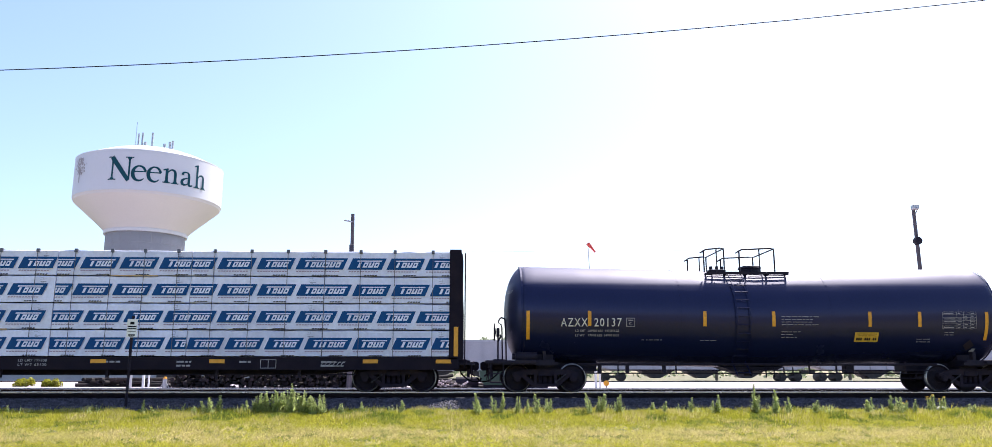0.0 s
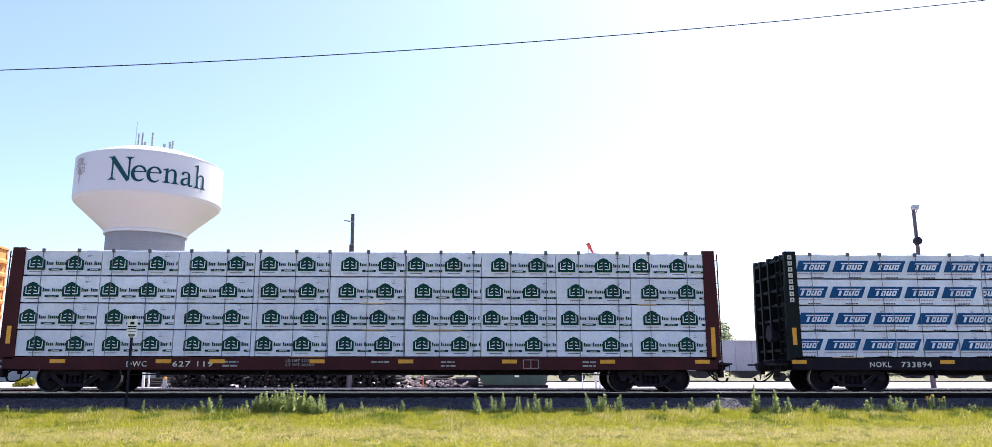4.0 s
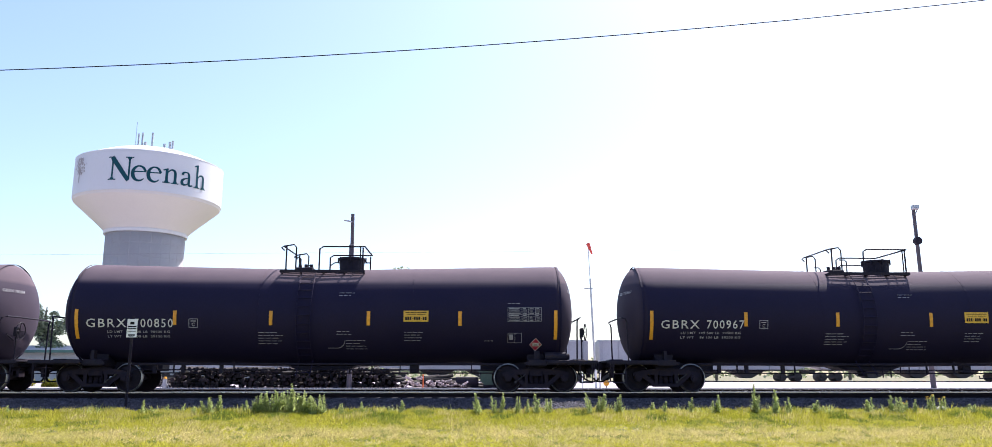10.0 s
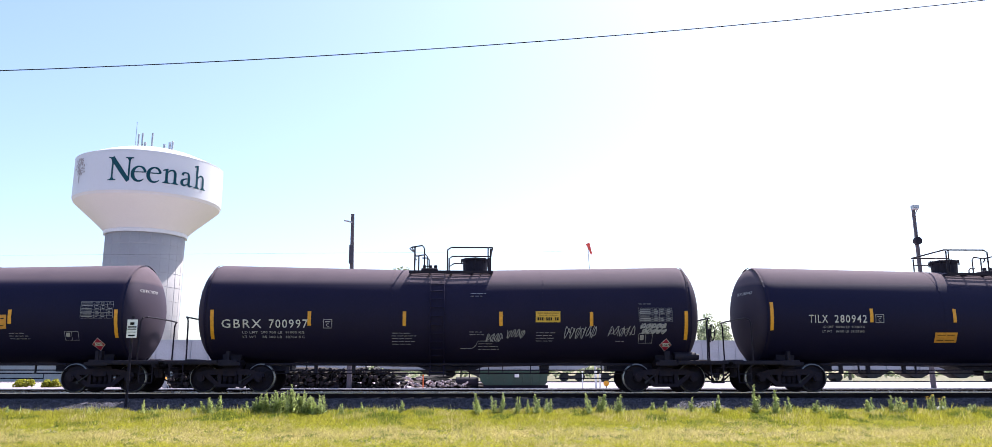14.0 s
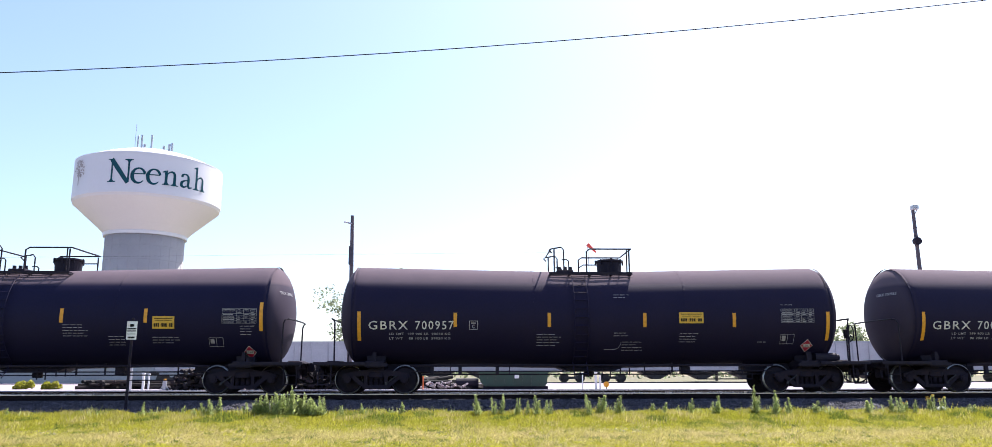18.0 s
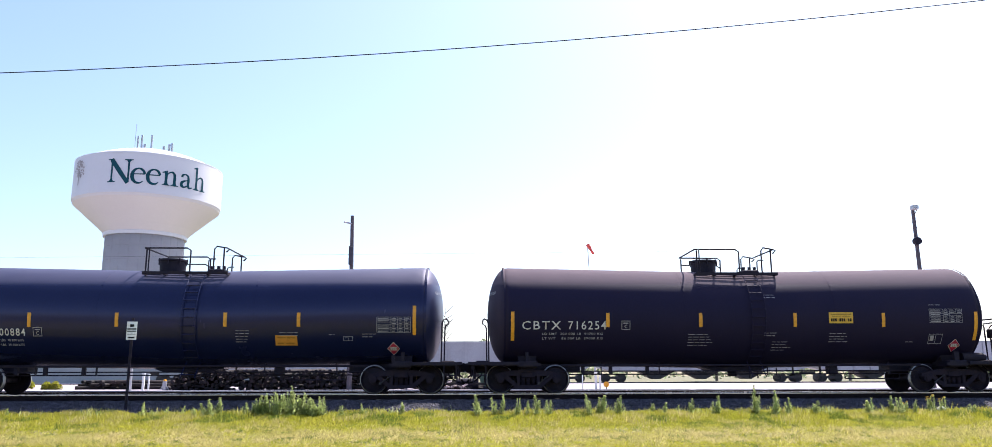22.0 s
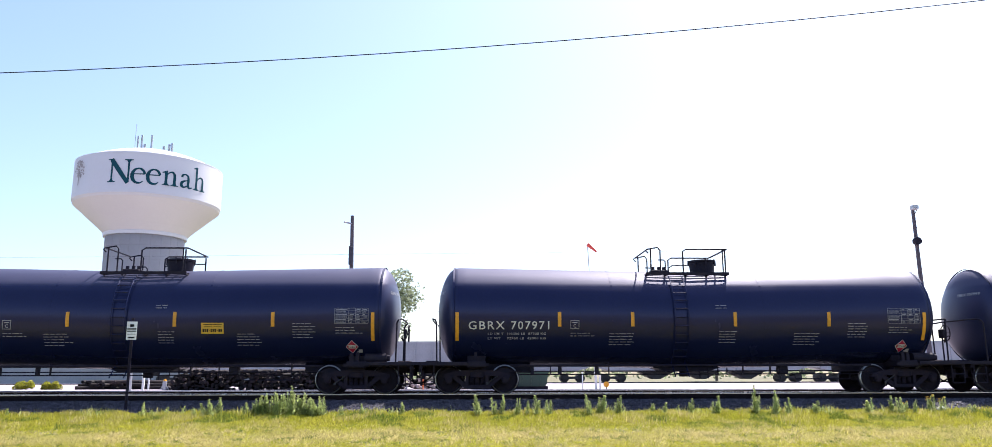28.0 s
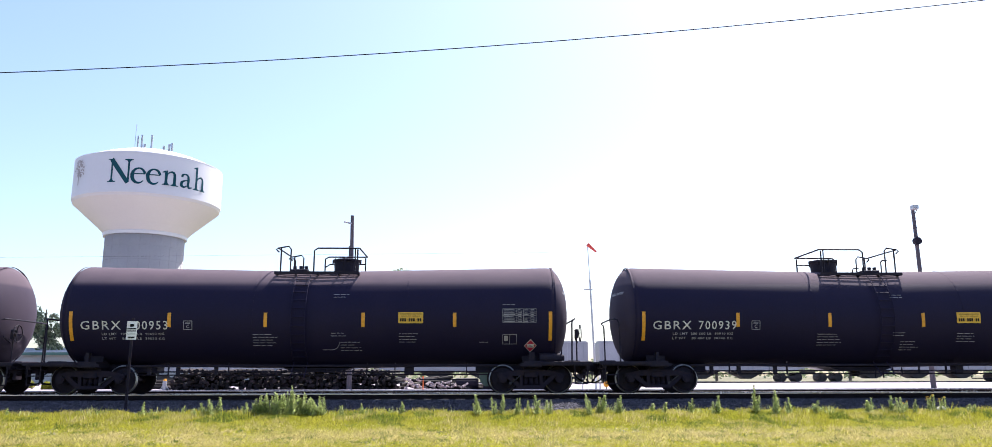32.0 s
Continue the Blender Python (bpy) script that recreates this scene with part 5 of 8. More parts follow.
def ribbon(bm, pts, widths, off, mi=0):
    """One painted band through (x, z) points, its width changing on the way."""
    sides = []
    for k, (x, z) in enumerate(pts):
        d = Vector(pts[min(k + 1, len(pts) - 1)]) - Vector(pts[max(k - 1, 0)])
        d = d.normalized() if d.length > 1e-6 else Vector((1, 0))
        w = widths[k] / 2
        sides.append((bm.verts.new((x - d.y * w, off, z + d.x * w)), bm.verts.new((x + d.y * w, off, z - d.x * w))))
    for (p, q), (r, s) in zip(sides, sides[1:]):
        f = bm.faces.new((p, q, s, r))
        f.material_index = mi


def swash(bm, pts, w, off, mi=0, taper=0.35):
    """A brush-like curved stroke, thin at its ends."""
    line = smooth_line(pts)
    n = len(line) - 1
    ribbon(bm, line, [w * (taper + (1 - taper) * math.sin(math.pi * min(1, max(0, 0.08 + 0.84 * k / n))) ** 0.6) for k in range(n + 1)], off, mi)


def build_boxcar():
    rnd = random.Random(77)
    car = thing("boxcar", "yellow high-cube boxcar with black plug doors and graffiti", "boxcar", (BOX_X, TRACK, RAIL), "cars of the train")
    for u in (-1, 1):
        for a, b in ((-9.29, -2.50), (2.47, 9.29)):
            bm = bmesh.new()
            box(bm, a, b, u * 1.50, u * 1.56, 0.78, 4.92)
            part("side_wall", bm, M["box_yellow"], car)
        bm = bmesh.new()
        box(bm, -2.50, 2.47, u * 1.46, u * 1.50, 0.90, 4.90)
        part("side_wall", bm, M["box_yellow"], car)
    for s in (-1, 1):
        bm = bmesh.new()
        box(bm, s * 9.20, s * 9.27, -1.50, 1.50, 0.85, 4.92)
        end = part("end_wall", bm, M["box_yellow"], car)
        for k in range(8):
            bm = bmesh.new()
            z = 1.15 + 0.47 * k
            prism(bm, [(s * 9.26, z - 0.14), (s * 9.40, z - 0.05), (s * 9.40, z + 0.05), (s * 9.26, z + 0.14)], -1.42, 1.42)
            part("corrugation", bm, M["box_yellow"], end)
        bm = bmesh.new()
        for u in (-1.48, -1.08):
            rod(bm, (s * 9.46, u, 0.6), (s * 9.46, u, 2.2), 0.02, 6)
        for k in range(5):
            rod(bm, (s * 9.46, -1.48, 0.65 + 0.38 * k), (s * 9.46, -1.08, 0.65 + 0.38 * k), 0.016, 6)
        part("end_ladder", bm, M["box_yellow"], car)
        bm = bmesh.new()
        box(bm, s * 9.3, s * 9.75, -1.3, 1.3, 0.95, 1.0)
        part("end_platform", bm, M["truck_iron"], car)
    bm = bmesh.new()
    prism_pts = [(-1.57, 4.90), (1.57, 4.90), (1.57, 4.95), (0, 5.02), (-1.57, 4.95)]
    a = [bm.verts.new((-9.32, y, z)) for y, z in prism_pts]
    b = [bm.verts.new((9.32, y, z)) for y, z in prism_pts]
    bm.faces.new(a)
    bm.faces.new(b[::-1])
    for i in range(5):
        bm.faces.new((a[(i + 1) % 5], a[i], b[i], b[(i + 1) % 5]))
    bmesh.ops.recalc_face_normals(bm, faces=bm.faces[:])
    part("roof", bm, M["box_yellow"], car)
    for k in range(14):
        bm = bmesh.new()
        x = -8.6 + 1.32 * k
        box(bm, x - 0.04, x + 0.04, -1.5, 1.5, 4.97, 5.03)
        part("roof_rib", bm, M["galvanised"], car)
    posts = (-8.46, -7.62, -6.78, -5.92, -5.07, -4.23, -3.38, -2.55, 2.60, 3.52, 4.36, 5.16, 6.04, 6.84, 7.68, 8.54)
    for x in posts:
        bm = bmesh.new()
        z0 = 0.80 if abs(x) > 5.4 else 0.70
        pts = [(x - 0.07, -1.55), (x - 0.045, -1.608), (x + 0.045, -1.608), (x + 0.07, -1.55)]
        lo = [bm.verts.new((px, py, z0)) for px, py in pts]
        hi = [bm.verts.new((px, py, 4.84)) for px, py in pts]
        for i in range(3):
            bm.faces.new((lo[i], lo[i + 1], hi[i + 1], hi[i]))
        bm.faces.new(hi[::-1])
        part("side_post", bm, M["box_yellow"], car)
    for a, b, z0, z1 in ((-9.30, 9.30, 4.84, 4.93), (-9.30, -5.5, 0.76, 0.86), (5.35, 9.30, 0.76, 0.86)):
        bm = bmesh.new()
        box(bm, a, b, -1.60, -1.50, z0, z1, bev=0.008)
        part("side_rail", bm, M["box_yellow"], car)
    bm = bmesh.new()
    prism(bm, [(-5.6, 0.60), (5.3, 0.60), (5.45, 0.80), (5.45, 0.98), (-5.75, 0.98), (-5.75, 0.80)], -1.60, -1.44)
    part("side_sill", bm, M["box_yellow"], car, "yellow sill stained with rust")
    bm = bmesh.new()
    box(bm, -9.3, 9.3, -0.3, 0.3, 0.55, 0.85)
    for x in (-4.5, -3.0, -1.4, 0.6, 1.5, 2.6, 3.7):
        box(bm, x - 0.25, x + 0.25, -0.9, -0.3, 0.42, 0.62, bev=0.03)
    box(bm, -5.2, 0.95, -1.25, -0.35, 0.36, 0.66, bev=0.02)
    for k in range(16):
        x = -5.1 + 0.38 * k
        box(bm, x, x + 0.12 + 0.16 * rnd.random(), -1.30, -1.05, 0.30 + 0.10 * rnd.random(), 0.60)
    part("underframe", bm, M["truck_iron"], car)
    for a, b in ((-2.46, -0.02), (0.02, 2.43)):
        bm = bmesh.new()
        box(bm, a, b, -1.60, -1.50, 1.0, 4.82, bev=0.012)
        d = part("plug_door", bm, M["box_door"], car, "black plug door with white stencilled notices")
        for z in (1.05, 2.05, 3.35, 4.75):
            bm = bmesh.new()
            box(bm, a + 0.05, b - 0.05, -1.612, -1.60, z - 0.02, z + 0.02)
            part("door_rib", bm, M["box_door"], d)
        for x in (a + 0.30, b - 0.30):
            bm = bmesh.new()
            rod(bm, (x, -1.635, 1.02), (x, -1.635, 4.8), 0.022, 6)
            part("lock_rod", bm, M["box_door"], d)
        bm = bmesh.new()
        lathe(bm, [(-1.640, 0.07), (-1.640, 0.085), (-1.620, 0.085), (-1.620, 0.07)], "y", 20, (a + 1.15, 0, 2.0))
        lathe(bm, [(-1.636, 0.018), (-1.620, 0.018)], "y", 8, (a + 1.15, 0, 2.0))
        part("lock_wheel", bm, M["white_paint"], d)
        lines = ("-IMPORTANT-", "CLOSE THIS DOOR", "BEFORE CLOSING", "MAIN DOOR") if a < -1 else ("CLOSE AND LOCK", "BOTH DOORS", "BEFORE", "MOVING CAR")
        for k, s in enumerate(lines):
            w = 0.072 * len(s)
            c = -1.13 if a < -1 else 1.32
            stencil("door_notice", s, c - w / 2, c + w / 2, 4.28 - 0.118 * k, 0.085, lambda z: -1.618, M["white_paint"], d)
        bm = bmesh.new()
        for x0, x1, z, n in ((0.45, 0.85, 3.3, 3), (1.6, 2.3, 3.28, 2), (2.05, 2.3, 2.3, 4), (0.9, 1.5, 2.35, 1), (1.5, 1.95, 1.75, 2), (0.2, 0.6, 1.15, 1), (1.3, 1.8, 1.15, 1)) if a > -1 else ((-1.4, -0.95, 2.35, 1), (-0.9, -0.85, 2.7, 1), (-1.2, -1.02, 1.86, 2)):
            fine_print(bm, x0, x1, z, n, 0.1, 0.05, rnd)
        tagged(part("fine_print", on_side(bm, 0, 0, lambda z: -1.618), M["grey_stencil"], d), kind="stuff")
    for x, z0, z1 in ((-5.72, 1.10, 1.58), (-2.86, 1.10, 1.58), (0.80, 1.52, 2.0), (3.15, 1.12, 1.58), (6.03, 1.08, 1.56), (8.88, 1.28, 2.22)):
        bm = bmesh.new()
        patch(bm, x - 0.055, x + 0.055, z0, z1, 2)
        part("reflective_strip", on_side(bm, 0, 0, lambda z: -1.649), M["yellow_tape"], car, "yellow reflective strip")
    for x, z in ((5.65, 4.48), (-5.45, 4.48), (5.75, 1.42)):
        bm = bmesh.new()
        box(bm, x - 0.45, x + 0.42, -1.63, -1.57, z - 0.08, z + 0.09, bev=0.01)
        hg = part("door_stop", bm, M["box_yellow"], car)
        bm = bmesh.new()
        box(bm, x - 0.33 if x > 0 else x + 0.2, x - 0.18 if x > 0 else x + 0.36, -1.645, -1.62, z - 0.08, z + 0.08)
        part("latch", bm, M["box_brown"], hg)
    # lettering
    y = rib_y
    for s, x0, x1, z, h in (("next", -8.37, -7.76, 3.86, 0.15), ("load", -8.37, -7.76, 3.67, 0.16), ("any", -5.70, -5.28, 3.83, 0.15), ("road", -5.80, -5.20, 3.67, 0.16),
                            ("TB", -7.52, -6.90, 2.56, 0.28), ("OX", -6.72, -6.05, 2.56, 0.28), ("6", -8.10, -7.84, 2.09, 0.27), ("66", -7.55, -6.95, 2.09, 0.27), ("06", -6.72, -6.12, 2.09, 0.27), ("2", -5.80, -5.55, 2.09, 0.27),
                            ("Rail", 6.33, 6.75, 3.08, 0.20), ("car Pooling", 6.90, 8.28, 3.06, 0.23), ("Experts", 6.90, 7.84, 2.76, 0.23), ("XNH6", 6.30, 6.76, 1.28, 0.13)):
        bm = lettering(s, x1 - x0, h, 0.032)
        for v in bm.verts:
            v.co.x += 0.22 * v.co.y
        part("lettering", on_side(bm, x0, z, y), M["box_brown"], car, "dark brown italic lettering")
    bm = bmesh.new()
    for a, b in ((6.95, 7.12), (7.16, 7.34), (7.38, 7.50), (7.54, 7.60), (7.64, 7.92)):
        patch(bm, a, b, 2.46, 2.60, 1)
    part("lettering_bars", on_side(bm, 0, 0, y), M["box_brown"], car)
    bm = bmesh.new()
    patch(bm, 6.16, 8.46, 3.56, 4.14, 1)
    p = part("logo_panel", on_side(bm, 0, 0, y), M["black_print"], car, "black panel with white slanted block shapes")
    bm = bmesh.new()
    for pts in ([(6.40, 3.63), (6.80, 3.63), (7.02, 4.06), (6.26, 4.06)], [(7.14, 3.63), (7.48, 3.63), (7.70, 4.06), (7.08, 4.06)], [(7.62, 3.63), (8.36, 3.63), (8.22, 3.84), (8.40, 4.06), (7.78, 4.06), (7.90, 3.84)]):
        paint_shape(bm, pts, -1.624)
    for k in range(3):
        stroke(bm, [(6.72, 3.72 + 0.075 * k), (7.95, 3.72 + 0.075 * k)], 0.016, -1.628, 1)
    part("logo_shape", bm, [M["white_paint"], M["black_print"]], p)
    bm = bmesh.new()
    for k, (mi, pts, tips) in enumerate((
            (1, [(-7.46, 4.02), (-7.02, 3.77), (-7.46, 3.50)], (0, 2)), (1, [(-6.10, 4.02), (-6.50, 3.77), (-6.12, 3.50)], (0, 2)),
            (0, [(-7.40, 4.22), (-6.98, 3.97), (-6.80, 3.86), (-6.74, 3.77), (-6.80, 3.67), (-6.98, 3.56), (-7.38, 3.31)], (0, 6)), (0, [(-6.64, 3.96), (-6.18, 4.22)], (1,)), (0, [(-6.66, 3.58), (-6.22, 3.31)], (1,)))):
        ribbon(bm, pts, [0.21 if mi and i == 1 else 0.125 for i in range(len(pts))], -1.622 - 0.003 * k, mi)
        for e in tips:
            (xa, za), (xb, zb) = pts[e], pts[1 if e == 0 else e - 1]
            s, q = (-1 if xa < xb else 1), (1 if za > zb else -1)
            paint_shape(bm, [(xa - s * 0.03, za + q * 0.115), (xa + s * 0.115, za + q * 0.06), (xa + s * 0.06, za - q * 0.115)][::s * q], -1.640 - 0.002 * k, mi)
    part("arrow_logo", bm, [M["logo_blue"], M["logo_red"]], car, "red and blue crossing arrows")
    # graffiti
    bm = bmesh.new()
    edge = [(-9.26, 1.95), (-8.9, 2.30), (-8.45, 2.22), (-8.0, 2.40), (-7.4, 2.28), (-6.8, 2.38), (-6.2, 2.22), (-5.75, 2.45), (-5.2, 2.40), (-4.6, 2.52), (-4.1, 2.44), (-3.6, 2.58), (-3.1, 2.46), (-2.75, 2.50), (-2.55, 2.35), (-2.55, 1.6), (-5.4, 1.1), (-9.26, 1.3)]
    paint_shape(bm, edge, -1.5635)
    bmesh.ops.triangulate(bm, faces=bm.faces[:])
    line = smooth_line(edge[:14], 6)
    ribbon(bm, [(x, z + 0.03 * math.sin(5 * x)) for x, z in line], [0.04] * len(line), -1.6135, 1)
    part("graffiti_cloud", bm, [M["spray_violet"], M["spray_violet"]], car, "violet and orange sprayed cloud")
    for x0, x1, z0, z1, off in ((-2.45, 2.45, 0.62, 1.02, -1.6025), (2.45, 5.4, 0.62, 0.86, -1.6025), (-5.6, -2.45, 0.60, 0.74, -1.6045), (-2.42, -0.6, 1.0, 1.75, -1.6145), (-9.28, -6.0, 0.765, 0.90, -1.6025), (5.5, 9.28, 0.77, 1.25, -1.6030)):
        bm = bmesh.new()
        paint_shape(bm, [(x0, z0), (x1, z0), (x1, z1)] + [(x1 + (x0 - x1) * k / 9, z1 + 0.12 * math.sin(3.1 * k)) for k in range(1, 9)] + [(x0, z1)], off)
        bmesh.ops.triangulate(bm, faces=bm.faces[:])
        part("grime_stain", bm, M["rust_grime"], car, "brown rust and soot stain")

    def piece(field, bold, lines, w, lab, base, mats, wall=-1.567):
        """One sprayed piece: a filled field, a pale and a dark outline and curved strokes, as (x, z) in metres."""
        bm = bmesh.new()
        paint_shape(bm, field, wall, 0)
        bmesh.ops.triangulate(bm, faces=bm.faces[:])
        rim = field + field[:1]
        # the paint runs over the posts as well
        for px in posts:
            top = [a[1] + (b[1] - a[1]) * (px - a[0]) / (b[0] - a[0]) for a, b in zip(rim, rim[1:]) if a[0] != b[0] and min(a[0], b[0]) <= px <= max(a[0], b[0])]
            if len(top) > 1:
                sec = [(px - 0.073, -1.568), (px - 0.047, -1.612), (px + 0.047, -1.612), (px + 0.073, -1.568)]
                lo, hi = ([bm.verts.new((qx, qy, z)) for qx, qy in sec] for z in (max(0.81, min(top)), max(top)))
                for i in range(3):
                    bm.faces.new((lo[i], lo[i + 1], hi[i + 1], hi[i]))
        for k, s in enumerate(zip(rim, rim[1:])):
            if max(s[0][1], s[1][1]) < 1.0:
                continue
            stroke(bm, s, w * 1.9, base - 0.0012 - 0.0002 * (k % 2), 2)
            stroke(bm, s, w * 1.3, base - 0.0024 - 0.0002 * (k % 2), 1)
        for k, s in enumerate(bold):
            swash(bm, s, w * 2.1, base - 0.0038 - 0.0002 * k, 1)
            swash(bm, [(x + 0.05, z - 0.045) for x, z in s], w * 0.35, base - 0.0082 - 0.0001 * k, 2)
        for k, s in enumerate(lines):
            swash(bm, s, w * 0.5, base - 0.0105 - 0.0001 * k, 1, 0.6)
        part("graffiti_lettering", bm, [M[m] for m in mats], car, lab)
    silver = ("spray_silver", "spray_black", "spray_white")
    piece([(-9.27, 0.80), (-9.26, 1.54), (-9.21, 1.89), (-9.10, 2.15), (-8.81, 2.0), (-8.62, 1.92), (-8.26, 2.08), (-7.84, 2.02), (-7.62, 2.04), (-7.17, 1.92), (-6.78, 2.04), (-6.62, 2.06), (-6.45, 1.9), (-6.3, 2.06), (-6.04, 2.0), (-5.56, 1.86), (-5.74, 1.60), (-5.62, 1.3), (-5.80, 0.80)],
          [[(-9.12, 2.1), (-9.24, 1.53), (-9.13, 1.2), (-9.22, 0.86)], [(-9.08, 2.06), (-8.92, 1.62), (-8.74, 1.24), (-8.84, 0.9)], [(-8.66, 1.87), (-8.26, 2.02), (-7.88, 1.96), (-7.76, 1.78), (-7.92, 1.60), (-8.24, 1.66)],
           [(-8.24, 1.66), (-8.52, 1.58), (-8.60, 1.30), (-8.50, 0.84)], [(-7.92, 1.6), (-7.80, 1.30), (-7.62, 0.84)], [(-8.2, 1.5), (-8.08, 1.2), (-8.18, 0.86)], [(-7.60, 2.0), (-7.18, 1.86), (-6.80, 1.98), (-6.80, 1.70), (-7.20, 1.74), (-7.56, 1.80)], [(-7.56, 1.80), (-7.63, 1.3), (-7.45, 0.84)],
           ] + [[(-7.42, 1.53), (-7.1, 1.48), (-6.88, 1.57)], [(-6.64, 2.0), (-6.72, 1.46), (-6.60, 0.86)], [(-6.46, 1.84), (-6.34, 1.60), (-6.40, 1.3), (-6.28, 0.84)], [(-6.3, 2.0), (-6.16, 1.6), (-6.0, 1.52)], [(-6.02, 1.96), (-5.62, 1.84), (-5.80, 1.58), (-5.76, 1.24), (-6.0, 1.1), (-6.05, 0.86)], [(-7.2, 1.2), (-6.9, 0.95), (-7.0, 0.84)]],
          [[(-8.95, 1.9), (-8.8, 1.75), (-8.85, 1.5)], [(-8.45, 1.86), (-8.2, 1.84), (-8.05, 1.80)], [(-7.45, 1.65), (-7.2, 1.62)], [(-7.3, 1.36), (-7.0, 1.32), (-6.85, 1.4)], [(-6.55, 1.7), (-6.52, 1.3), (-6.48, 1.0)], [(-8.38, 1.3), (-8.3, 1.0)], [(-9.0, 1.2), (-8.95, 0.95)], [(-5.95, 1.75), (-5.92, 1.45)], [(-7.35, 1.1), (-7.28, 0.9)]],
          0.062, "whitish angular graffiti with black outlines", -1.6180, ("spray_pale", "spray_black", "spray_white"))
    piece([(-5.38, 0.70), (-5.34, 1.30), (-5.13, 1.62), (-5.0, 2.15), (-4.44, 2.24), (-4.33, 2.35), (-3.53, 2.33), (-3.2, 2.28), (-2.47, 2.22), (-2.18, 2.26), (-1.71, 2.0), (-1.42, 1.75), (-1.13, 1.31), (-0.85, 1.12), (-0.78, 0.92), (-0.98, 0.66)],
          [[(-4.98, 2.06), (-5.13, 1.60), (-5.33, 1.28), (-5.2, 0.74)], [(-4.55, 1.72), (-4.84, 1.74), (-4.96, 1.54), (-4.62, 1.42), (-4.46, 1.2), (-4.7, 1.0), (-5.05, 1.05)], [(-4.33, 1.70), (-4.12, 1.50), (-4.18, 1.15), (-4.4, 0.78)], [(-3.42, 1.70), (-3.52, 1.36), (-3.40, 1.1), (-3.52, 0.78)],
           ] + [[(-3.09, 2.22), (-3.13, 1.9), (-3.02, 1.46), (-2.82, 1.30)], [(-2.58, 2.16), (-2.76, 1.60), (-2.86, 1.17), (-2.70, 0.78)], [(-1.95, 2.0), (-2.02, 1.46), (-1.9, 1.2)], [(-1.72, 1.95), (-1.66, 1.62), (-1.46, 1.54), (-1.54, 1.3), (-1.74, 1.25)], [(-2.38, 2.1), (-2.30, 1.5), (-2.42, 0.80)], [(-2.25, 1.3), (-1.98, 0.98), (-2.08, 0.74)],
           [(-5.2, 1.0), (-4.95, 0.72), (-4.5, 0.78)], [(-1.5, 1.2), (-1.1, 1.1), (-0.86, 0.9), (-1.05, 0.72)], [(-3.9, 1.2), (-3.78, 0.95), (-3.9, 0.74)]],
          [[(-3.23, 2.2), (-3.30, 1.8), (-3.22, 1.4), (-3.05, 1.2)], [(-2.9, 2.1), (-2.86, 1.92), (-2.92, 1.85)], [(-2.72, 2.1), (-2.8, 1.95)], [(-4.75, 1.98), (-4.7, 1.85)], [(-4.52, 2.0), (-4.38, 1.86)], [(-4.38, 2.0), (-4.52, 1.86)], [(-4.45, 2.03), (-4.45, 1.83)], [(-1.95, 1.75), (-1.8, 1.7), (-1.84, 1.5)],
           ] + [[(-2.1, 1.55), (-1.7, 1.35), (-1.35, 1.5), (-1.15, 1.2), (-1.5, 0.95), (-1.9, 1.05)], [(-1.9, 0.9), (-1.4, 1.05), (-1.15, 0.85), (-1.45, 0.7), (-1.75, 0.8)], [(-1.3, 1.35), (-0.95, 1.15), (-1.0, 0.85), (-1.25, 0.78)], [(-2.2, 0.95), (-1.9, 0.76), (-1.55, 0.9), (-1.3, 0.68)], [(-4.2, 0.88), (-4.05, 0.80), (-3.9, 0.9)], [(-3.7, 0.82), (-3.55, 0.88), (-3.4, 0.80), (-3.25, 0.88), (-3.1, 0.82)]],
          0.052, "silver graffiti letters with black outlines", -1.6183, silver)
    piece([(2.66, 1.0), (2.82, 1.42), (3.1, 1.62), (3.25, 1.82), (3.9, 1.88), (4.6, 1.84), (5.1, 1.66), (5.3, 1.35), (5.2, 0.98), (3.6, 0.94)],
          [], [[(2.95, 1.5), (2.9, 1.05)], [(3.35, 1.72), (3.35, 1.05)], [(3.5, 1.45), (3.7, 1.8), (3.85, 1.45), (3.86, 1.05)], [(4.1, 1.76), (4.1, 1.05)], [(4.42, 1.7), (4.4, 1.05)], [(4.45, 1.68), (4.9, 1.55), (4.55, 1.36), (4.95, 1.05)], [(2.75, 1.3), (3.2, 1.55), (3.9, 1.6), (4.5, 1.5), (5.2, 1.3)]],
          0.03, "faded grey graffiti letters", -1.6100, ("spray_grey", "rust_grime", "spray_grey"), -1.5665)
    bm = bmesh.new()
    for k in range(5):
        t = math.pi * (0.08 + 0.21 * k)
        stroke(bm, [(-3.98, 2.30), (-3.98 + 0.42 * math.cos(t), 2.30 - 0.42 * math.sin(t))], 0.016, -1.636 - 0.0003 * k)
    for r in (0.14, 0.26, 0.38):
        swash(bm, [(-3.98 + r * math.cos(0.1 + 0.49 * k), 2.30 - r * math.sin(0.1 + 0.49 * k)) for k in range(7)], 0.014, -1.638)
    part("web_drawing", bm, M["spray_black"], car, "black sprayed spider web")
    bm = bmesh.new()
    for k, line in enumerate(([(-2.30, 2.30), (-1.80, 2.14), (-1.56, 1.80), (-1.45, 1.52), (-1.25, 1.38), (-1.26, 1.22)], [(-1.05, 1.27), (-0.78, 1.08), (-0.66, 0.82), (-0.84, 0.68)], [(-2.05, 1.80), (-1.98, 1.52), (-2.08, 1.30)])):
        swash(bm, line, 0.045, -1.6225 - 0.0004 * k)
    tagged(part("graffiti_scrawl", bm, M["spray_white"], car, "pale sprayed outline across the door"), kind="stuff")
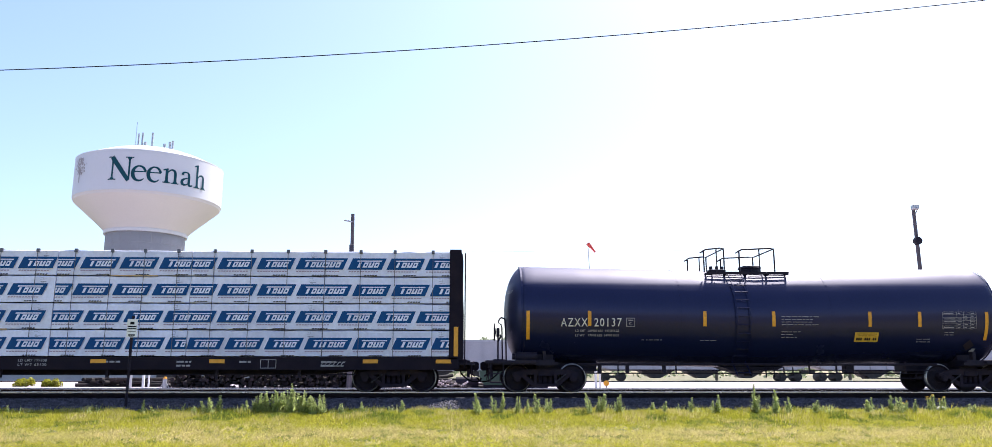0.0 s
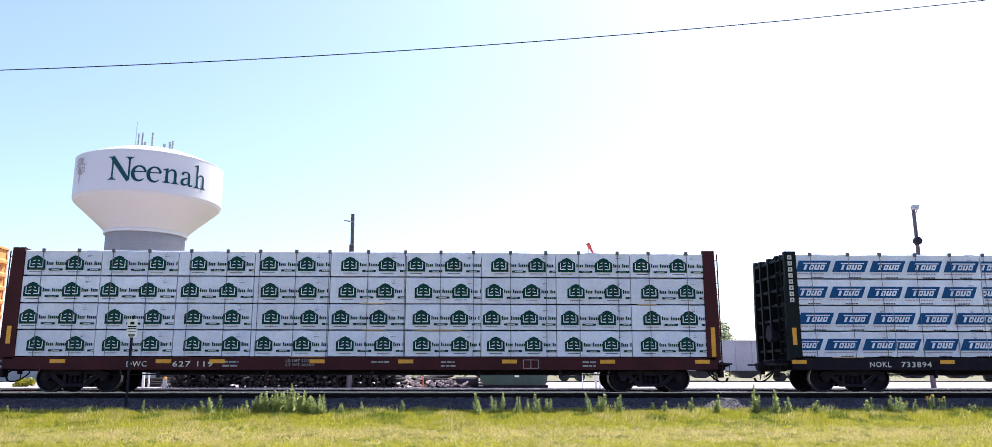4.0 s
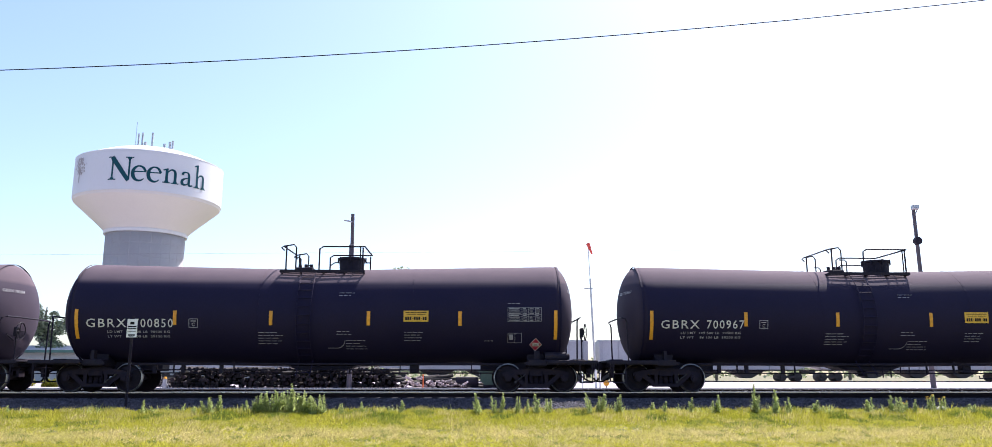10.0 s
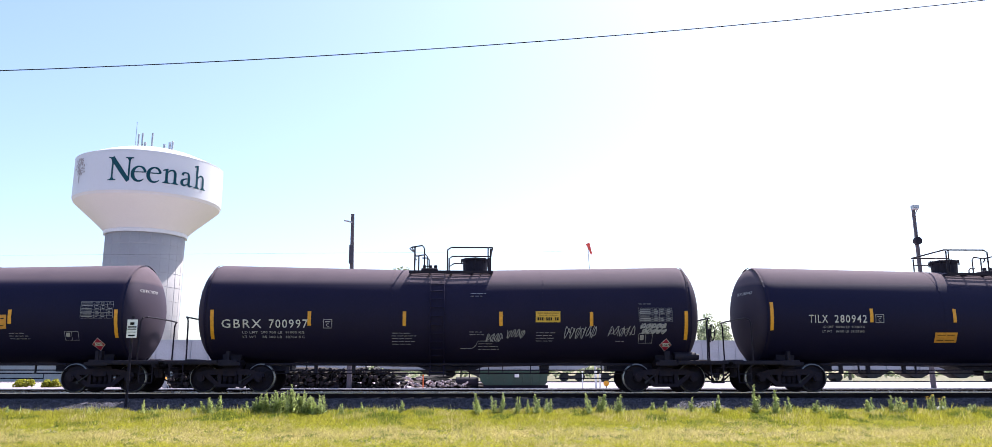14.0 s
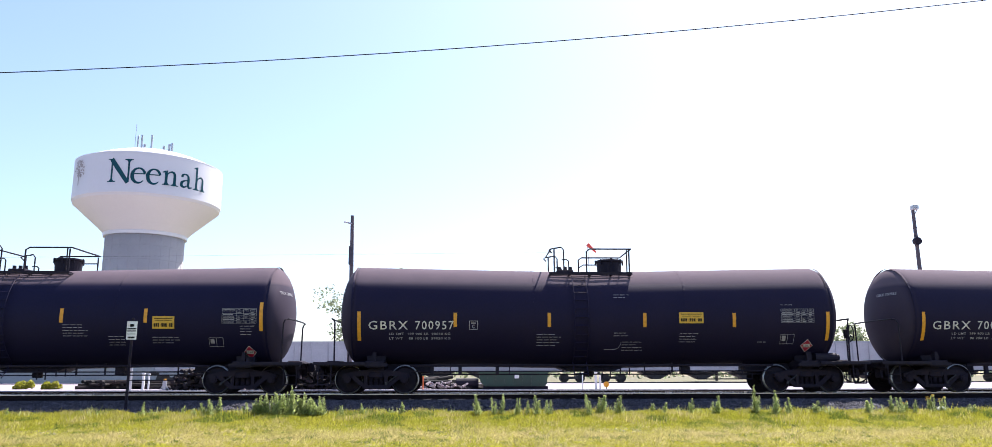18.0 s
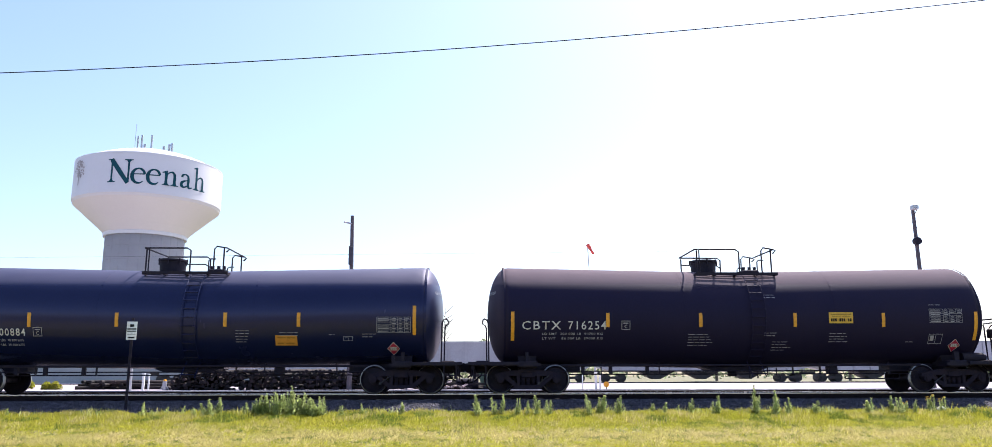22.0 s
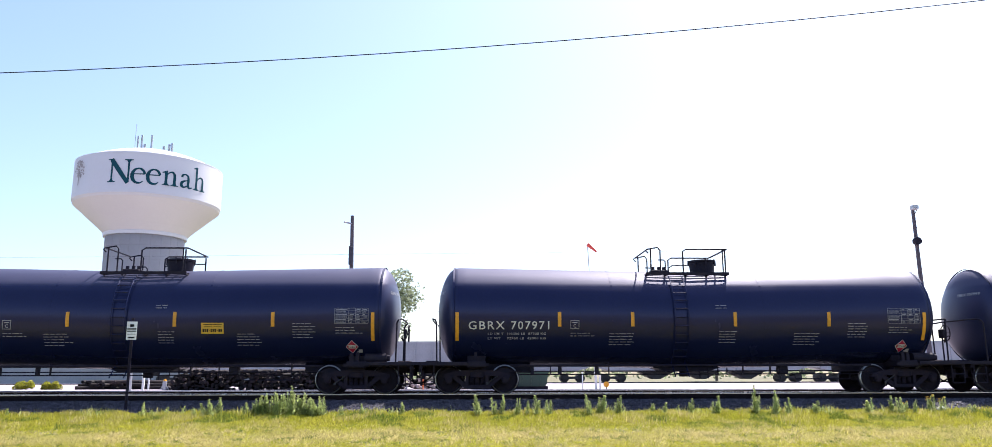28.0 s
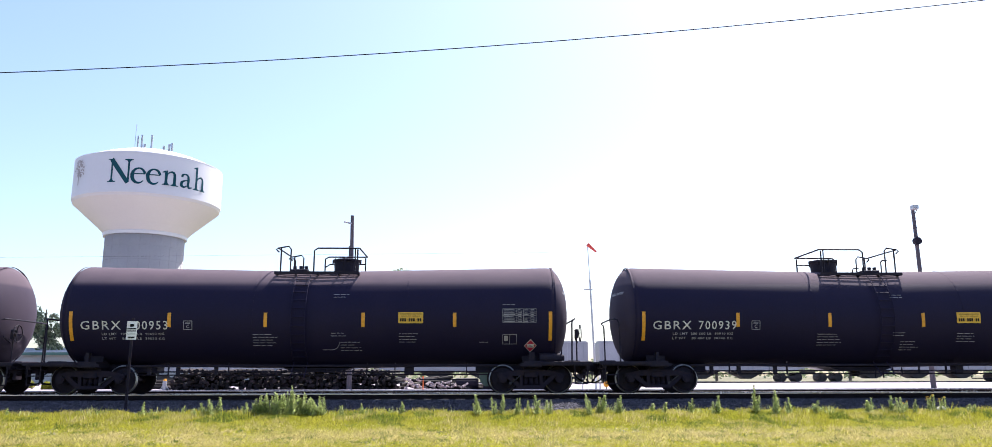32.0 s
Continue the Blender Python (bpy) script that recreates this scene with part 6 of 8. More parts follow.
    for k, (cx, cz, w, h) in enumerate(((6.75, 1.35, 0.42, 0.34), (7.35, 1.62, 0.50, 0.36), (7.95, 1.18, 0.5, 0.36), (8.72, 1.45, 0.42, 0.50), (8.35, 1.70, 0.3, 0.22), (7.1, 1.05, 0.4, 0.22), (8.95, 1.12, 0.26, 0.3))):
        bm = bmesh.new()
        paint_shape(bm, wavy(cx, cz, w, h, rnd, 14, 0.22), -1.575 - 0.0008 * k)
        part("graffiti_patch", bm, M["spray_green"], car, "faded green graffiti")
    bm = bmesh.new()
    n = 0
    for x0, z0, count, w, h, thick in ((-9.20, 3.38, 4, 0.15, 0.12, 0.012), (-9.24, 2.98, 7, 0.15, 0.20, 0.014), (-9.10, 2.68, 4, 0.18, 0.24, 0.030), (-9.18, 2.42, 5, 0.17, 0.20, 0.030)):
        for k in range(count):
            x = x0 + w * 1.08 * k
            zz = z0 + 0.02 * k
            a = rnd.uniform(0, 6.28)
            swash(bm, [(x + w * (0.5 + 0.55 * math.cos(a + 1.9 * i) * (1 - 0.1 * i)), zz + h * (0.5 + 0.6 * math.sin(a + 2.3 * i))) for i in range(5)], thick, -1.6100 - 0.0004 * n, 0, 0.6)
            n += 1
    for z, x in ((0.95, 6.2), (0.98, -9.0)):
        swash(bm, [(x + 0.08 * i, z + 0.05 * math.sin(2.2 * i)) for i in range(7)], 0.02, -1.6345)
    part("graffiti_tag", bm, M["spray_black"], car, "thin black scribbled tags")
    bm = bmesh.new()
    patch(bm, -6.55, -6.20, 1.14, 1.50, 1)
    part("stencil_patch", on_side(bm, 0, 0, lambda z: -1.644), M["spray_silver"], car, "pale patch with weights")
    bm = bmesh.new()
    patch(bm, -7.42, -6.85, 1.14, 1.50, 1)
    w = part("stencil_patch", on_side(bm, 0, 0, lambda z: -1.644), M["spray_silver"], car, "pale patch with weights")
    for s, x0, x1, z in (("LD LMT", -7.35, -6.90, 1.38), ("LT WT", -7.32, -6.92, 1.22), ("206500", -6.52, -6.22, 1.38), ("77500", -6.50, -6.23, 1.22)):
        stencil("weight_stencil", s, x0, x1, z, 0.08, lambda z: -1.650, M["black_print"], w)
    for a, b, z0, z1, m in ((-9.0, -8.75, 1.15, 1.6, "box_yellow"), (-8.2, -7.62, 0.92, 1.08, "yellow_decal"), (-7.25, -6.8, 0.88, 1.2, "box_yellow"), (-3.95, -3.4, 1.34, 1.70, "box_yellow"), (8.22, 8.62, 0.90, 1.08, "yellow_decal"), (7.22, 7.80, 1.12, 1.58, "black_print")):
        bm = bmesh.new()
        patch(bm, a, b, z0, z1, 1)
        q = part("panel", on_side(bm, 0, 0, lambda z: -1.646), M[m], car)
        if m != "box_yellow":
            bm = bmesh.new()
            for x0, x1, c, d in ((a + 0.03, b - 0.03, z0 + 0.03, z0 + 0.045), (a + 0.03, b - 0.03, z1 - 0.045, z1 - 0.03), (a + 0.03, a + 0.045, z0 + 0.03, z1 - 0.03), (b - 0.045, b - 0.03, z0 + 0.03, z1 - 0.03), ((a + b) / 2 - 0.008, (a + b) / 2 + 0.008, z0 + 0.03, z1 - 0.03)):
                patch(bm, x0, x1, c, d, 1)
            part("panel_border", on_side(bm, 0, 0, lambda z: -1.651), M["white_paint"] if m == "black_print" else M["black_print"], q)
    bm = bmesh.new()
    for k in range(8):
        fine_print(bm, 7.95, 8.12, 2.25 - 0.10 * k, 1, 0.1, 0.05, rnd)
        fine_print(bm, 8.20, 8.50, 2.25 - 0.10 * k, 1, 0.1, 0.05, rnd)
    fine_print(bm, 6.0, 6.6, 1.05, 1, 0.1, 0.05, rnd)
    tagged(part("fine_print", on_side(bm, 0, 0, y), M["box_brown"], car), kind="stuff")
    add_running_gear(car, 9.75, 7.02)
    TRAIN.append((car, BOX_X))


build_boxcar()


def tank_tags(car, spots, seed):
    """Thin pale spray tags on a tank's side: rows of looped strokes."""
    rnd = random.Random(seed)
    for x0, x1, z0, z1, n, thick in spots:
        bm = bmesh.new()
        w = (x1 - x0) / n
        for k in range(n):
            for turn in range(2 if thick > 0.03 else 1):
                a = 6.28 * rnd.random()
                line = [(x0 + w * (k + 0.5 + 0.55 * math.cos(a + 1.9 * i)), z0 + (z1 - z0) * (0.5 + 0.6 * math.sin(a + 2.3 * i))) for i in range(5)]
                swash(bm, line, thick, 0, 0, 0.5)
        for v in bm.verts:
            v.co = (v.co.x, tank_y(v.co.z - tank_rise(v.co.x), 0.02 + 0.004 * rnd.random()), v.co.z)
        part("graffiti_tag", bm, M["grey_stencil"], car, "pale sprayed tag on the tank side")


tank_tags(TRAIN[5][0], ((1.14, 1.68, 1.60, 1.84, 4, 0.022), (1.81, 2.38, 1.72, 1.96, 4, 0.022), (3.65, 4.69, 1.72, 2.06, 6, 0.024), (5.06, 5.93, 1.78, 2.06, 5, 0.020), (6.10, 6.93, 2.02, 2.16, 5, 0.034), (6.15, 6.93, 1.86, 1.99, 5, 0.034)), 5)


# ---- covered hoppers ----
def hop_y(z, out=0.012):
    """The side bows out a little at mid height."""
    t = (z - 1.30) / 2.9
    return -(1.46 + 0.13 * math.sin(math.pi * min(1, max(0, t)))) - out


HOPPERS = [(-100.86, "4101"), (-115.22, "4243")]


def hopper_car(x):
    rnd = random.Random(12)
    car = thing("covered_hopper", "glossy blue-grey covered hopper car with black lettering", "hopper car", (x, TRACK, RAIL), "cars of the train")
    for u in (-1, 1):
        bm = bmesh.new()
        nz = 14
        def edge(z):
            if z > 2.84:
                return 6.42
            if z > 2.20:
                return 5.15 + (z - 2.20) / 0.64 * 1.0
            return 5.14
        rows = []
        for k in range(nz + 1):
            z = 1.30 + 2.88 * k / nz
            e = edge(z)
            rows.append([bm.verts.new((e * t, -u * hop_y(z, 0), z)) for t in (-1, -0.5, 0, 0.5, 1)])
        for a, b in zip(rows, rows[1:]):
            for i in range(4):
                bm.faces.new((a[i], a[i + 1], b[i + 1], b[i]))
        bmesh.ops.recalc_face_normals(bm, faces=bm.faces[:])
        part("side_sheet", bm, M["hopper_grey"], car, smooth=True)
        bm = bmesh.new()
        box(bm, -6.48, 6.48, u * 1.48, u * 1.60, 4.00, 4.10, bev=0.01)
        part("top_chord", bm, M["hopper_grey"], car)
        bm = bmesh.new()
        box(bm, -6.55, 6.55, u * 1.50, u * 1.62, 1.06, 1.36, bev=0.015)
        part("side_sill", bm, M["hopper_sill"], car, "pale blue side sill")
    bm = bmesh.new()
    pts = [(-1.56, 4.14), (1.56, 4.14), (1.54, 4.20), (1.20, 4.50), (-1.20, 4.50), (-1.54, 4.20)]
    a = [bm.verts.new((-6.46, y, z)) for y, z in pts]
    b = [bm.verts.new((6.46, y, z)) for y, z in pts]
    bm.faces.new(a)
    bm.faces.new(b[::-1])
    for i in range(6):
        bm.faces.new((a[(i + 1) % 6], a[i], b[i], b[(i + 1) % 6]))
    bmesh.ops.recalc_face_normals(bm, faces=bm.faces[:])
    part("roof", bm, M["hopper_grey"], car)
    for u in (-1, 1):
        bm = bmesh.new()
        for k in range(5):
            t = k / 4
            y, z = u * (1.53 - 0.28 * t), 4.235 + 0.25 * t
            box(bm, -6.3, 6.3, y - 0.012, y + 0.012, z - 0.012, z + 0.012)
        for k in range(105):
            xx = -6.3 + 0.12 * k
            bm.faces.new([bm.verts.new(q) for q in ((xx, u * 1.545, 4.23), (xx + 0.07, u * 1.545, 4.23), (xx + 0.07, u * 1.265, 4.485), (xx, u * 1.265, 4.485))])
        tagged(part("running_board", bm, M["roof_grating"], car, "bright grating running board"), kind="stuff")
    bm = bmesh.new()
    box(bm, -6.62, 6.62, -1.22, 1.22, 4.50, 4.56, bev=0.01)
    part("hatch_cover", bm, M["hopper_grey"], car)
    for k in range(9):
        bm = bmesh.new()
        xx = -5.75 + 1.43 * k
        prism(bm, [(xx - 0.15, 4.55), (xx + 0.11, 4.55), (xx + 0.06, 4.46), (xx - 0.02, 4.42), (xx - 0.08, 4.46)], -1.40, -1.15)
        part("hatch_bracket", bm, M["roof_grating"], car)
    for s in (-1, 1):
        bm = bmesh.new()
        v = [bm.verts.new(c) for c in ((s * 6.30, -1.46, 2.86), (s * 6.30, 1.46, 2.86), (s * 4.1, 1.46, 1.20), (s * 4.1, -1.46, 1.20))]
        bm.faces.new(v)
        bmesh.ops.solidify(bm, geom=bm.faces[:], thickness=0.04)
        part("slope_sheet", bm, M["hopper_lower"], car)
        bm = bmesh.new()
        box(bm, s * 6.34, s * 6.42, -1.50, 1.50, 2.84, 4.18)
        part("end_sheet", bm, M["hopper_grey"], car)
        bm = bmesh.new()
        prism(bm, [(s * 6.4, 4.46), (s * 6.66, 4.44), (s * 6.80, 4.51), (s * 6.80, 4.55), (s * 6.4, 4.55)], -1.25, 1.25)
        part("end_roof_step", bm, M["black_steel"], car)
        bm = bmesh.new()
        box(bm, s * 5.0, s * 7.0, -1.5, 1.5, 1.06, 1.14, bev=0.01)
        box(bm, s * 4.2, s * 7.1, -0.3, 0.3, 0.7, 1.1)
        part("end_platform", bm, M["hopper_sill"], car)
        for u in (-1, 1):
            for xx in (5.70, 6.42):
                bm = bmesh.new()
                box(bm, s * (xx - 0.04), s * (xx + 0.04), u * 1.44, u * 1.54, 1.10, 2.90 if xx < 6 else 4.2)
                part("end_post", bm, M["hopper_grey"], car)
            bm = bmesh.new()
            for yy in (1.50, 1.08):
                rod(bm, (s * 6.58, u * yy, 0.95), (s * 6.58, u * yy, 4.44), 0.024, 6)
            for k in range(10):
                rod(bm, (s * 6.58, u * 1.50, 1.2 + 0.35 * k), (s * 6.58, u * 1.08, 1.2 + 0.35 * k), 0.016, 6)
            for k in range(9):
                rod(bm, (s * 6.42, u * 1.50, 1.2 + 0.37 * k), (s * 6.58, u * 1.50, 1.2 + 0.37 * k), 0.014, 5)
            part("ladder", bm, M["hopper_grey"], car, "pale steel ladder")
            bm = bmesh.new()
            for xx in (5.95, 6.30):
                rod(bm, (s * xx, u * 1.55, 0.45), (s * xx, u * 1.55, 1.10), 0.02, 6)
            for z in (0.48, 0.80):
                rod(bm, (s * 5.95, u * 1.55, z), (s * 6.30, u * 1.55, z), 0.018, 6)
            part("step_iron", bm, M["hopper_grey"], car)
        bm = bmesh.new()
        for k in range(4):
            xx = s * (5.25 + 0.26 * k)
            rod(bm, (xx, -1.35, 1.12), (xx, -1.35, 2.2 + 0.17 * k), 0.016, 6)
        rod(bm, (s * 5.25, -0.6, 1.25), (s * 5.9, -0.6, 1.25), 0.12, 10)
        part("brake_gear", bm, M["black_steel"], car)
    bm = bmesh.new()
    rod(bm, (6.98, -0.5, 2.1), (7.04, -0.5, 2.1), 0.28, 20)
    box(bm, 6.85, 6.98, -0.62, -0.38, 1.8, 2.2)
    part("hand_brake", bm, M["black_steel"], car)
    for k, (a, b) in enumerate(((-3.95, -1.32), (-1.32, 1.32), (1.32, 3.95))):
        bm = bmesh.new()
        c = (a + b) / 2
        top = [bm.verts.new(p) for p in ((a, -1.40, 1.08), (b, -1.40, 1.08), (b, 1.40, 1.08), (a, 1.40, 1.08))]
        bot = [bm.verts.new(p) for p in ((c - 0.72, -1.02, 0.40), (c + 0.72, -1.02, 0.40), (c + 0.72, 1.02, 0.40), (c - 0.72, 1.02, 0.40))]
        for i in range(4):
            bm.faces.new((top[i], bot[i], bot[(i + 1) % 4], top[(i + 1) % 4]))
        bm.faces.new(bot)
        bm.faces.new(top[::-1])
        bmesh.ops.recalc_face_normals(bm, faces=bm.faces[:])
        h = part("discharge_chute", bm, M["hopper_lower"], car, "grimy discharge chute")
        bm = bmesh.new()
        box(bm, c - 0.85, c + 0.85, -1.08, 1.08, 0.32, 0.41, bev=0.01)
        rod(bm, (c - 0.95, -0.8, 0.38), (c + 0.95, -0.8, 0.38), 0.03, 6)
        part("outlet_gate", bm, M["truck_iron"], h)
    for xx, w in ((-5.35, 0.46), (-2.75, 0.22), (-0.1, 0.20), (2.5, 0.22), (5.3, 0.46)):
        bm = bmesh.new()
        patch(bm, xx - w, xx + w, 1.16, 1.30, 1)
        part("reflective_strip", on_side(bm, 0, 0, lambda z: -1.628), M["yellow_tape"], car, "yellow reflective strip")
    for xx in (-5.2, 5.2):
        bm = bmesh.new()
        box(bm, xx - 0.18, xx + 0.18, -1.60, -1.56, 0.90, 1.05)
        part("sill_plate", bm, M["galvanised"], car)
    y = hop_y
    bm = bmesh.new()
    for x0, x1, z, n in ((-1.9, -1.25, 1.98, 4), (1.0, 1.65, 1.86, 3), (3.7, 4.3, 2.12, 3), (3.1, 3.4, 1.6, 1)):
        fine_print(bm, x0, x1, z, n, 0.10, 0.05, rnd)
    tagged(part("fine_print", on_side(bm, 0, 0, y), M["black_print"], car), kind="stuff")
    for xx in (-4.92, 4.85):
        bm = bmesh.new()
        paint_shape(bm, [(xx + 0.10 * math.cos(t), 1.86 + 0.10 * math.sin(t)) for t in (2 * math.pi * k / 16 for k in range(16))][::-1], hop_y(1.86) - 0.004)
        stroke(bm, [(xx - 0.06, 1.86), (xx + 0.06, 1.86)], 0.05, hop_y(1.86) - 0.008, 1)
        part("round_emblem", bm, [M["white_paint"], M["black_print"]], car)
    stencil("reporting_mark", "POTX", -4.63, -3.80, 2.35, 0.21, y, M["black_print"], car, "black stencilled letters")
    for s, z in (("LD LMT 229500", 1.82), ("LT WT    56500", 1.67)):
        stencil("weight_stencil", s, -4.65, -3.80, z, 0.075, y, M["black_print"], car)
    bm = bmesh.new()
    for p, q, r, t in ((-0.13, 0.13, -0.13, -0.115), (-0.13, 0.13, 0.115, 0.13), (-0.13, -0.115, -0.13, 0.13), (0.115, 0.13, -0.13, 0.13), (-0.08, 0.08, 0.04, 0.07)):
        patch(bm, p, q, r, t, 1)
    part("plate_box", on_side(bm, -3.05, 2.40, y), M["black_print"], car)
    stencil("plate_letter", "C", -3.09, -3.01, 2.30, 0.10, y, M["black_print"], car)
    add_running_gear(car, 7.0, 5.17)
    return car


def build_hoppers():
    first = hopper_car(HOPPERS[0][0])
    second = copy_thing(first, pose(HOPPERS[1][0], TRACK, RAIL))
    for car, (x, num) in zip((first, second), HOPPERS):
        stencil("car_number", num, -4.60, -3.92, 1.94, 0.22, hop_y, M["black_print"], car, "black stencilled numerals")
        TRAIN.append((car, x))


build_hoppers()


# ---- water tower ----
def brush(bm, pts, widths, lift, n=14):
    """A pen stroke through the points, smooth, whose width runs through the widths."""
    ps = []
    for i in range(len(pts) - 1):
        p0, p1, p2, p3 = (Vector(pts[max(0, min(len(pts) - 1, i + d))]) for d in (-1, 0, 1, 2))
        m = max(2, n // (len(pts) - 1))
        for k in range(m + (i == len(pts) - 2)):
            t = k / m
            ps.append(0.5 * (2 * p1 + (p2 - p0) * t + (2 * p0 - 5 * p1 + 4 * p2 - p3) * t * t + (3 * p1 - p0 - 3 * p2 + p3) * t ** 3))
    rows = []
    for k, p in enumerate(ps):
        d = (ps[min(k + 1, len(ps) - 1)] - ps[max(k - 1, 0)]).normalized()
        w = float(np.interp(k / (len(ps) - 1), np.linspace(0, 1, len(widths)), widths)) / 2
        rows.append([bm.verts.new((p.x - d.y * w * u, p.y + d.x * w * u, lift)) for u in (-1, 1)])
    for a, b in zip(rows, rows[1:]):
        bm.faces.new((a[0], b[0], b[1], a[1]))


def serif_letter(ch, width, cap):
    """Flat strokes of one letter, in a box of the width from x = 0, standing on y = 0."""
    bm = bmesh.new()
    x = 0.63
    lift = iter(0.004 * k for k in range(12))

    def foot(c, y, half, up=1):
        brush(bm, [(c - half, y + up * 0.022), (c, y + up * 0.022), (c + half, y + up * 0.022)], (0.044, 0.044, 0.044), next(lift), 6)
        brush(bm, [(c, y + up * 0.03), (c, y + up * 0.12)], (0.30 if half > 0.2 else 0.24, 0.10), next(lift), 4)
    if ch == "N":
        box_w = 1.18
        brush(bm, [(0.20, 0.02), (0.20, 0.5), (0.20, 0.97)], (0.085, 0.085, 0.085), next(lift))
        brush(bm, [(0.98, 0.0), (0.98, 0.5), (0.98, 0.98)], (0.085, 0.085, 0.085), next(lift))
        brush(bm, [(0.16, 0.99), (0.57, 0.48), (0.97, -0.02)], (0.20, 0.20, 0.17), next(lift))
        foot(0.20, 0.0, 0.19)
        foot(0.98, 1.0, 0.19, -1)
        brush(bm, [(0.0, 0.978), (0.24, 0.978)], (0.044, 0.05), next(lift), 4)
    elif ch == "e":
        box_w = 0.60
        ring = [(0.30 + 0.27 * math.cos(t), 0.31 + 0.315 * math.sin(t)) for t in np.linspace(0.28, 2 * math.pi - 0.72, 13)]
        brush(bm, ring, (0.11, 0.10, 0.06, 0.10, 0.155, 0.155, 0.11, 0.075, 0.03), next(lift), 36)
        brush(bm, [(0.06, 0.375), (0.30, 0.385), (0.57, 0.395)], (0.045, 0.045, 0.05), next(lift))
    elif ch in "nh":
        box_w = 0.72
        top = x if ch == "n" else 1.03
        brush(bm, [(0.17, 0.02), (0.17, top * 0.5), (0.17, top - 0.01)], (0.125, 0.12, 0.12), next(lift))
        brush(bm, [(0.0, top - 0.085), (0.10, top - 0.05), (0.225, top + 0.01)], (0.035, 0.07, 0.03), next(lift), 6)
        brush(bm, [(0.20, 0.44), (0.29, 0.555), (0.41, 0.60), (0.51, 0.55), (0.545, 0.42), (0.545, 0.22), (0.545, 0.02)], (0.04, 0.06, 0.09, 0.12, 0.125, 0.125), next(lift), 24)
        foot(0.17, 0.0, 0.165)
        foot(0.545, 0.0, 0.165)
    else:
        box_w = 0.62
        brush(bm, [(0.09, 0.47), (0.12, 0.565), (0.24, 0.605), (0.36, 0.565), (0.40, 0.43), (0.40, 0.25), (0.40, 0.10), (0.46, 0.035), (0.60, 0.075)], (0.12, 0.09, 0.055, 0.09, 0.12, 0.12, 0.12, 0.09, 0.03), next(lift), 32)
        brush(bm, [(0.39, 0.36), (0.22, 0.32), (0.085, 0.23), (0.075, 0.11), (0.165, 0.04), (0.29, 0.075), (0.40, 0.16)], (0.035, 0.06, 0.12, 0.14, 0.09, 0.05, 0.035), next(lift), 28)
    for v in bm.verts:
        v.co.x, v.co.y = v.co.x * width / box_w, v.co.y * cap
    bmesh.ops.recalc_face_normals(bm, faces=bm.faces[:])
    for f in bm.faces:
        if f.normal.z < 0:
            f.normal_flip()
    return bm


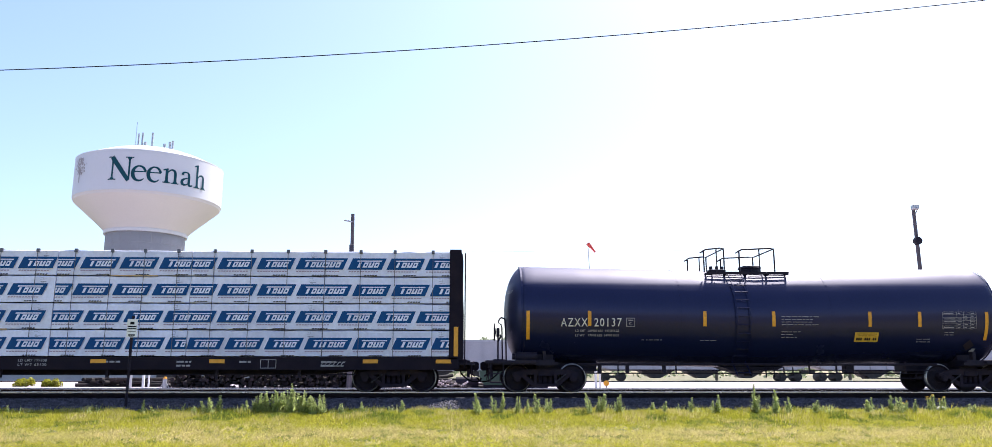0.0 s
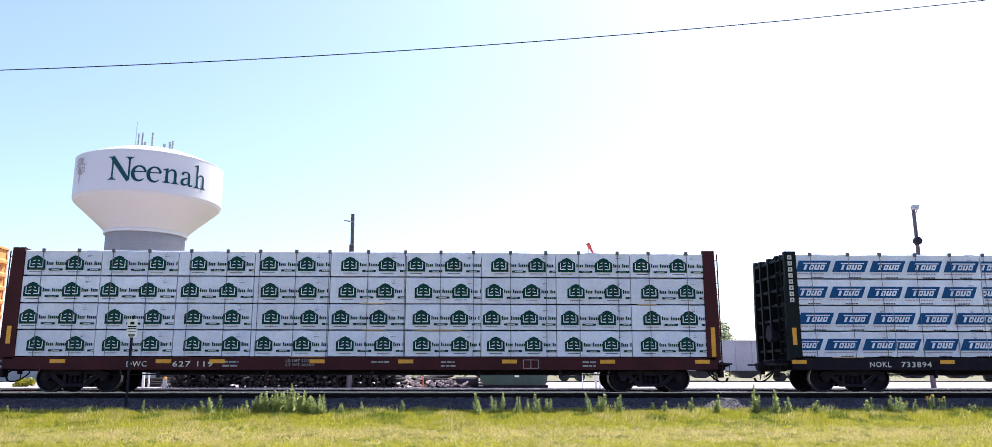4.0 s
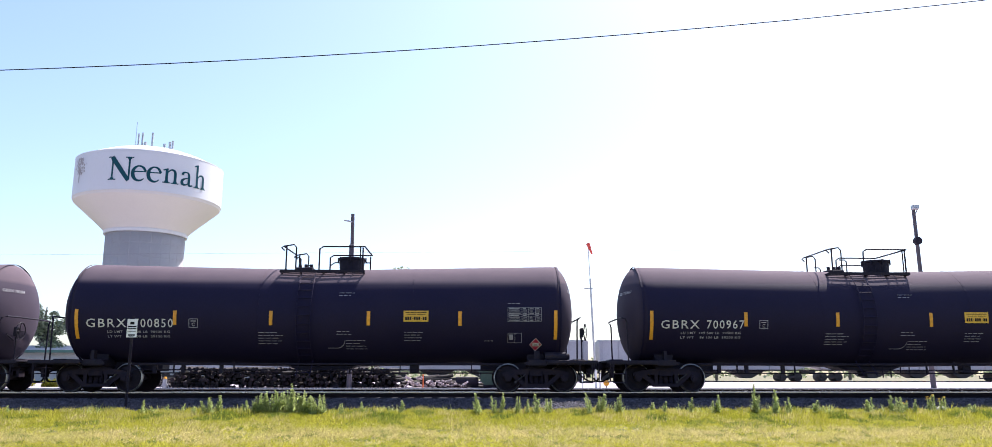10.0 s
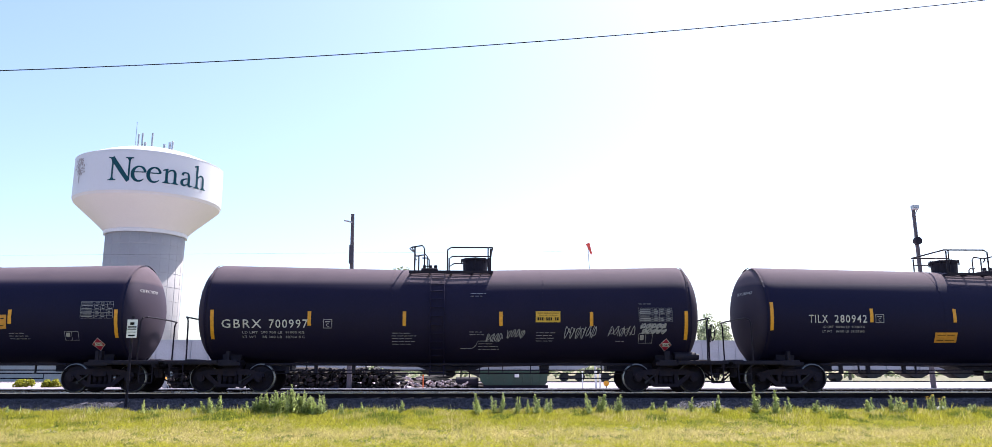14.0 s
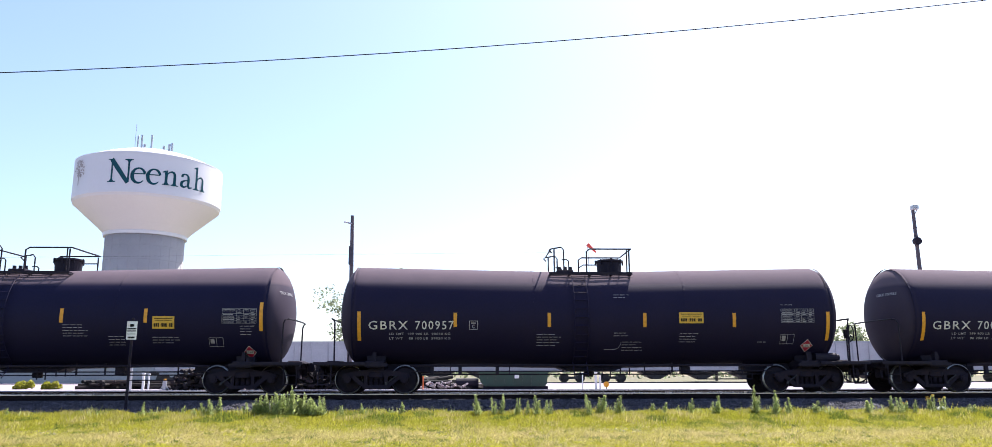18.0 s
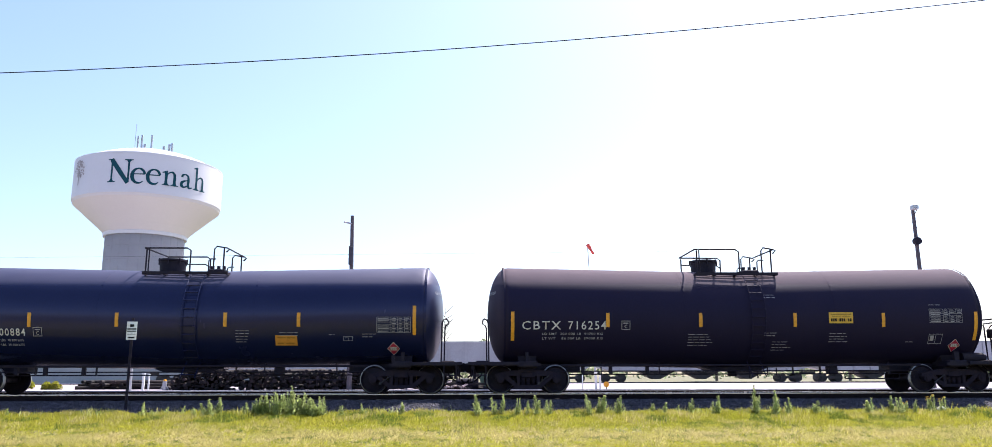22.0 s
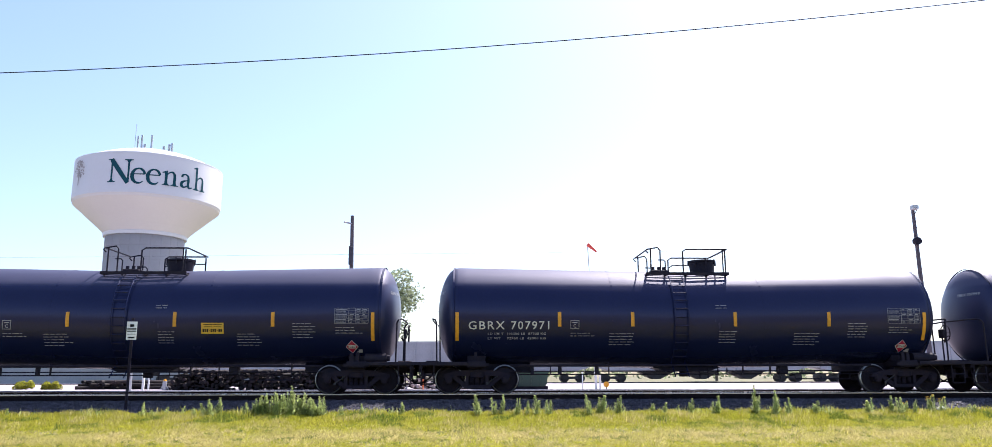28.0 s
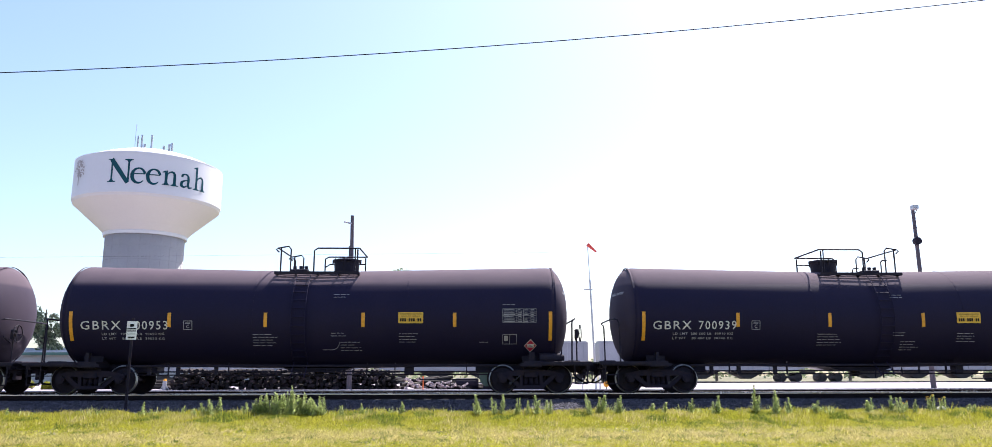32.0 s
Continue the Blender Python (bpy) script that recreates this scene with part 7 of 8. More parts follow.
def build_tower():
    at = Vector((-49.40, 120.0, YARD - 0.05))
    t = thing("water_tower", "white water tower with green lettering on grey concrete stem", "water tower", at)
    z = lambda h: h + 2.05 - at.z
    R, S = 10.42, 5.57
    bm = bmesh.new()
    lathe(bm, [(-0.3, S), (z(8), S), (z(19.7), S)], "z", 80)
    stem = part("stem", bm, M["tower_concrete"], t, "grey ribbed concrete stem", smooth=True)
    for k in range(9):
        bm = bmesh.new()
        h = z(1.5 + 2.05 * k)
        lathe(bm, [(h, S), (h, S + 0.02), (h + 0.06, S + 0.02), (h + 0.06, S)], "z", 80)
        part("pour_joint", bm, M["tower_concrete"], stem)
    for k in range(24):
        a = 2 * math.pi * k / 24
        bm = bmesh.new()
        c, s = math.cos(a), math.sin(a)
        rod(bm, (c * S, s * S, 0), (c * S, s * S, z(19.6)), 0.035, 5)
        part("rustication", bm, M["tower_concrete"], stem)
    bm = bmesh.new()
    lathe(bm, [(z(19.6), S + 0.02), (z(19.6), S + 0.30), (z(20.0), S + 0.36), (z(20.12), S + 0.30), (z(20.12), S)], "z", 80)
    part("collar", bm, M["tower_white"], t)
    bm = bmesh.new()
    lathe(bm, [(z(20.05), S + 0.25), (z(21.0), 6.75), (z(24.2), R - 0.12), (z(24.62), R)], "z", 200)
    part("cone", bm, M["tower_cone"], t, "cream underside cone")
    bm = bmesh.new()
    lathe(bm, [(z(24.60), R + 0.06), (z(26.5), R + 0.06), (z(28.4), R + 0.06), (z(30.38), R + 0.06)], "z", 200)
    bowl = part("bowl", bm, M["tower_white"], t, "white steel bowl band")
    bm = bmesh.new()
    prof = [(z(30.36 + 2.9 * (1 - (1 - k / 10) ** 2)), max(0.3, (R + 0.02) * (1 - k / 10))) for k in range(11)]
    lathe(bm, prof, "z", 96)
    part("roof_dome", bm, M["tower_white"], t, smooth=True)
    bm = bmesh.new()
    lathe(bm, [(z(30.32), R), (z(30.32), R + 0.09), (z(30.44), R + 0.09), (z(30.44), R)], "z", 96)
    part("rim", bm, M["tower_white"], t)
    face = math.atan2(-at.y, -at.x)

    def on_bowl(bm, phi0, z0, out):
        for v in bm.verts:
            a = face + phi0 + v.co.x / (R + 0.06)
            r = R + 0.06 + out + v.co.z
            v.co = (math.cos(a) * r, math.sin(a) * r, z(z0 + v.co.y))
        return bm
    # the town's name in an old-style serif face, letter by letter round the bowl
    for ch, a0, a1 in (("N", -32.0, -12.8), ("e", -13.8, -3.5), ("e", -2.7, 7.3), ("n", 8.2, 20.5), ("a", 21.8, 32.6), ("h", 33.2, 45.2)):
        bm = serif_letter(ch, radians(a1 - a0) * (R + 0.06), 3.36)
        for v in bm.verts:
            v.co.x += radians(a0) * (R + 0.06)
        part("letter", on_bowl(bm, 0, 25.95, 0.05), M["tower_green"], bowl, "dark green serif letter")
    rnd = random.Random(3)
    bm = bmesh.new()
    for k in range(120):
        w = rnd.uniform(1.2, 3.7)
        u = rnd.gauss(0, 0.75 - 0.5 * abs(w - 2.3) / 2.0)
        s = 0.07 + rnd.random() * 0.13
        bm.faces.new([bm.verts.new((u + s * math.cos(a), w + s * math.sin(a), 0)) for a in (0, 1.3, 2.6, 3.9, 5.1)])
    patch(bm, -0.12, 0.12, 0, 2.4, 3)
    part("tree_emblem", on_bowl(bm, radians(-64), 26.1, 0.05), surface("emblem_grey_brown", (0.40, 0.36, 0.36), (0.32, 0.28, 0.28), 0.6, bump=0), bowl, "faded grey tree emblem")["kind"] = "stuff"
    for dx, dy, h, r in ((-1.95, -2.0, 4.7, 0.06), (-1.75, -1.5, 3.0, 0.12), (-0.95, -2, 3.0, 0.13), (-0.55, -1.8, 1.6, 0.17), (0.55, -2, 3.0, 0.13), (2.25, -1.5, 1.4, 0.17), (3.05, -1.5, 1.7, 0.17), (3.45, -1.4, 1.9, 0.15), (1.2, -1.6, 0.8, 0.2)):
        bm = bmesh.new()
        rod(bm, (dx, dy, z(32.2)), (dx, dy, z(32.5) + h), 0.04, 6)
        if r > 0.06:
            box(bm, dx - r, dx + r, dy - 0.08, dy + 0.08, z(32.5) + h * 0.25, z(32.5) + h, bev=0.02)
        part("antenna", bm, M["galvanised"], t, "grey panel antenna")


build_tower()


# ---- poles, windsock, sign and wires ----
def utility_pole(x, y, base, top, lean, lamp):
    p = thing("utility_pole", "weathered brown wooden pole with a lamp at its top", "pole", (x, y, base), "poles of the yard")
    bm = bmesh.new()
    H = top - base
    rod(bm, (0, 0, -0.5), (lean, 0, H), 0.16, 12, 0.10)
    part("shaft", bm, M["pole_wood"], p)
    if lamp == "box":
        bm = bmesh.new()
        box(bm, lean * 0.8 - 0.13, lean * 0.8 + 0.13, -0.32, -0.1, 7.1, 8.2, bev=0.03)
        part("equipment_box", bm, M["pole_box"], p)
        bm = bmesh.new()
        rod(bm, (lean, -0.1, H - 0.5), (lean - 0.45, -0.25, H - 0.42), 0.05, 8)
        part("lamp_arm", bm, M["galvanised"], p)
        bm = bmesh.new()
        rod(bm, (0, -0.2, 5.05), (0, -0.45, 5.05), 0.17, 12)
        part("insulator", bm, M["tower_white"], p)
    else:
        bm = bmesh.new()
        rod(bm, (lean * 0.8 - 0.12, -0.15, 8.6), (lean * 0.8 - 0.12, -0.4, 8.6), 0.23, 18)
        part("round_box", bm, M["black_steel"], p)
        bm = bmesh.new()
        box(bm, lean - 0.12, lean + 0.24, -0.3, 0.1, H - 0.26, H + 0.03, bev=0.04)
        part("lamp_head", bm, M["galvanised"], p)
        bm = bmesh.new()
        rod(bm, (lean, 0, H - 0.7), (lean + 0.2, -0.15, H - 0.2), 0.03, 6)
        part("lamp_arm", bm, M["galvanised"], p)
    return p


utility_pole(-6.85, 46.0, YARD, 10.43, -0.14, "box")
utility_pole(26.92, 46.0, YARD, 11.18, -0.16, "disc")

lamp_pole = thing("lamp_pole", "slim grey steel pole with a small lamp box", "pole", (-18.3, 44.0, YARD - 0.02))
bm = bmesh.new()
rod(bm, (0, 0, -0.2), (0.02, 0, 6.25), 0.095, 12, 0.07)
part("shaft", bm, M["galvanised"], lamp_pole)
bm = bmesh.new()
box(bm, 0.10, 0.42, -0.14, 0.14, 5.55, 5.85, bev=0.03)
rod(bm, (0, 0, 5.8), (0.2, 0, 5.8), 0.03, 6)
part("lamp_head", bm, M["galvanised"], lamp_pole)

sock_pole = thing("windsock_pole", "thin grey steel windsock mast", "mast", (9.42, 60.0, YARD - 0.03))
bm = bmesh.new()
rod(bm, (0, 0, -0.3), (-0.28, 0, 8.0), 0.09, 10, 0.07)
rod(bm, (-0.28, 0, 8.0), (-0.40, 0, 10.75), 0.03, 8)
part("shaft", bm, M["galvanised"], sock_pole)
bm = bmesh.new()
box(bm, -0.75, -0.10, -0.05, 0.05, 7.2, 7.28)
part("bracket", bm, M["galvanised"], sock_pole)
bm = bmesh.new()
lathe(bm, [(0.0, 0.16), (0.12, 0.15), (0.5, 0.10), (0.90, 0.065)], "x", 14)
windsock = thing("windsock", "faded red fabric windsock on a mast", "windsock", (9.02, 60.0, 11.09), bm=bm, material=M["sock_red"], smooth=True)

sign = thing("warning_sign", "small white notice sign on a thin dark post", "sign", (-10.05, 24.0, -0.04))
bm = bmesh.new()
box(bm, -0.035, 0.035, 0.0, 0.02, -0.3, 2.86)
box(bm, -0.035, -0.015, -0.02, 0.0, -0.3, 2.86)
part("post", bm, M["black_steel"], sign, "dark steel channel post")
bm = bmesh.new()
box(bm, -0.15, 0.15, -0.032, -0.022, 2.22, 2.76, bev=0.002)
plate = part("plate", bm, M["sign_white"], sign, "white sheet metal plate")
bm = bmesh.new()
for a, b, c, d in ((-0.06, 0.06, 2.60, 2.68), (-0.13, 0.13, 2.52, 2.56), (-0.13, 0.13, 2.46, 2.49), (-0.12, 0.12, 2.38, 2.395), (-0.10, 0.10, 2.27, 2.31), (-0.07, 0.07, 2.24, 2.25)):
    patch(bm, a, b, c, d, 1)
part("sign_print", on_side(bm, 0, 0, lambda zz: -0.035), M["black_print"], plate)


def hung_wire(name, label, pts, r):
    bm = bmesh.new()
    pipe(bm, pts, r, 6)
    thing(name, label, "cable", bm=bm, material=M["cable"])


hung_wire("overhead_cable", "black overhead cable strung across the sky", [(x, 18.0, 8.92 + 0.088 * x + 0.0017 * x * x) for x in range(-40, 41, 2)], 0.012)
hung_wire("overhead_wire", "thin far overhead wire in front of the tower", [(x, 75.0, 11.97 + 0.012 * (x + 60)) for x in range(-90, 41, 10)], 0.006)


# ---- the yard behind the train ----
def parked_hopper(x):
    c = thing("parked_hopper", "light grey covered hopper car parked in the yard", "hopper car", (x, 86.0, 0.44), "parked cars of the yard")
    bm = bmesh.new()
    L = 11.1
    prism(bm, [(-L, 1.5), (-L, 4.15), (L, 4.15), (L, 1.5), (L - 1.6, 1.1), (-L + 1.6, 1.1)], -1.5, 1.5)
    part("body", bm, M["far_hopper"], c)
    bm = bmesh.new()
    box(bm, -L, L, -1.55, 1.55, 4.10, 4.20)
    box(bm, -L, L, -0.5, 0.5, 4.2, 4.34)
    part("roof", bm, M["far_hopper"], c)
    for k in range(13):
        bm = bmesh.new()
        xx = -L + 0.3 + 1.79 * k
        box(bm, xx - 0.05, xx + 0.05, -1.60, -1.50, 1.2, 4.1)
        part("side_post", bm, M["far_hopper"], c)
    for k in range(3):
        bm = bmesh.new()
        xx = -4.9 + 4.9 * k
        prism(bm, [(xx - 1.9, 1.12), (xx + 1.9, 1.12), (xx + 0.3, 0.32), (xx - 0.3, 0.32)], -1.0, 1.0)
        part("discharge_chute", bm, M["far_dark"], c)
    for s in (-1, 1):
        bm = bmesh.new()
        for u in (-0.85, 0.85):
            rod(bm, (s * 9.5 + u, -0.8, 0.45), (s * 9.5 + u, 0.8, 0.45), 0.45, 16)
        box(bm, s * 9.5 - 1.1, s * 9.5 + 1.1, -1.05, -0.85, 0.35, 0.6)
        part("truck", bm, M["far_dark"], c)
        bm = bmesh.new()
        box(bm, s * 10.9, s * 11.75, -0.2, 0.2, 0.8, 1.1)
        part("coupler", bm, M["far_dark"], c)
    return c


first_parked = parked_hopper(24.8)
for k in (-2, -1, 1, 2):
    copy_thing(first_parked, pose(24.8 + 23.4 * k, 86.0, 0.44))
build_track(86.0, 0.46, -60, 110, "track_bed_far")


def build_shed():
    s = thing("long_shed", "long low pale shed with a thin teal fascia", "shed", (-52.0, 102.0, YARD - 0.03))
    bm = bmesh.new()
    box(bm, -34, 30, 0, 14, 0, 3.7)
    part("wall", bm, M["shed_white"], s)
    bm = bmesh.new()
    prism_y = [(-0.6, 3.7), (7, 4.6), (14.6, 3.7), (14.6, 3.6), (-0.6, 3.6)]
    a = [bm.verts.new((-34.5, y, z)) for y, z in prism_y]
    b = [bm.verts.new((30.5, y, z)) for y, z in prism_y]
    bm.faces.new(a)
    bm.faces.new(b[::-1])
    for i in range(5):
        bm.faces.new((a[(i + 1) % 5], a[i], b[i], b[(i + 1) % 5]))
    bmesh.ops.recalc_face_normals(bm, faces=bm.faces[:])
    part("roof", bm, M["shed_white"], s)
    bm = bmesh.new()
    box(bm, -34.6, 30.6, -0.75, -0.6, 3.45, 3.80)
    part("fascia", bm, M["teal_roof"], s, "thin teal metal fascia")
    for k in range(6):
        bm = bmesh.new()
        box(bm, -30 + 10 * k, -26.5 + 10 * k, -0.05, 0.0, 0, 2.7)
        part("door", bm, M["far_hopper"], s)


build_shed()


def log_meshes(name, n, length, mats):
    out = []
    rnd = random.Random(9)
    for k in range(n):
        bm = bmesh.new()
        r = 0.075 + 0.045 * rnd.random()
        rod(bm, (0, 0, 0), (0.03 * rnd.uniform(-1, 1), length, 0.03 * rnd.uniform(-1, 1)), r, 8, r * 0.9)
        bm.faces.ensure_lookup_table()
        for f in bm.faces:
            f.material_index = 1 if len(f.verts) > 4 else 0
        out.append(to_mesh(name, bm, mats))
    return out


def build_piles():
    rnd = random.Random(21)
    meshes = log_meshes("log", 6, 2.3, [M["log_bark"], M["log_end"]])
    pile = thing("tie_pile", "long dark stack of old ties and logs, ends showing", "wood pile", (-11.0, 46.2, YARD))
    for row in range(6):
        for k in range(52 - row):
            ob = part("log", meshes[rnd.randrange(6)], None, pile, at=(-6.0 + 0.258 * k + 0.1 * row + rnd.uniform(-0.09, 0.09), rnd.uniform(-0.35, 0.35), 0.06 + 0.19 * row + rnd.uniform(-0.05, 0.05)))
            ob.rotation_euler = (rnd.uniform(-0.06, 0.06), 0, rnd.gauss(0, 0.30))
    heap = thing("log_heap", "loose heap of pale and dark logs in the yard", "wood pile", (-2.2, 46.4, YARD))
    for k in range(70):
        u = rnd.random()
        ob = part("log", meshes[rnd.randrange(6)], None, heap, at=(-1.6 + 3.6 * u, rnd.uniform(-0.5, 0.6), 0.09 + rnd.random() * 0.62 * (1 - u)))
        ob.rotation_euler = (rnd.uniform(-0.15, 0.15), 0, rnd.uniform(-1.5, 0.4))
        ob.scale = (1, rnd.uniform(0.35, 0.9), 1)
    split = log_meshes("split_log", 3, 0.42, [M["log_pale"], M["log_pale"]])
    for k in range(64):
        u = rnd.random()
        ob = part("split_log", split[k % 3], None, heap, "pale split log", at=(-1.5 + 3.4 * u, rnd.uniform(-0.95, -0.5), 0.06 + rnd.random() * 0.62 * (1 - 0.8 * u)))
        ob.scale = (0.5, rnd.uniform(0.35, 1.0), 0.5)
        ob.rotation_euler = (rnd.uniform(-0.6, 0.6), 0, rnd.uniform(-2.2, 0.8))
    bm = bmesh.new()
    lathe(bm, [(-0.66, 0.27), (-0.62, 0.30), (-0.2, 0.30), (-0.18, 0.315), (-0.14, 0.315), (-0.12, 0.30), (0.60, 0.30), (0.64, 0.27)], "x", 20)
    thing("steel_drum", "dark steel drum lying beside the dumpster", "drum", (-0.16, 46.3, YARD + 0.31), bm=bm, material=M["black_steel"])
    left = thing("log_row", "low row of brown logs lying in the yard", "wood pile", (-21.9, 49.5, YARD))
    for k in range(34):
        ob = part("log", meshes[rnd.randrange(6)], None, left, at=(-2.0 + 0.13 * k + rnd.uniform(-0.2, 0.2), rnd.uniform(-0.4, 0.4), 0.10 + 0.17 * (k % 3)))
        ob.rotation_euler = (0, 0, -1.3 + rnd.uniform(-0.3, 0.3) if k % 2 else rnd.uniform(-0.4, 0.4))
    bm = bmesh.new()
    d = thing("dumpster", "low green steel dumpster with a small white label", "dumpster", (2.45, 46.0, YARD))
    prism(bm, [(-1.62, 0.16), (1.75, 0.16), (1.88, 0.30), (1.95, 0.96), (-1.95, 0.96), (-1.86, 0.40)], -0.7, 0.7)
    part("tub", bm, M["dumpster_green"], d)
    for k in range(7):
        bm = bmesh.new()
        box(bm, -1.5 + 0.5 * k, -1.44 + 0.5 * k, -0.75, -0.70, 0.18, 0.92)
        part("rib", bm, M["dumpster_green"], d)
    bm = bmesh.new()
    box(bm, -1.99, 1.99, -0.76, -0.70, 0.90, 0.98)
    part("rim", bm, M["dumpster_green"], d)
    bm = bmesh.new()
    box(bm, 0.05, 0.30, -0.775, -0.765, 0.60, 0.82)
    part("label_plate", bm, M["sign_white"], d)
    for u in (-0.55, 0.55):
        bm = bmesh.new()
        box(bm, -1.70, 1.95, u - 0.06, u + 0.06, 0.0, 0.18)
        part("skid", bm, M["black_steel"], d)
    for name, lab, x, y, h, w, m in (("marker_post", "short white marker post", 7.15, 45.6, 0.95, 0.06, "sign_white"), ("marker_post", "short white marker post", 7.42, 45.8, 0.85, 0.05, "sign_white"), ("marker_post", "short white marker post", -18.4, 46, 0.95, 0.06, "sign_white"),
                                    ("marker_post", "short white marker post", -18.1, 46, 0.9, 0.04, "sign_white"), ("marker_stake", "thin orange survey stake", -2.63, 45.2, 0.75, 0.03, "orange"), ("marker_post", "thin white marker post", 6.3, 45, 0.95, 0.03, "sign_white")):
        bm = bmesh.new()
        box(bm, -w, w, -w, w, -0.1, h, bev=0.01)
        box(bm, -w * 1.4, w * 1.4, -w * 1.4, w * 1.4, h - 0.08, h, bev=0.01)
        thing(name, lab, "post", (x, y, YARD), bm=bm, material=M[m])
    s = thing("switch_target", "yellow round switch target on a low stand", "switch stand", (7.72, 45.5, YARD))
    bm = bmesh.new()
    rod(bm, (0, 0, 0), (0, 0, 0.3), 0.03, 8)
    part("stand", bm, M["black_steel"], s)
    bm = bmesh.new()
    rod(bm, (0, -0.03, 0.26), (0, 0.03, 0.26), 0.16, 16)
    part("disc", bm, M["yellow_tape"], s)
    s = thing("yard_valve", "small pale yard valve with yellow cap", "valve", (-17.2, 46.0, YARD))
    bm = bmesh.new()
    rod(bm, (0, 0, 0), (0, 0, 0.5), 0.12, 10)
    for a in (-0.25, 0.25):
        rod(bm, (a, 0, 0), (0, 0, 0.4), 0.03, 6)
    part("body", bm, M["shed_white"], s)
    bm = bmesh.new()
    rod(bm, (0, 0, 0.5), (0, 0, 0.62), 0.11, 10, 0.06)
    part("cap", bm, M["yellow_tape"], s)


build_piles()


# ---- plants ----
def leaf_cloud(centres, per, size, rnd):
    """Many small folded leaves round the centres: (place, radius)."""
    verts, faces = [], []
    for c, r in centres:
        for k in range(per):
            d = Vector((rnd.gauss(0, 1), rnd.gauss(0, 1), rnd.gauss(0, 1))).normalized() * r * (0.35 + 0.65 * rnd.random() ** 0.5)
            p, a = c + d, rnd.uniform(0.6, 1.3) * size
            u = Vector((rnd.gauss(0, 1), rnd.gauss(0, 1), rnd.gauss(0, 0.6))).normalized() * a
            w = u.cross(Vector((rnd.gauss(0, 1), rnd.gauss(0, 1), rnd.gauss(0, 1)))).normalized() * a * 0.55
            n = len(verts)
            verts += [p - u, p + w, p + u, p - w]
            faces += [(n, n + 1, n + 2, n + 3)]
    me = bpy.data.meshes.new("crown")
    me.from_pydata([tuple(v) for v in verts], [], faces)
    me.materials.append(M["leaf"])
    return me


def tree(x, y, base, height, spread, seed, label, clumps=26, per=110, leaf=0.22):
    rnd = random.Random(seed)
    t = thing("tree", label, "tree", (x, y, base), "trees behind the yard")
    bm = bmesh.new()
    top = height * 0.55
    rod(bm, (0, 0, -0.3), (0.1, 0, top * 0.6), height * 0.028, 9, height * 0.02)
    rod(bm, (0.1, 0, top * 0.6), (0.2, 0.1, height * 0.85), height * 0.02, 8, height * 0.006)
    centres = []
    limbs = []
    for k in range(9):
        a = rnd.uniform(0, 2 * math.pi)
        h0, h1 = height * rnd.uniform(0.22, 0.6), height * rnd.uniform(0.35, 0.92)
        r = spread * rnd.uniform(0.45, 0.95) * (1.15 - 0.6 * h1 / height)
        end = Vector((math.cos(a) * r, math.sin(a) * r, h1))
        rod(bm, (0.1, 0, h0), end, height * 0.011, 6, height * 0.004)
        limbs.append(end)
    part("trunk", bm, M["bark"], t)
    for k in range(clumps):
        e = limbs[k % 9]
        centres.append((e + Vector((rnd.gauss(0, 0.22), rnd.gauss(0, 0.22), rnd.gauss(0, 0.16))) * spread, spread * rnd.uniform(0.14, 0.30)))
    part("crown", leaf_cloud(centres, per, leaf, rnd), None, t, "loose green crown with gaps")
    return t


tree(-12.6, 108, YARD - 0.05, 13.6, 6.6, 1, "tall grey-green tree with a loose open crown", 90, 105, 0.21)
tree(-57.0, 108, YARD - 0.05, 11.4, 4.0, 2, "rounded green tree behind the yard", 36, 110)
tree(34.6, 112, YARD - 0.05, 8.3, 4.2, 3, "low green tree behind the parked cars", 30, 110)
tree(56.5, 118, YARD - 0.05, 8.6, 4.0, 4, "low green tree behind the parked cars", 26, 100)
tree(-46.0, 150, YARD - 0.05, 9.5, 4.8, 5, "distant rounded green tree", 26, 100, 0.3)
tree(-38.5, 150, YARD - 0.05, 8.3, 4.6, 6, "distant rounded green tree", 26, 100, 0.3)
tree(4.0, 140, YARD - 0.05, 7.7, 4.2, 7, "distant rounded green tree", 26, 100, 0.3)
tree(12.5, 150, YARD - 0.05, 8.3, 4.6, 8, "distant rounded green tree", 26, 100, 0.3)


def bare_tree():
    rnd = random.Random(14)
    t = thing("bare_tree", "thin leafless tree behind the yard", "tree", (-3.4, 104, YARD - 0.05))
    bm = bmesh.new()
    rod(bm, (0, 0, -0.2), (0.1, 0, 9.6), 0.16, 7, 0.03)
    for k in range(14):
        h = 3.9 + 0.38 * k
        a = rnd.uniform(-1, 1)
        end = (0.1 + (1 if k % 2 else -1) * rnd.uniform(0.6, 1.5), a, h + rnd.uniform(0.7, 1.7))
        rod(bm, (0.05, 0, h), end, 0.05, 5, 0.015)
    part("trunk", bm, M["bark"], t)


bare_tree()


def far_woods():
    rnd = random.Random(44)
    centres = []
    for k in range(420):
        x = -260 + 520 * k / 420 + rnd.uniform(-2, 2)
        h = 5.2 + 1.6 * noise.noise(Vector((x * 0.05, 0, 0))) + rnd.uniform(0, 1.3)
        centres.append((Vector((x, 210 + rnd.uniform(-8, 8), h * 0.5 + 0.35)), h * 0.5))
    ob = new("far_woods", leaf_cloud(centres, 34, 0.65, rnd))
    tagged(ob, "low distant line of green woods", "woods", kind="stuff")


far_woods()


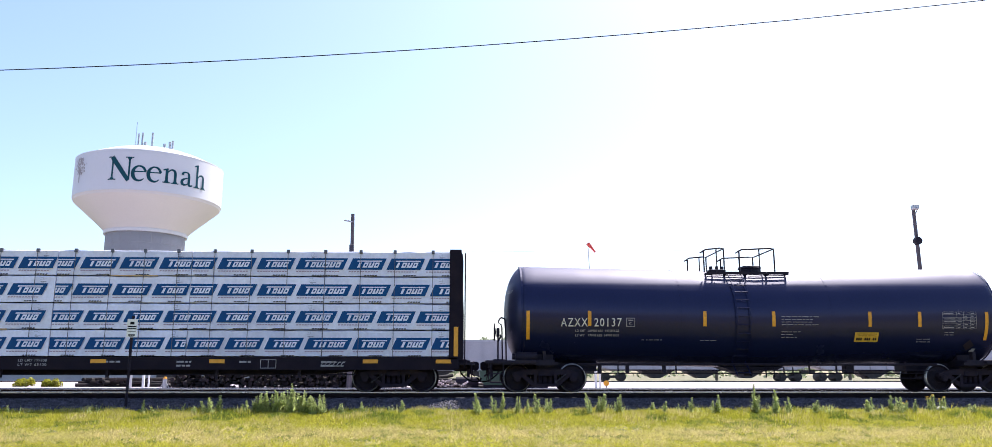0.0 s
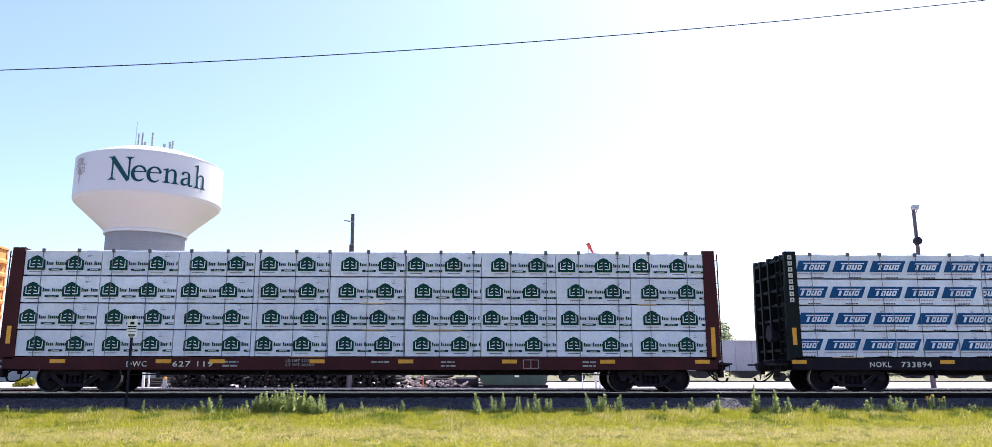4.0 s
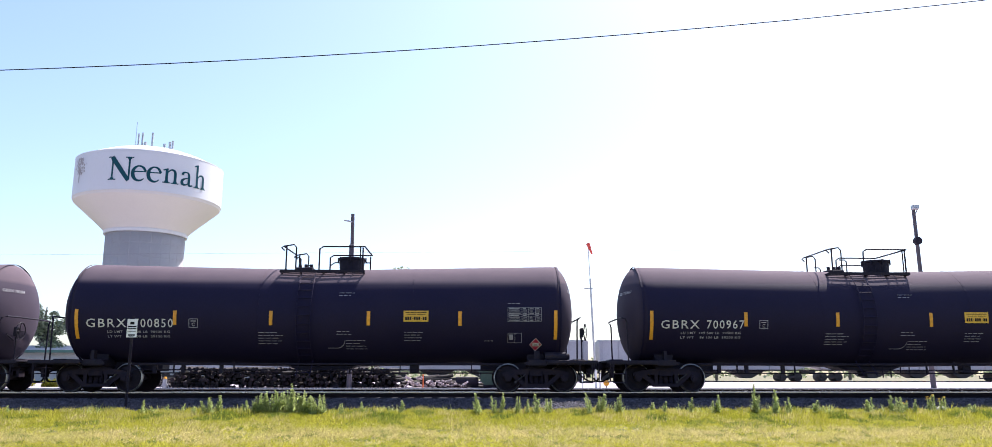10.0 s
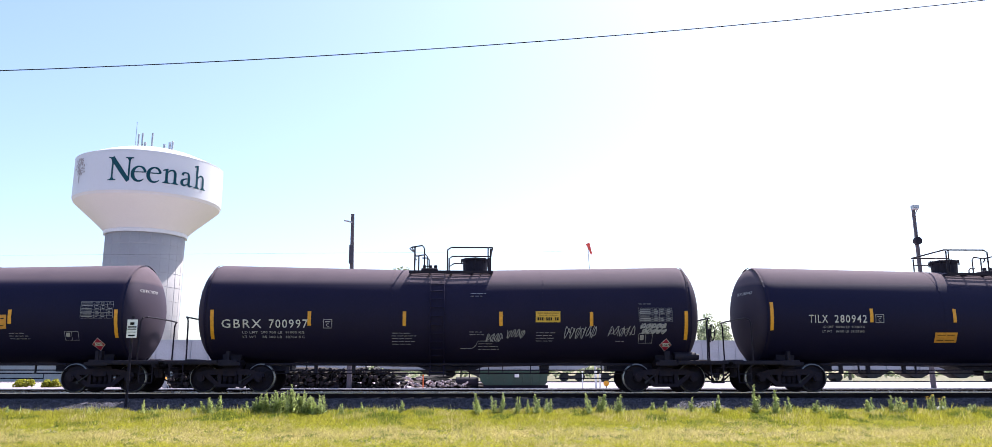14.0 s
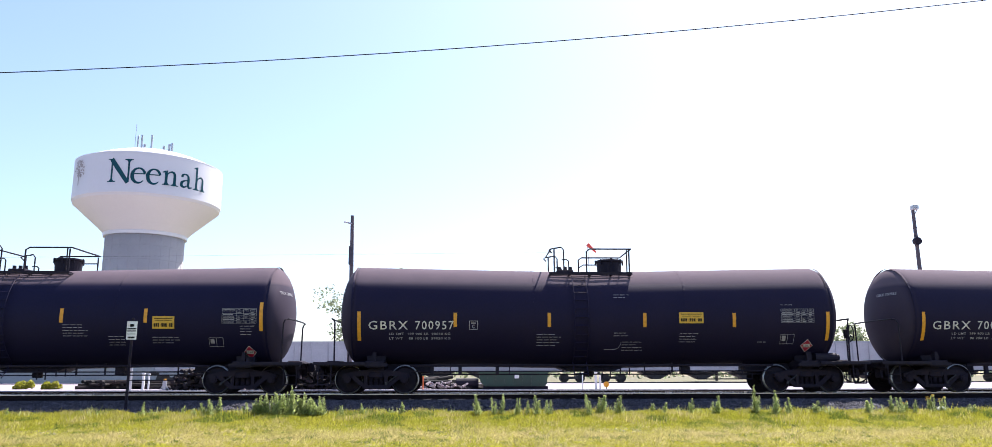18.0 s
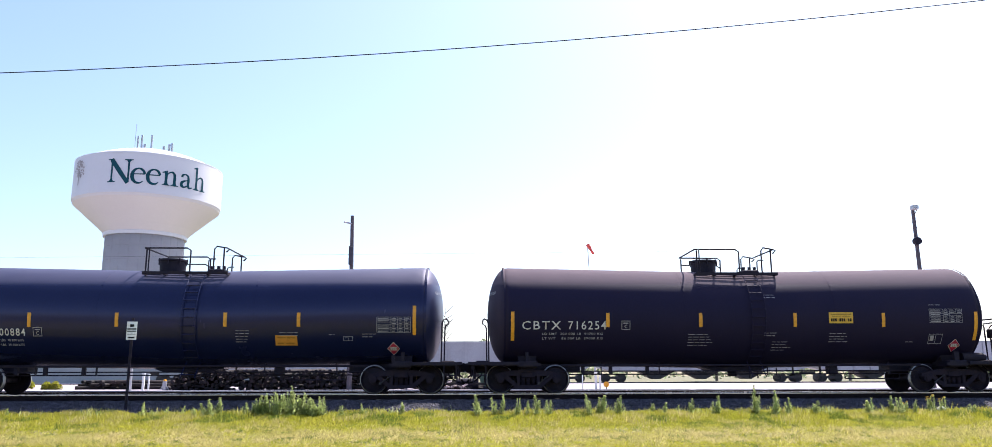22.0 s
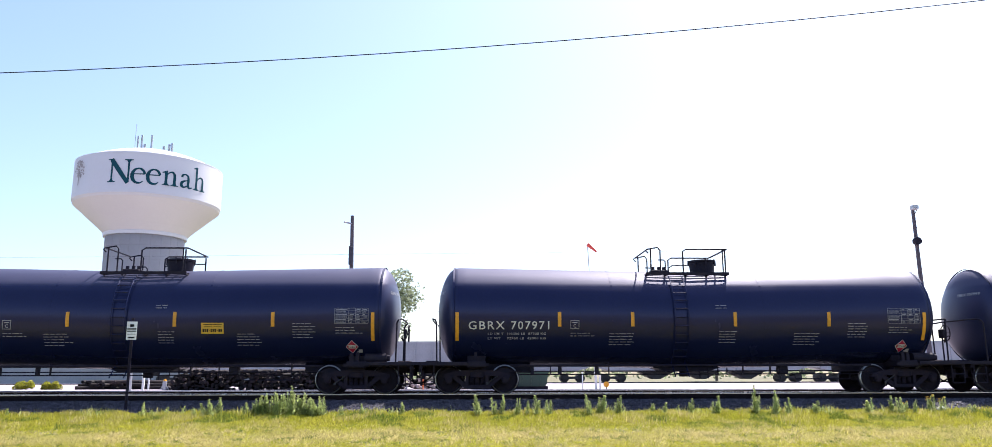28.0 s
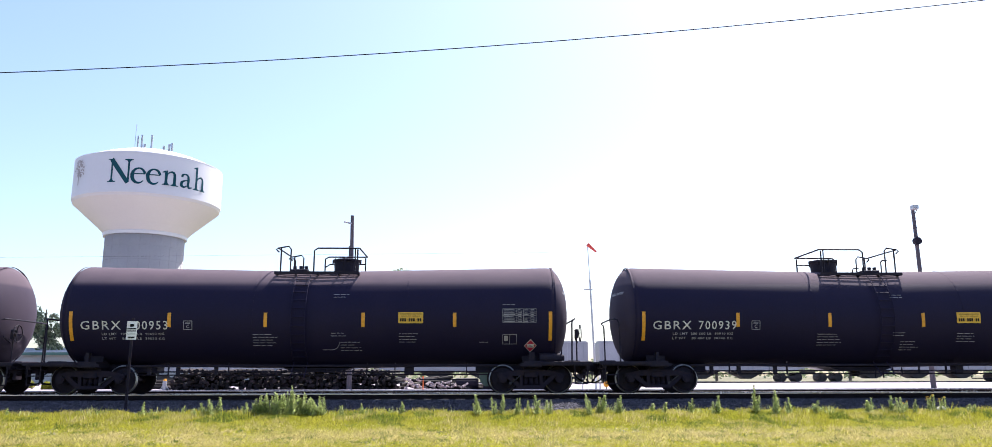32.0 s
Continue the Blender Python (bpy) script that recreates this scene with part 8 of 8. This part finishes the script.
def bush(x, y, w, h, seed):
    rnd = random.Random(seed)
    centres = [(Vector((rnd.uniform(-w, w), rnd.uniform(-w, w) * 0.6, h * rnd.uniform(0.25, 0.8))), h * 0.35) for k in range(14)]
    me = leaf_cloud(centres, 130, 0.06, rnd)
    me.materials.clear()
    me.materials.append(M["grass_fresh"])
    ob = new("bush", me)
    ob.location = (x, y, YARD - 0.05)
    tagged(ob, "small round green bush in the yard", "bush", "bushes of the yard")


bush(-27.2, 50, 0.5, 0.55, 61)
bush(-25.25, 49.4, 0.45, 0.5, 62)


def blades(n, place, height, width, rnd, lean=0.32):
    """n thin grass blades; place() gives x, y and ground z."""
    x, y, z = place(n)
    h, w = height(x, y), width * rnd.uniform(0.6, 1.4, len(x))
    a = rnd.uniform(0, np.pi, len(x))
    lx, ly = rnd.normal(0, lean, len(x)) * h, rnd.normal(0, lean, len(x)) * h
    co = np.zeros((len(x), 3, 3))
    co[:, 0] = np.stack([x - np.cos(a) * w, y - np.sin(a) * w * 0.5, z], 1)
    co[:, 1] = np.stack([x + np.cos(a) * w, y + np.sin(a) * w * 0.5, z], 1)
    co[:, 2] = np.stack([x + lx, y + ly, z + h], 1)
    return co.reshape(-1, 3)


def tri_mesh(name, co, mats, index=None):
    n = len(co) // 3
    me = bpy.data.meshes.new(name)
    me.vertices.add(n * 3)
    me.vertices.foreach_set("co", co.astype(np.float32).ravel())
    me.loops.add(n * 3)
    me.loops.foreach_set("vertex_index", np.arange(n * 3, dtype=np.int32))
    me.polygons.add(n)
    me.polygons.foreach_set("loop_start", np.arange(0, n * 3, 3, dtype=np.int32))
    for m in mats:
        me.materials.append(m)
    if index is not None:
        me.polygons.foreach_set("material_index", index.astype(np.int32))
    me.update(calc_edges=True)
    return me


def build_grass():
    rnd = np.random.default_rng(8)

    def mown(n):
        y = rnd.uniform(14.2, 21.6, n)
        x = rnd.uniform(-1, 1, n) * (0.66 * y + 1.5) + 0.03 * y
        return x, y, np.interp(y, LAWN_Y, LAWN_Z)

    def lush(n):
        y = 20.4 + 2.95 * rnd.uniform(0, 1, n) ** 0.85
        x = rnd.uniform(-1, 1, n) * 18.5 + 0.8
        return x, y, np.interp(y, LAWN_Y, LAWN_Z)
    wob = lambda x, y: np.sin(x * 0.9 + 1.3 * np.sin(y * 0.7)) * np.sin(y * 1.9 + 0.8 * np.sin(x * 0.5)) + 0.5 * np.sin(x * 2.7 + y * 1.3)

    def tufts(x, y, cell):
        """A lumpy height field: each cell of the ground has its own vigour."""
        i, j = np.floor(x / cell + 0.35 * np.sin(y * 3)).astype(int), np.floor(y / (cell * 1.5) + 0.3 * np.sin(x * 2)).astype(int)
        return np.mod(np.sin(i * 12.9898 + j * 78.233) * 43758.5453, 1.0)
    co = blades(300000, mown, lambda x, y: 0.018 + 0.045 * rnd.uniform(0, 1, len(x)) ** 2 + 0.05 * tufts(x, y, 0.12) ** 2 + 0.02 * wob(x, y) + 0.05 * (np.abs(y - 14.3) < 0.35), 0.012, rnd, 0.8)
    cx, cy = co[::3, 0], co[::3, 1]
    dry = wob(cx, cy) * 0.35 + 0.5 * np.cos((cy - 19.0) * 1.6) + 1.1 * (tufts(cx, cy, 0.16) - 0.5) + rnd.normal(0, 0.4, len(cx)) > -0.15
    dark = (tufts(cx, cy + 0.7, 0.22) > 0.90) & (rnd.uniform(0, 1, len(cx)) < 0.5)
    ob = new("mown_grass", tri_mesh("mown_grass", co, [M["grass_fresh"], M["grass_dry"], M["grass_dark"]], np.where(dark, 2, dry)))
    tagged(ob, "short mown lawn, green with dry straw patches", "grass", kind="stuff")
    co = blades(150000, lush, lambda x, y: 0.035 + 0.075 * np.clip((y - 20.0) / 2.0, 0, 1) * rnd.uniform(0.4, 1.6, len(x)) * (0.40 + 0.7 * tufts(x, y, 0.3) + 0.9 * tufts(x + 3.1, y, 0.8) ** 3) + 0.03 * wob(x, y), 0.013, rnd)
    cx, cy = co[::3, 0], co[::3, 1]
    dry = wob(cx, cy) * 0.3 + 0.9 * (tufts(cx, cy, 0.3) - 0.5) + rnd.normal(0, 0.35, len(cx)) > 0.42
    dark = (tufts(cx + 1.7, cy, 0.55) > 0.80) & (rnd.uniform(0, 1, len(cx)) < 0.7)
    ob = new("tall_grass", tri_mesh("tall_grass", co, [M["grass_fresh"], M["grass_dry"], M["grass_dark"]], np.where(dark, 2, dry)))
    tagged(ob, "longer bright green grass along the ballast", "grass", kind="stuff")


    # long loose stalks in bunches where the lawn meets the stones
    def verge(n):
        k = rnd.integers(0, 170, n)
        cx, cy = rnd.uniform(-18.5, 20, 170), rnd.uniform(22.7, 23.3, 170)
        return cx[k] + rnd.normal(0, 0.13, n), cy[k] + rnd.normal(0, 0.07, n), np.full(n, 0.0)
    co = blades(5000, verge, lambda x, y: 0.07 + 0.20 * rnd.uniform(0, 1, len(x)) ** 1.8 * (0.5 + tufts(x, y, 0.5)), 0.010, rnd)
    ob = new("verge_grass", tri_mesh("verge_grass", co, [M["grass_fresh"], M["weed"], M["grass_dry"]], rnd.integers(0, 7, len(co) // 3) // 3))
    tagged(ob, "long loose grass stalks at the edge of the ballast", "grass", kind="stuff")


build_grass()


def weed_mesh(h, seed, flower=False):
    rnd = random.Random(seed)
    bm = bmesh.new()
    for s in range(rnd.randint(2, 4)):
        bx, by, top = rnd.uniform(-0.1, 0.1), rnd.uniform(-0.06, 0.06), h * rnd.uniform(0.7, 1.0)
        lean = (rnd.uniform(-0.08, 0.08), rnd.uniform(-0.05, 0.05))
        rod(bm, (bx, by, 0), (bx + lean[0], by + lean[1], top), 0.007, 4, 0.003)
        n = int(top / 0.0055)
        for k in range(n):
            t = k / n
            a = rnd.uniform(0, 2 * math.pi)
            L = (0.04 + 0.12 * (1 - t)) * rnd.uniform(0.6, 1.4)
            p = Vector((bx + lean[0] * t, by + lean[1] * t, top * t))
            d = Vector((math.cos(a), math.sin(a), rnd.uniform(0.5, 1.6))).normalized() * L
            w = d.cross(Vector((0, 0, 1))).normalized() * 0.011
            bm.faces.new([bm.verts.new(c) for c in (p, p + d * 0.5 + w, p + d, p + d * 0.5 - w)])
        if flower:
            for k in range(4):
                c = Vector((bx + lean[0] + rnd.uniform(-0.05, 0.05), by, top + rnd.uniform(-0.06, 0.03)))
                rod(bm, c, c + Vector((0, -0.02, 0.012)), 0.018, 6, mi=1)
    return to_mesh("weed", bm, [M["weed"], M["yellow_decal"]])


def build_weeds():
    rnd = random.Random(17)
    meshes = [weed_mesh(0.74, 1), weed_mesh(0.68, 2), weed_mesh(0.62, 3), weed_mesh(0.78, 4), weed_mesh(0.62, 5, True)]
    spots = [(-6.37 + 0.061 * k, 0.62 + 0.38 * math.sin(0.1 + k * 0.085) + 0.12 * math.sin(k * 1.9)) for k in range(36)]
    # bunches along the edge: from, to, how many, how tall
    for x0, x1, n, size in ((-13.8, -13.3, 2, 0.5), (-9.5, -9.1, 2, 0.57), (-8.7, -8.4, 2, 0.6), (-7.9, -7.1, 4, 0.7), (-3.8, -3.2, 2, 0.8), (-2.5, -2.0, 2, 0.5), (0.2, 2.4, 9, 0.75), (3.3, 4.4, 7, 0.85),
                            (5.2, 6.5, 4, 0.65), (7.2, 7.3, 2, 0.98), (8.3, 9.0, 4, 0.92), (9.4, 10.4, 3, 0.6), (11.8, 13.0, 6, 0.85), (13.6, 14.9, 2, 0.5)):
        spots += [(x0 + (x1 - x0) * k / max(1, n - 1) + rnd.uniform(-0.16, 0.16), size * rnd.uniform(0.55, 1.15)) for k in range(n)]
    for k, (wx, s) in enumerate(spots):
        ob = new("weed", meshes[k % 4])
        ob.location = (0.966 * wx + rnd.uniform(-0.04, 0.04), 22.85 + rnd.uniform(-0.2, 0.15), -0.01)
        wide, tall = rnd.uniform(0.8, 1.5), rnd.uniform(0.75, 1.2)
        ob.rotation_euler, ob.scale = (rnd.gauss(0, 0.10), rnd.gauss(0, 0.12), rnd.uniform(0, 6.28)), ((0.8 + 0.3 * s) * wide, (0.8 + 0.3 * s) * wide, s * tall)
        tagged(ob, "leafy green weed growing at the edge of the ballast", "weed", "weeds by the track")
    for x, s in ((13.9, 0.9), (14.25, 0.8), (13.1, 0.6)):
        ob = new("weed", meshes[4])
        ob.location, ob.scale = (0.96 * x, 23.0, 0.0), (s, s, s)
        tagged(ob, "weed with small yellow flowers by the ballast", "weed", "weeds by the track")
    bm = bmesh.new()
    lathe(bm, [(0, 0.05), (0.05, 0.13), (0.14, 0.12), (0.2, 0.05)], "z", 7)
    thing("pale_stone", "pale rounded stone in the grass", "stone", (13.7, 23.15, 0.01), bm=bm, material=M["sign_white"])


build_weeds()


# ---- stones and ties of the near track ----
def build_ballast():
    rnd = np.random.default_rng(4)
    n = 40000
    x = rnd.uniform(-19, 21, n)
    y = rnd.uniform(23.1, 25.75, n)
    m = 3000
    x, y = np.append(x, rnd.uniform(-19, 21, m)), np.append(y, rnd.uniform(27.9, 29.5, m))
    n += m
    z = RAIL + np.interp(y - TRACK, [-3.75, -1.75, 1.75, 2.7], [-0.54, -0.22, -0.22, -0.52])
    s = rnd.uniform(0.022, 0.05, n)
    octa = np.array([(1, 0, 0), (-1, 0, 0), (0, 1, 0), (0, -1, 0), (0, 0, 0.8), (0, 0, -0.8)])
    tri = np.array([(0, 2, 4), (2, 1, 4), (1, 3, 4), (3, 0, 4), (2, 0, 5), (1, 2, 5), (3, 1, 5), (0, 3, 5)])
    v = octa[None] * s[:, None, None] * rnd.uniform(0.65, 1.3, (n, 6, 3))
    a = rnd.uniform(0, 6.28, n)
    ca, sa = np.cos(a)[:, None], np.sin(a)[:, None]
    vx, vy = v[..., 0] * ca - v[..., 1] * sa, v[..., 0] * sa + v[..., 1] * ca
    co = np.stack([vx + x[:, None], vy + y[:, None], v[..., 2] + z[:, None] + 0.01], -1).reshape(-1, 3)
    me = bpy.data.meshes.new("ballast_stones")
    f = (tri[None] + 6 * np.arange(n)[:, None, None]).reshape(-1)
    me.vertices.add(n * 6)
    me.vertices.foreach_set("co", co.astype(np.float32).ravel())
    me.loops.add(len(f))
    me.loops.foreach_set("vertex_index", f.astype(np.int32))
    me.polygons.add(len(f) // 3)
    me.polygons.foreach_set("loop_start", np.arange(0, len(f), 3, dtype=np.int32))
    me.materials.append(M["ballast"])
    me.update(calc_edges=True)
    ob = new("ballast_stones", me)
    ob.parent = near_bed
    tagged(ob, "loose grey crushed stones", kind="stuff")
    bm = bmesh.new()
    box(bm, -0.11, 0.11, -1.28, 1.28, -0.35, -0.172, bev=0.01)
    tie = to_mesh("tie", bm, M["tie"])
    for k in range(76):
        part("tie", tie, None, near_bed, at=(-19.5 + 0.54 * k, TRACK, RAIL))


build_ballast()


# ---- what moves ----
def train_way(t):
    """Metres that the train has gone at t seconds: it gathers speed until 17 s, then holds it; steps at 22.5 s and 30.7
    s only fit the camera's view.
    """
    u = min(t, 17.0)
    timing_fit = -0.49 * min(1.0, max(0.0, (t - 22.5) / 0.1)) + 0.42 * min(1.0, max(0.0, (t - 30.7) / 0.1))
    return 14.35 * u + 0.5 * (0.46 / 17.0) * u * u + 14.81 * max(0.0, t - 17.0) + timing_fit


def motions():
    times = sorted({2.0 * k for k in range(17)} | {round(t + 0.1 * k, 1) for t in (22.3, 30.5) for k in range(6)})
    for car, x in TRAIN:
        base = car.location.copy()
        walk(car, [(t, pose(x + train_way(t), base.y, base.z)) for t in times])
    # the windsock swings on its mast
    walk(windsock, [(t, pose(9.02, 60.0, 11.09, 0, a, b)) for t, a, b in ((0, 52, -8), (2, 58, -5), (5, 66, 4), (8, 72, 0), (11, 70, -6), (13, 74, 0), (15.5, 60, 5), (17.5, 44, 0), (20, 50, -6), (23, 60, 4), (25, 44, -4), (28, 40, 0), (30, 46, 5), (32, 42, 0))])
    # the wheels roll: one action for each axle place, shared by all the trucks
    rolled = {}
    for ob in [o for o in scene.objects if o.name.startswith("wheelset")]:
        key = round(ob.location.x, 2)
        if key not in rolled:
            walk(ob, [(k / FPS, pose(*ob.location, 0, math.degrees(train_way(k / FPS) / 0.457), 0)) for k in range(32 * FPS + 1)])
            rolled[key] = ob.animation_data
        else:
            ob.rotation_mode = "QUATERNION"
            ob.animation_data_create()
            ob.animation_data.action = rolled[key].action
            ob.animation_data.action_slot = rolled[key].action_slot


motions()
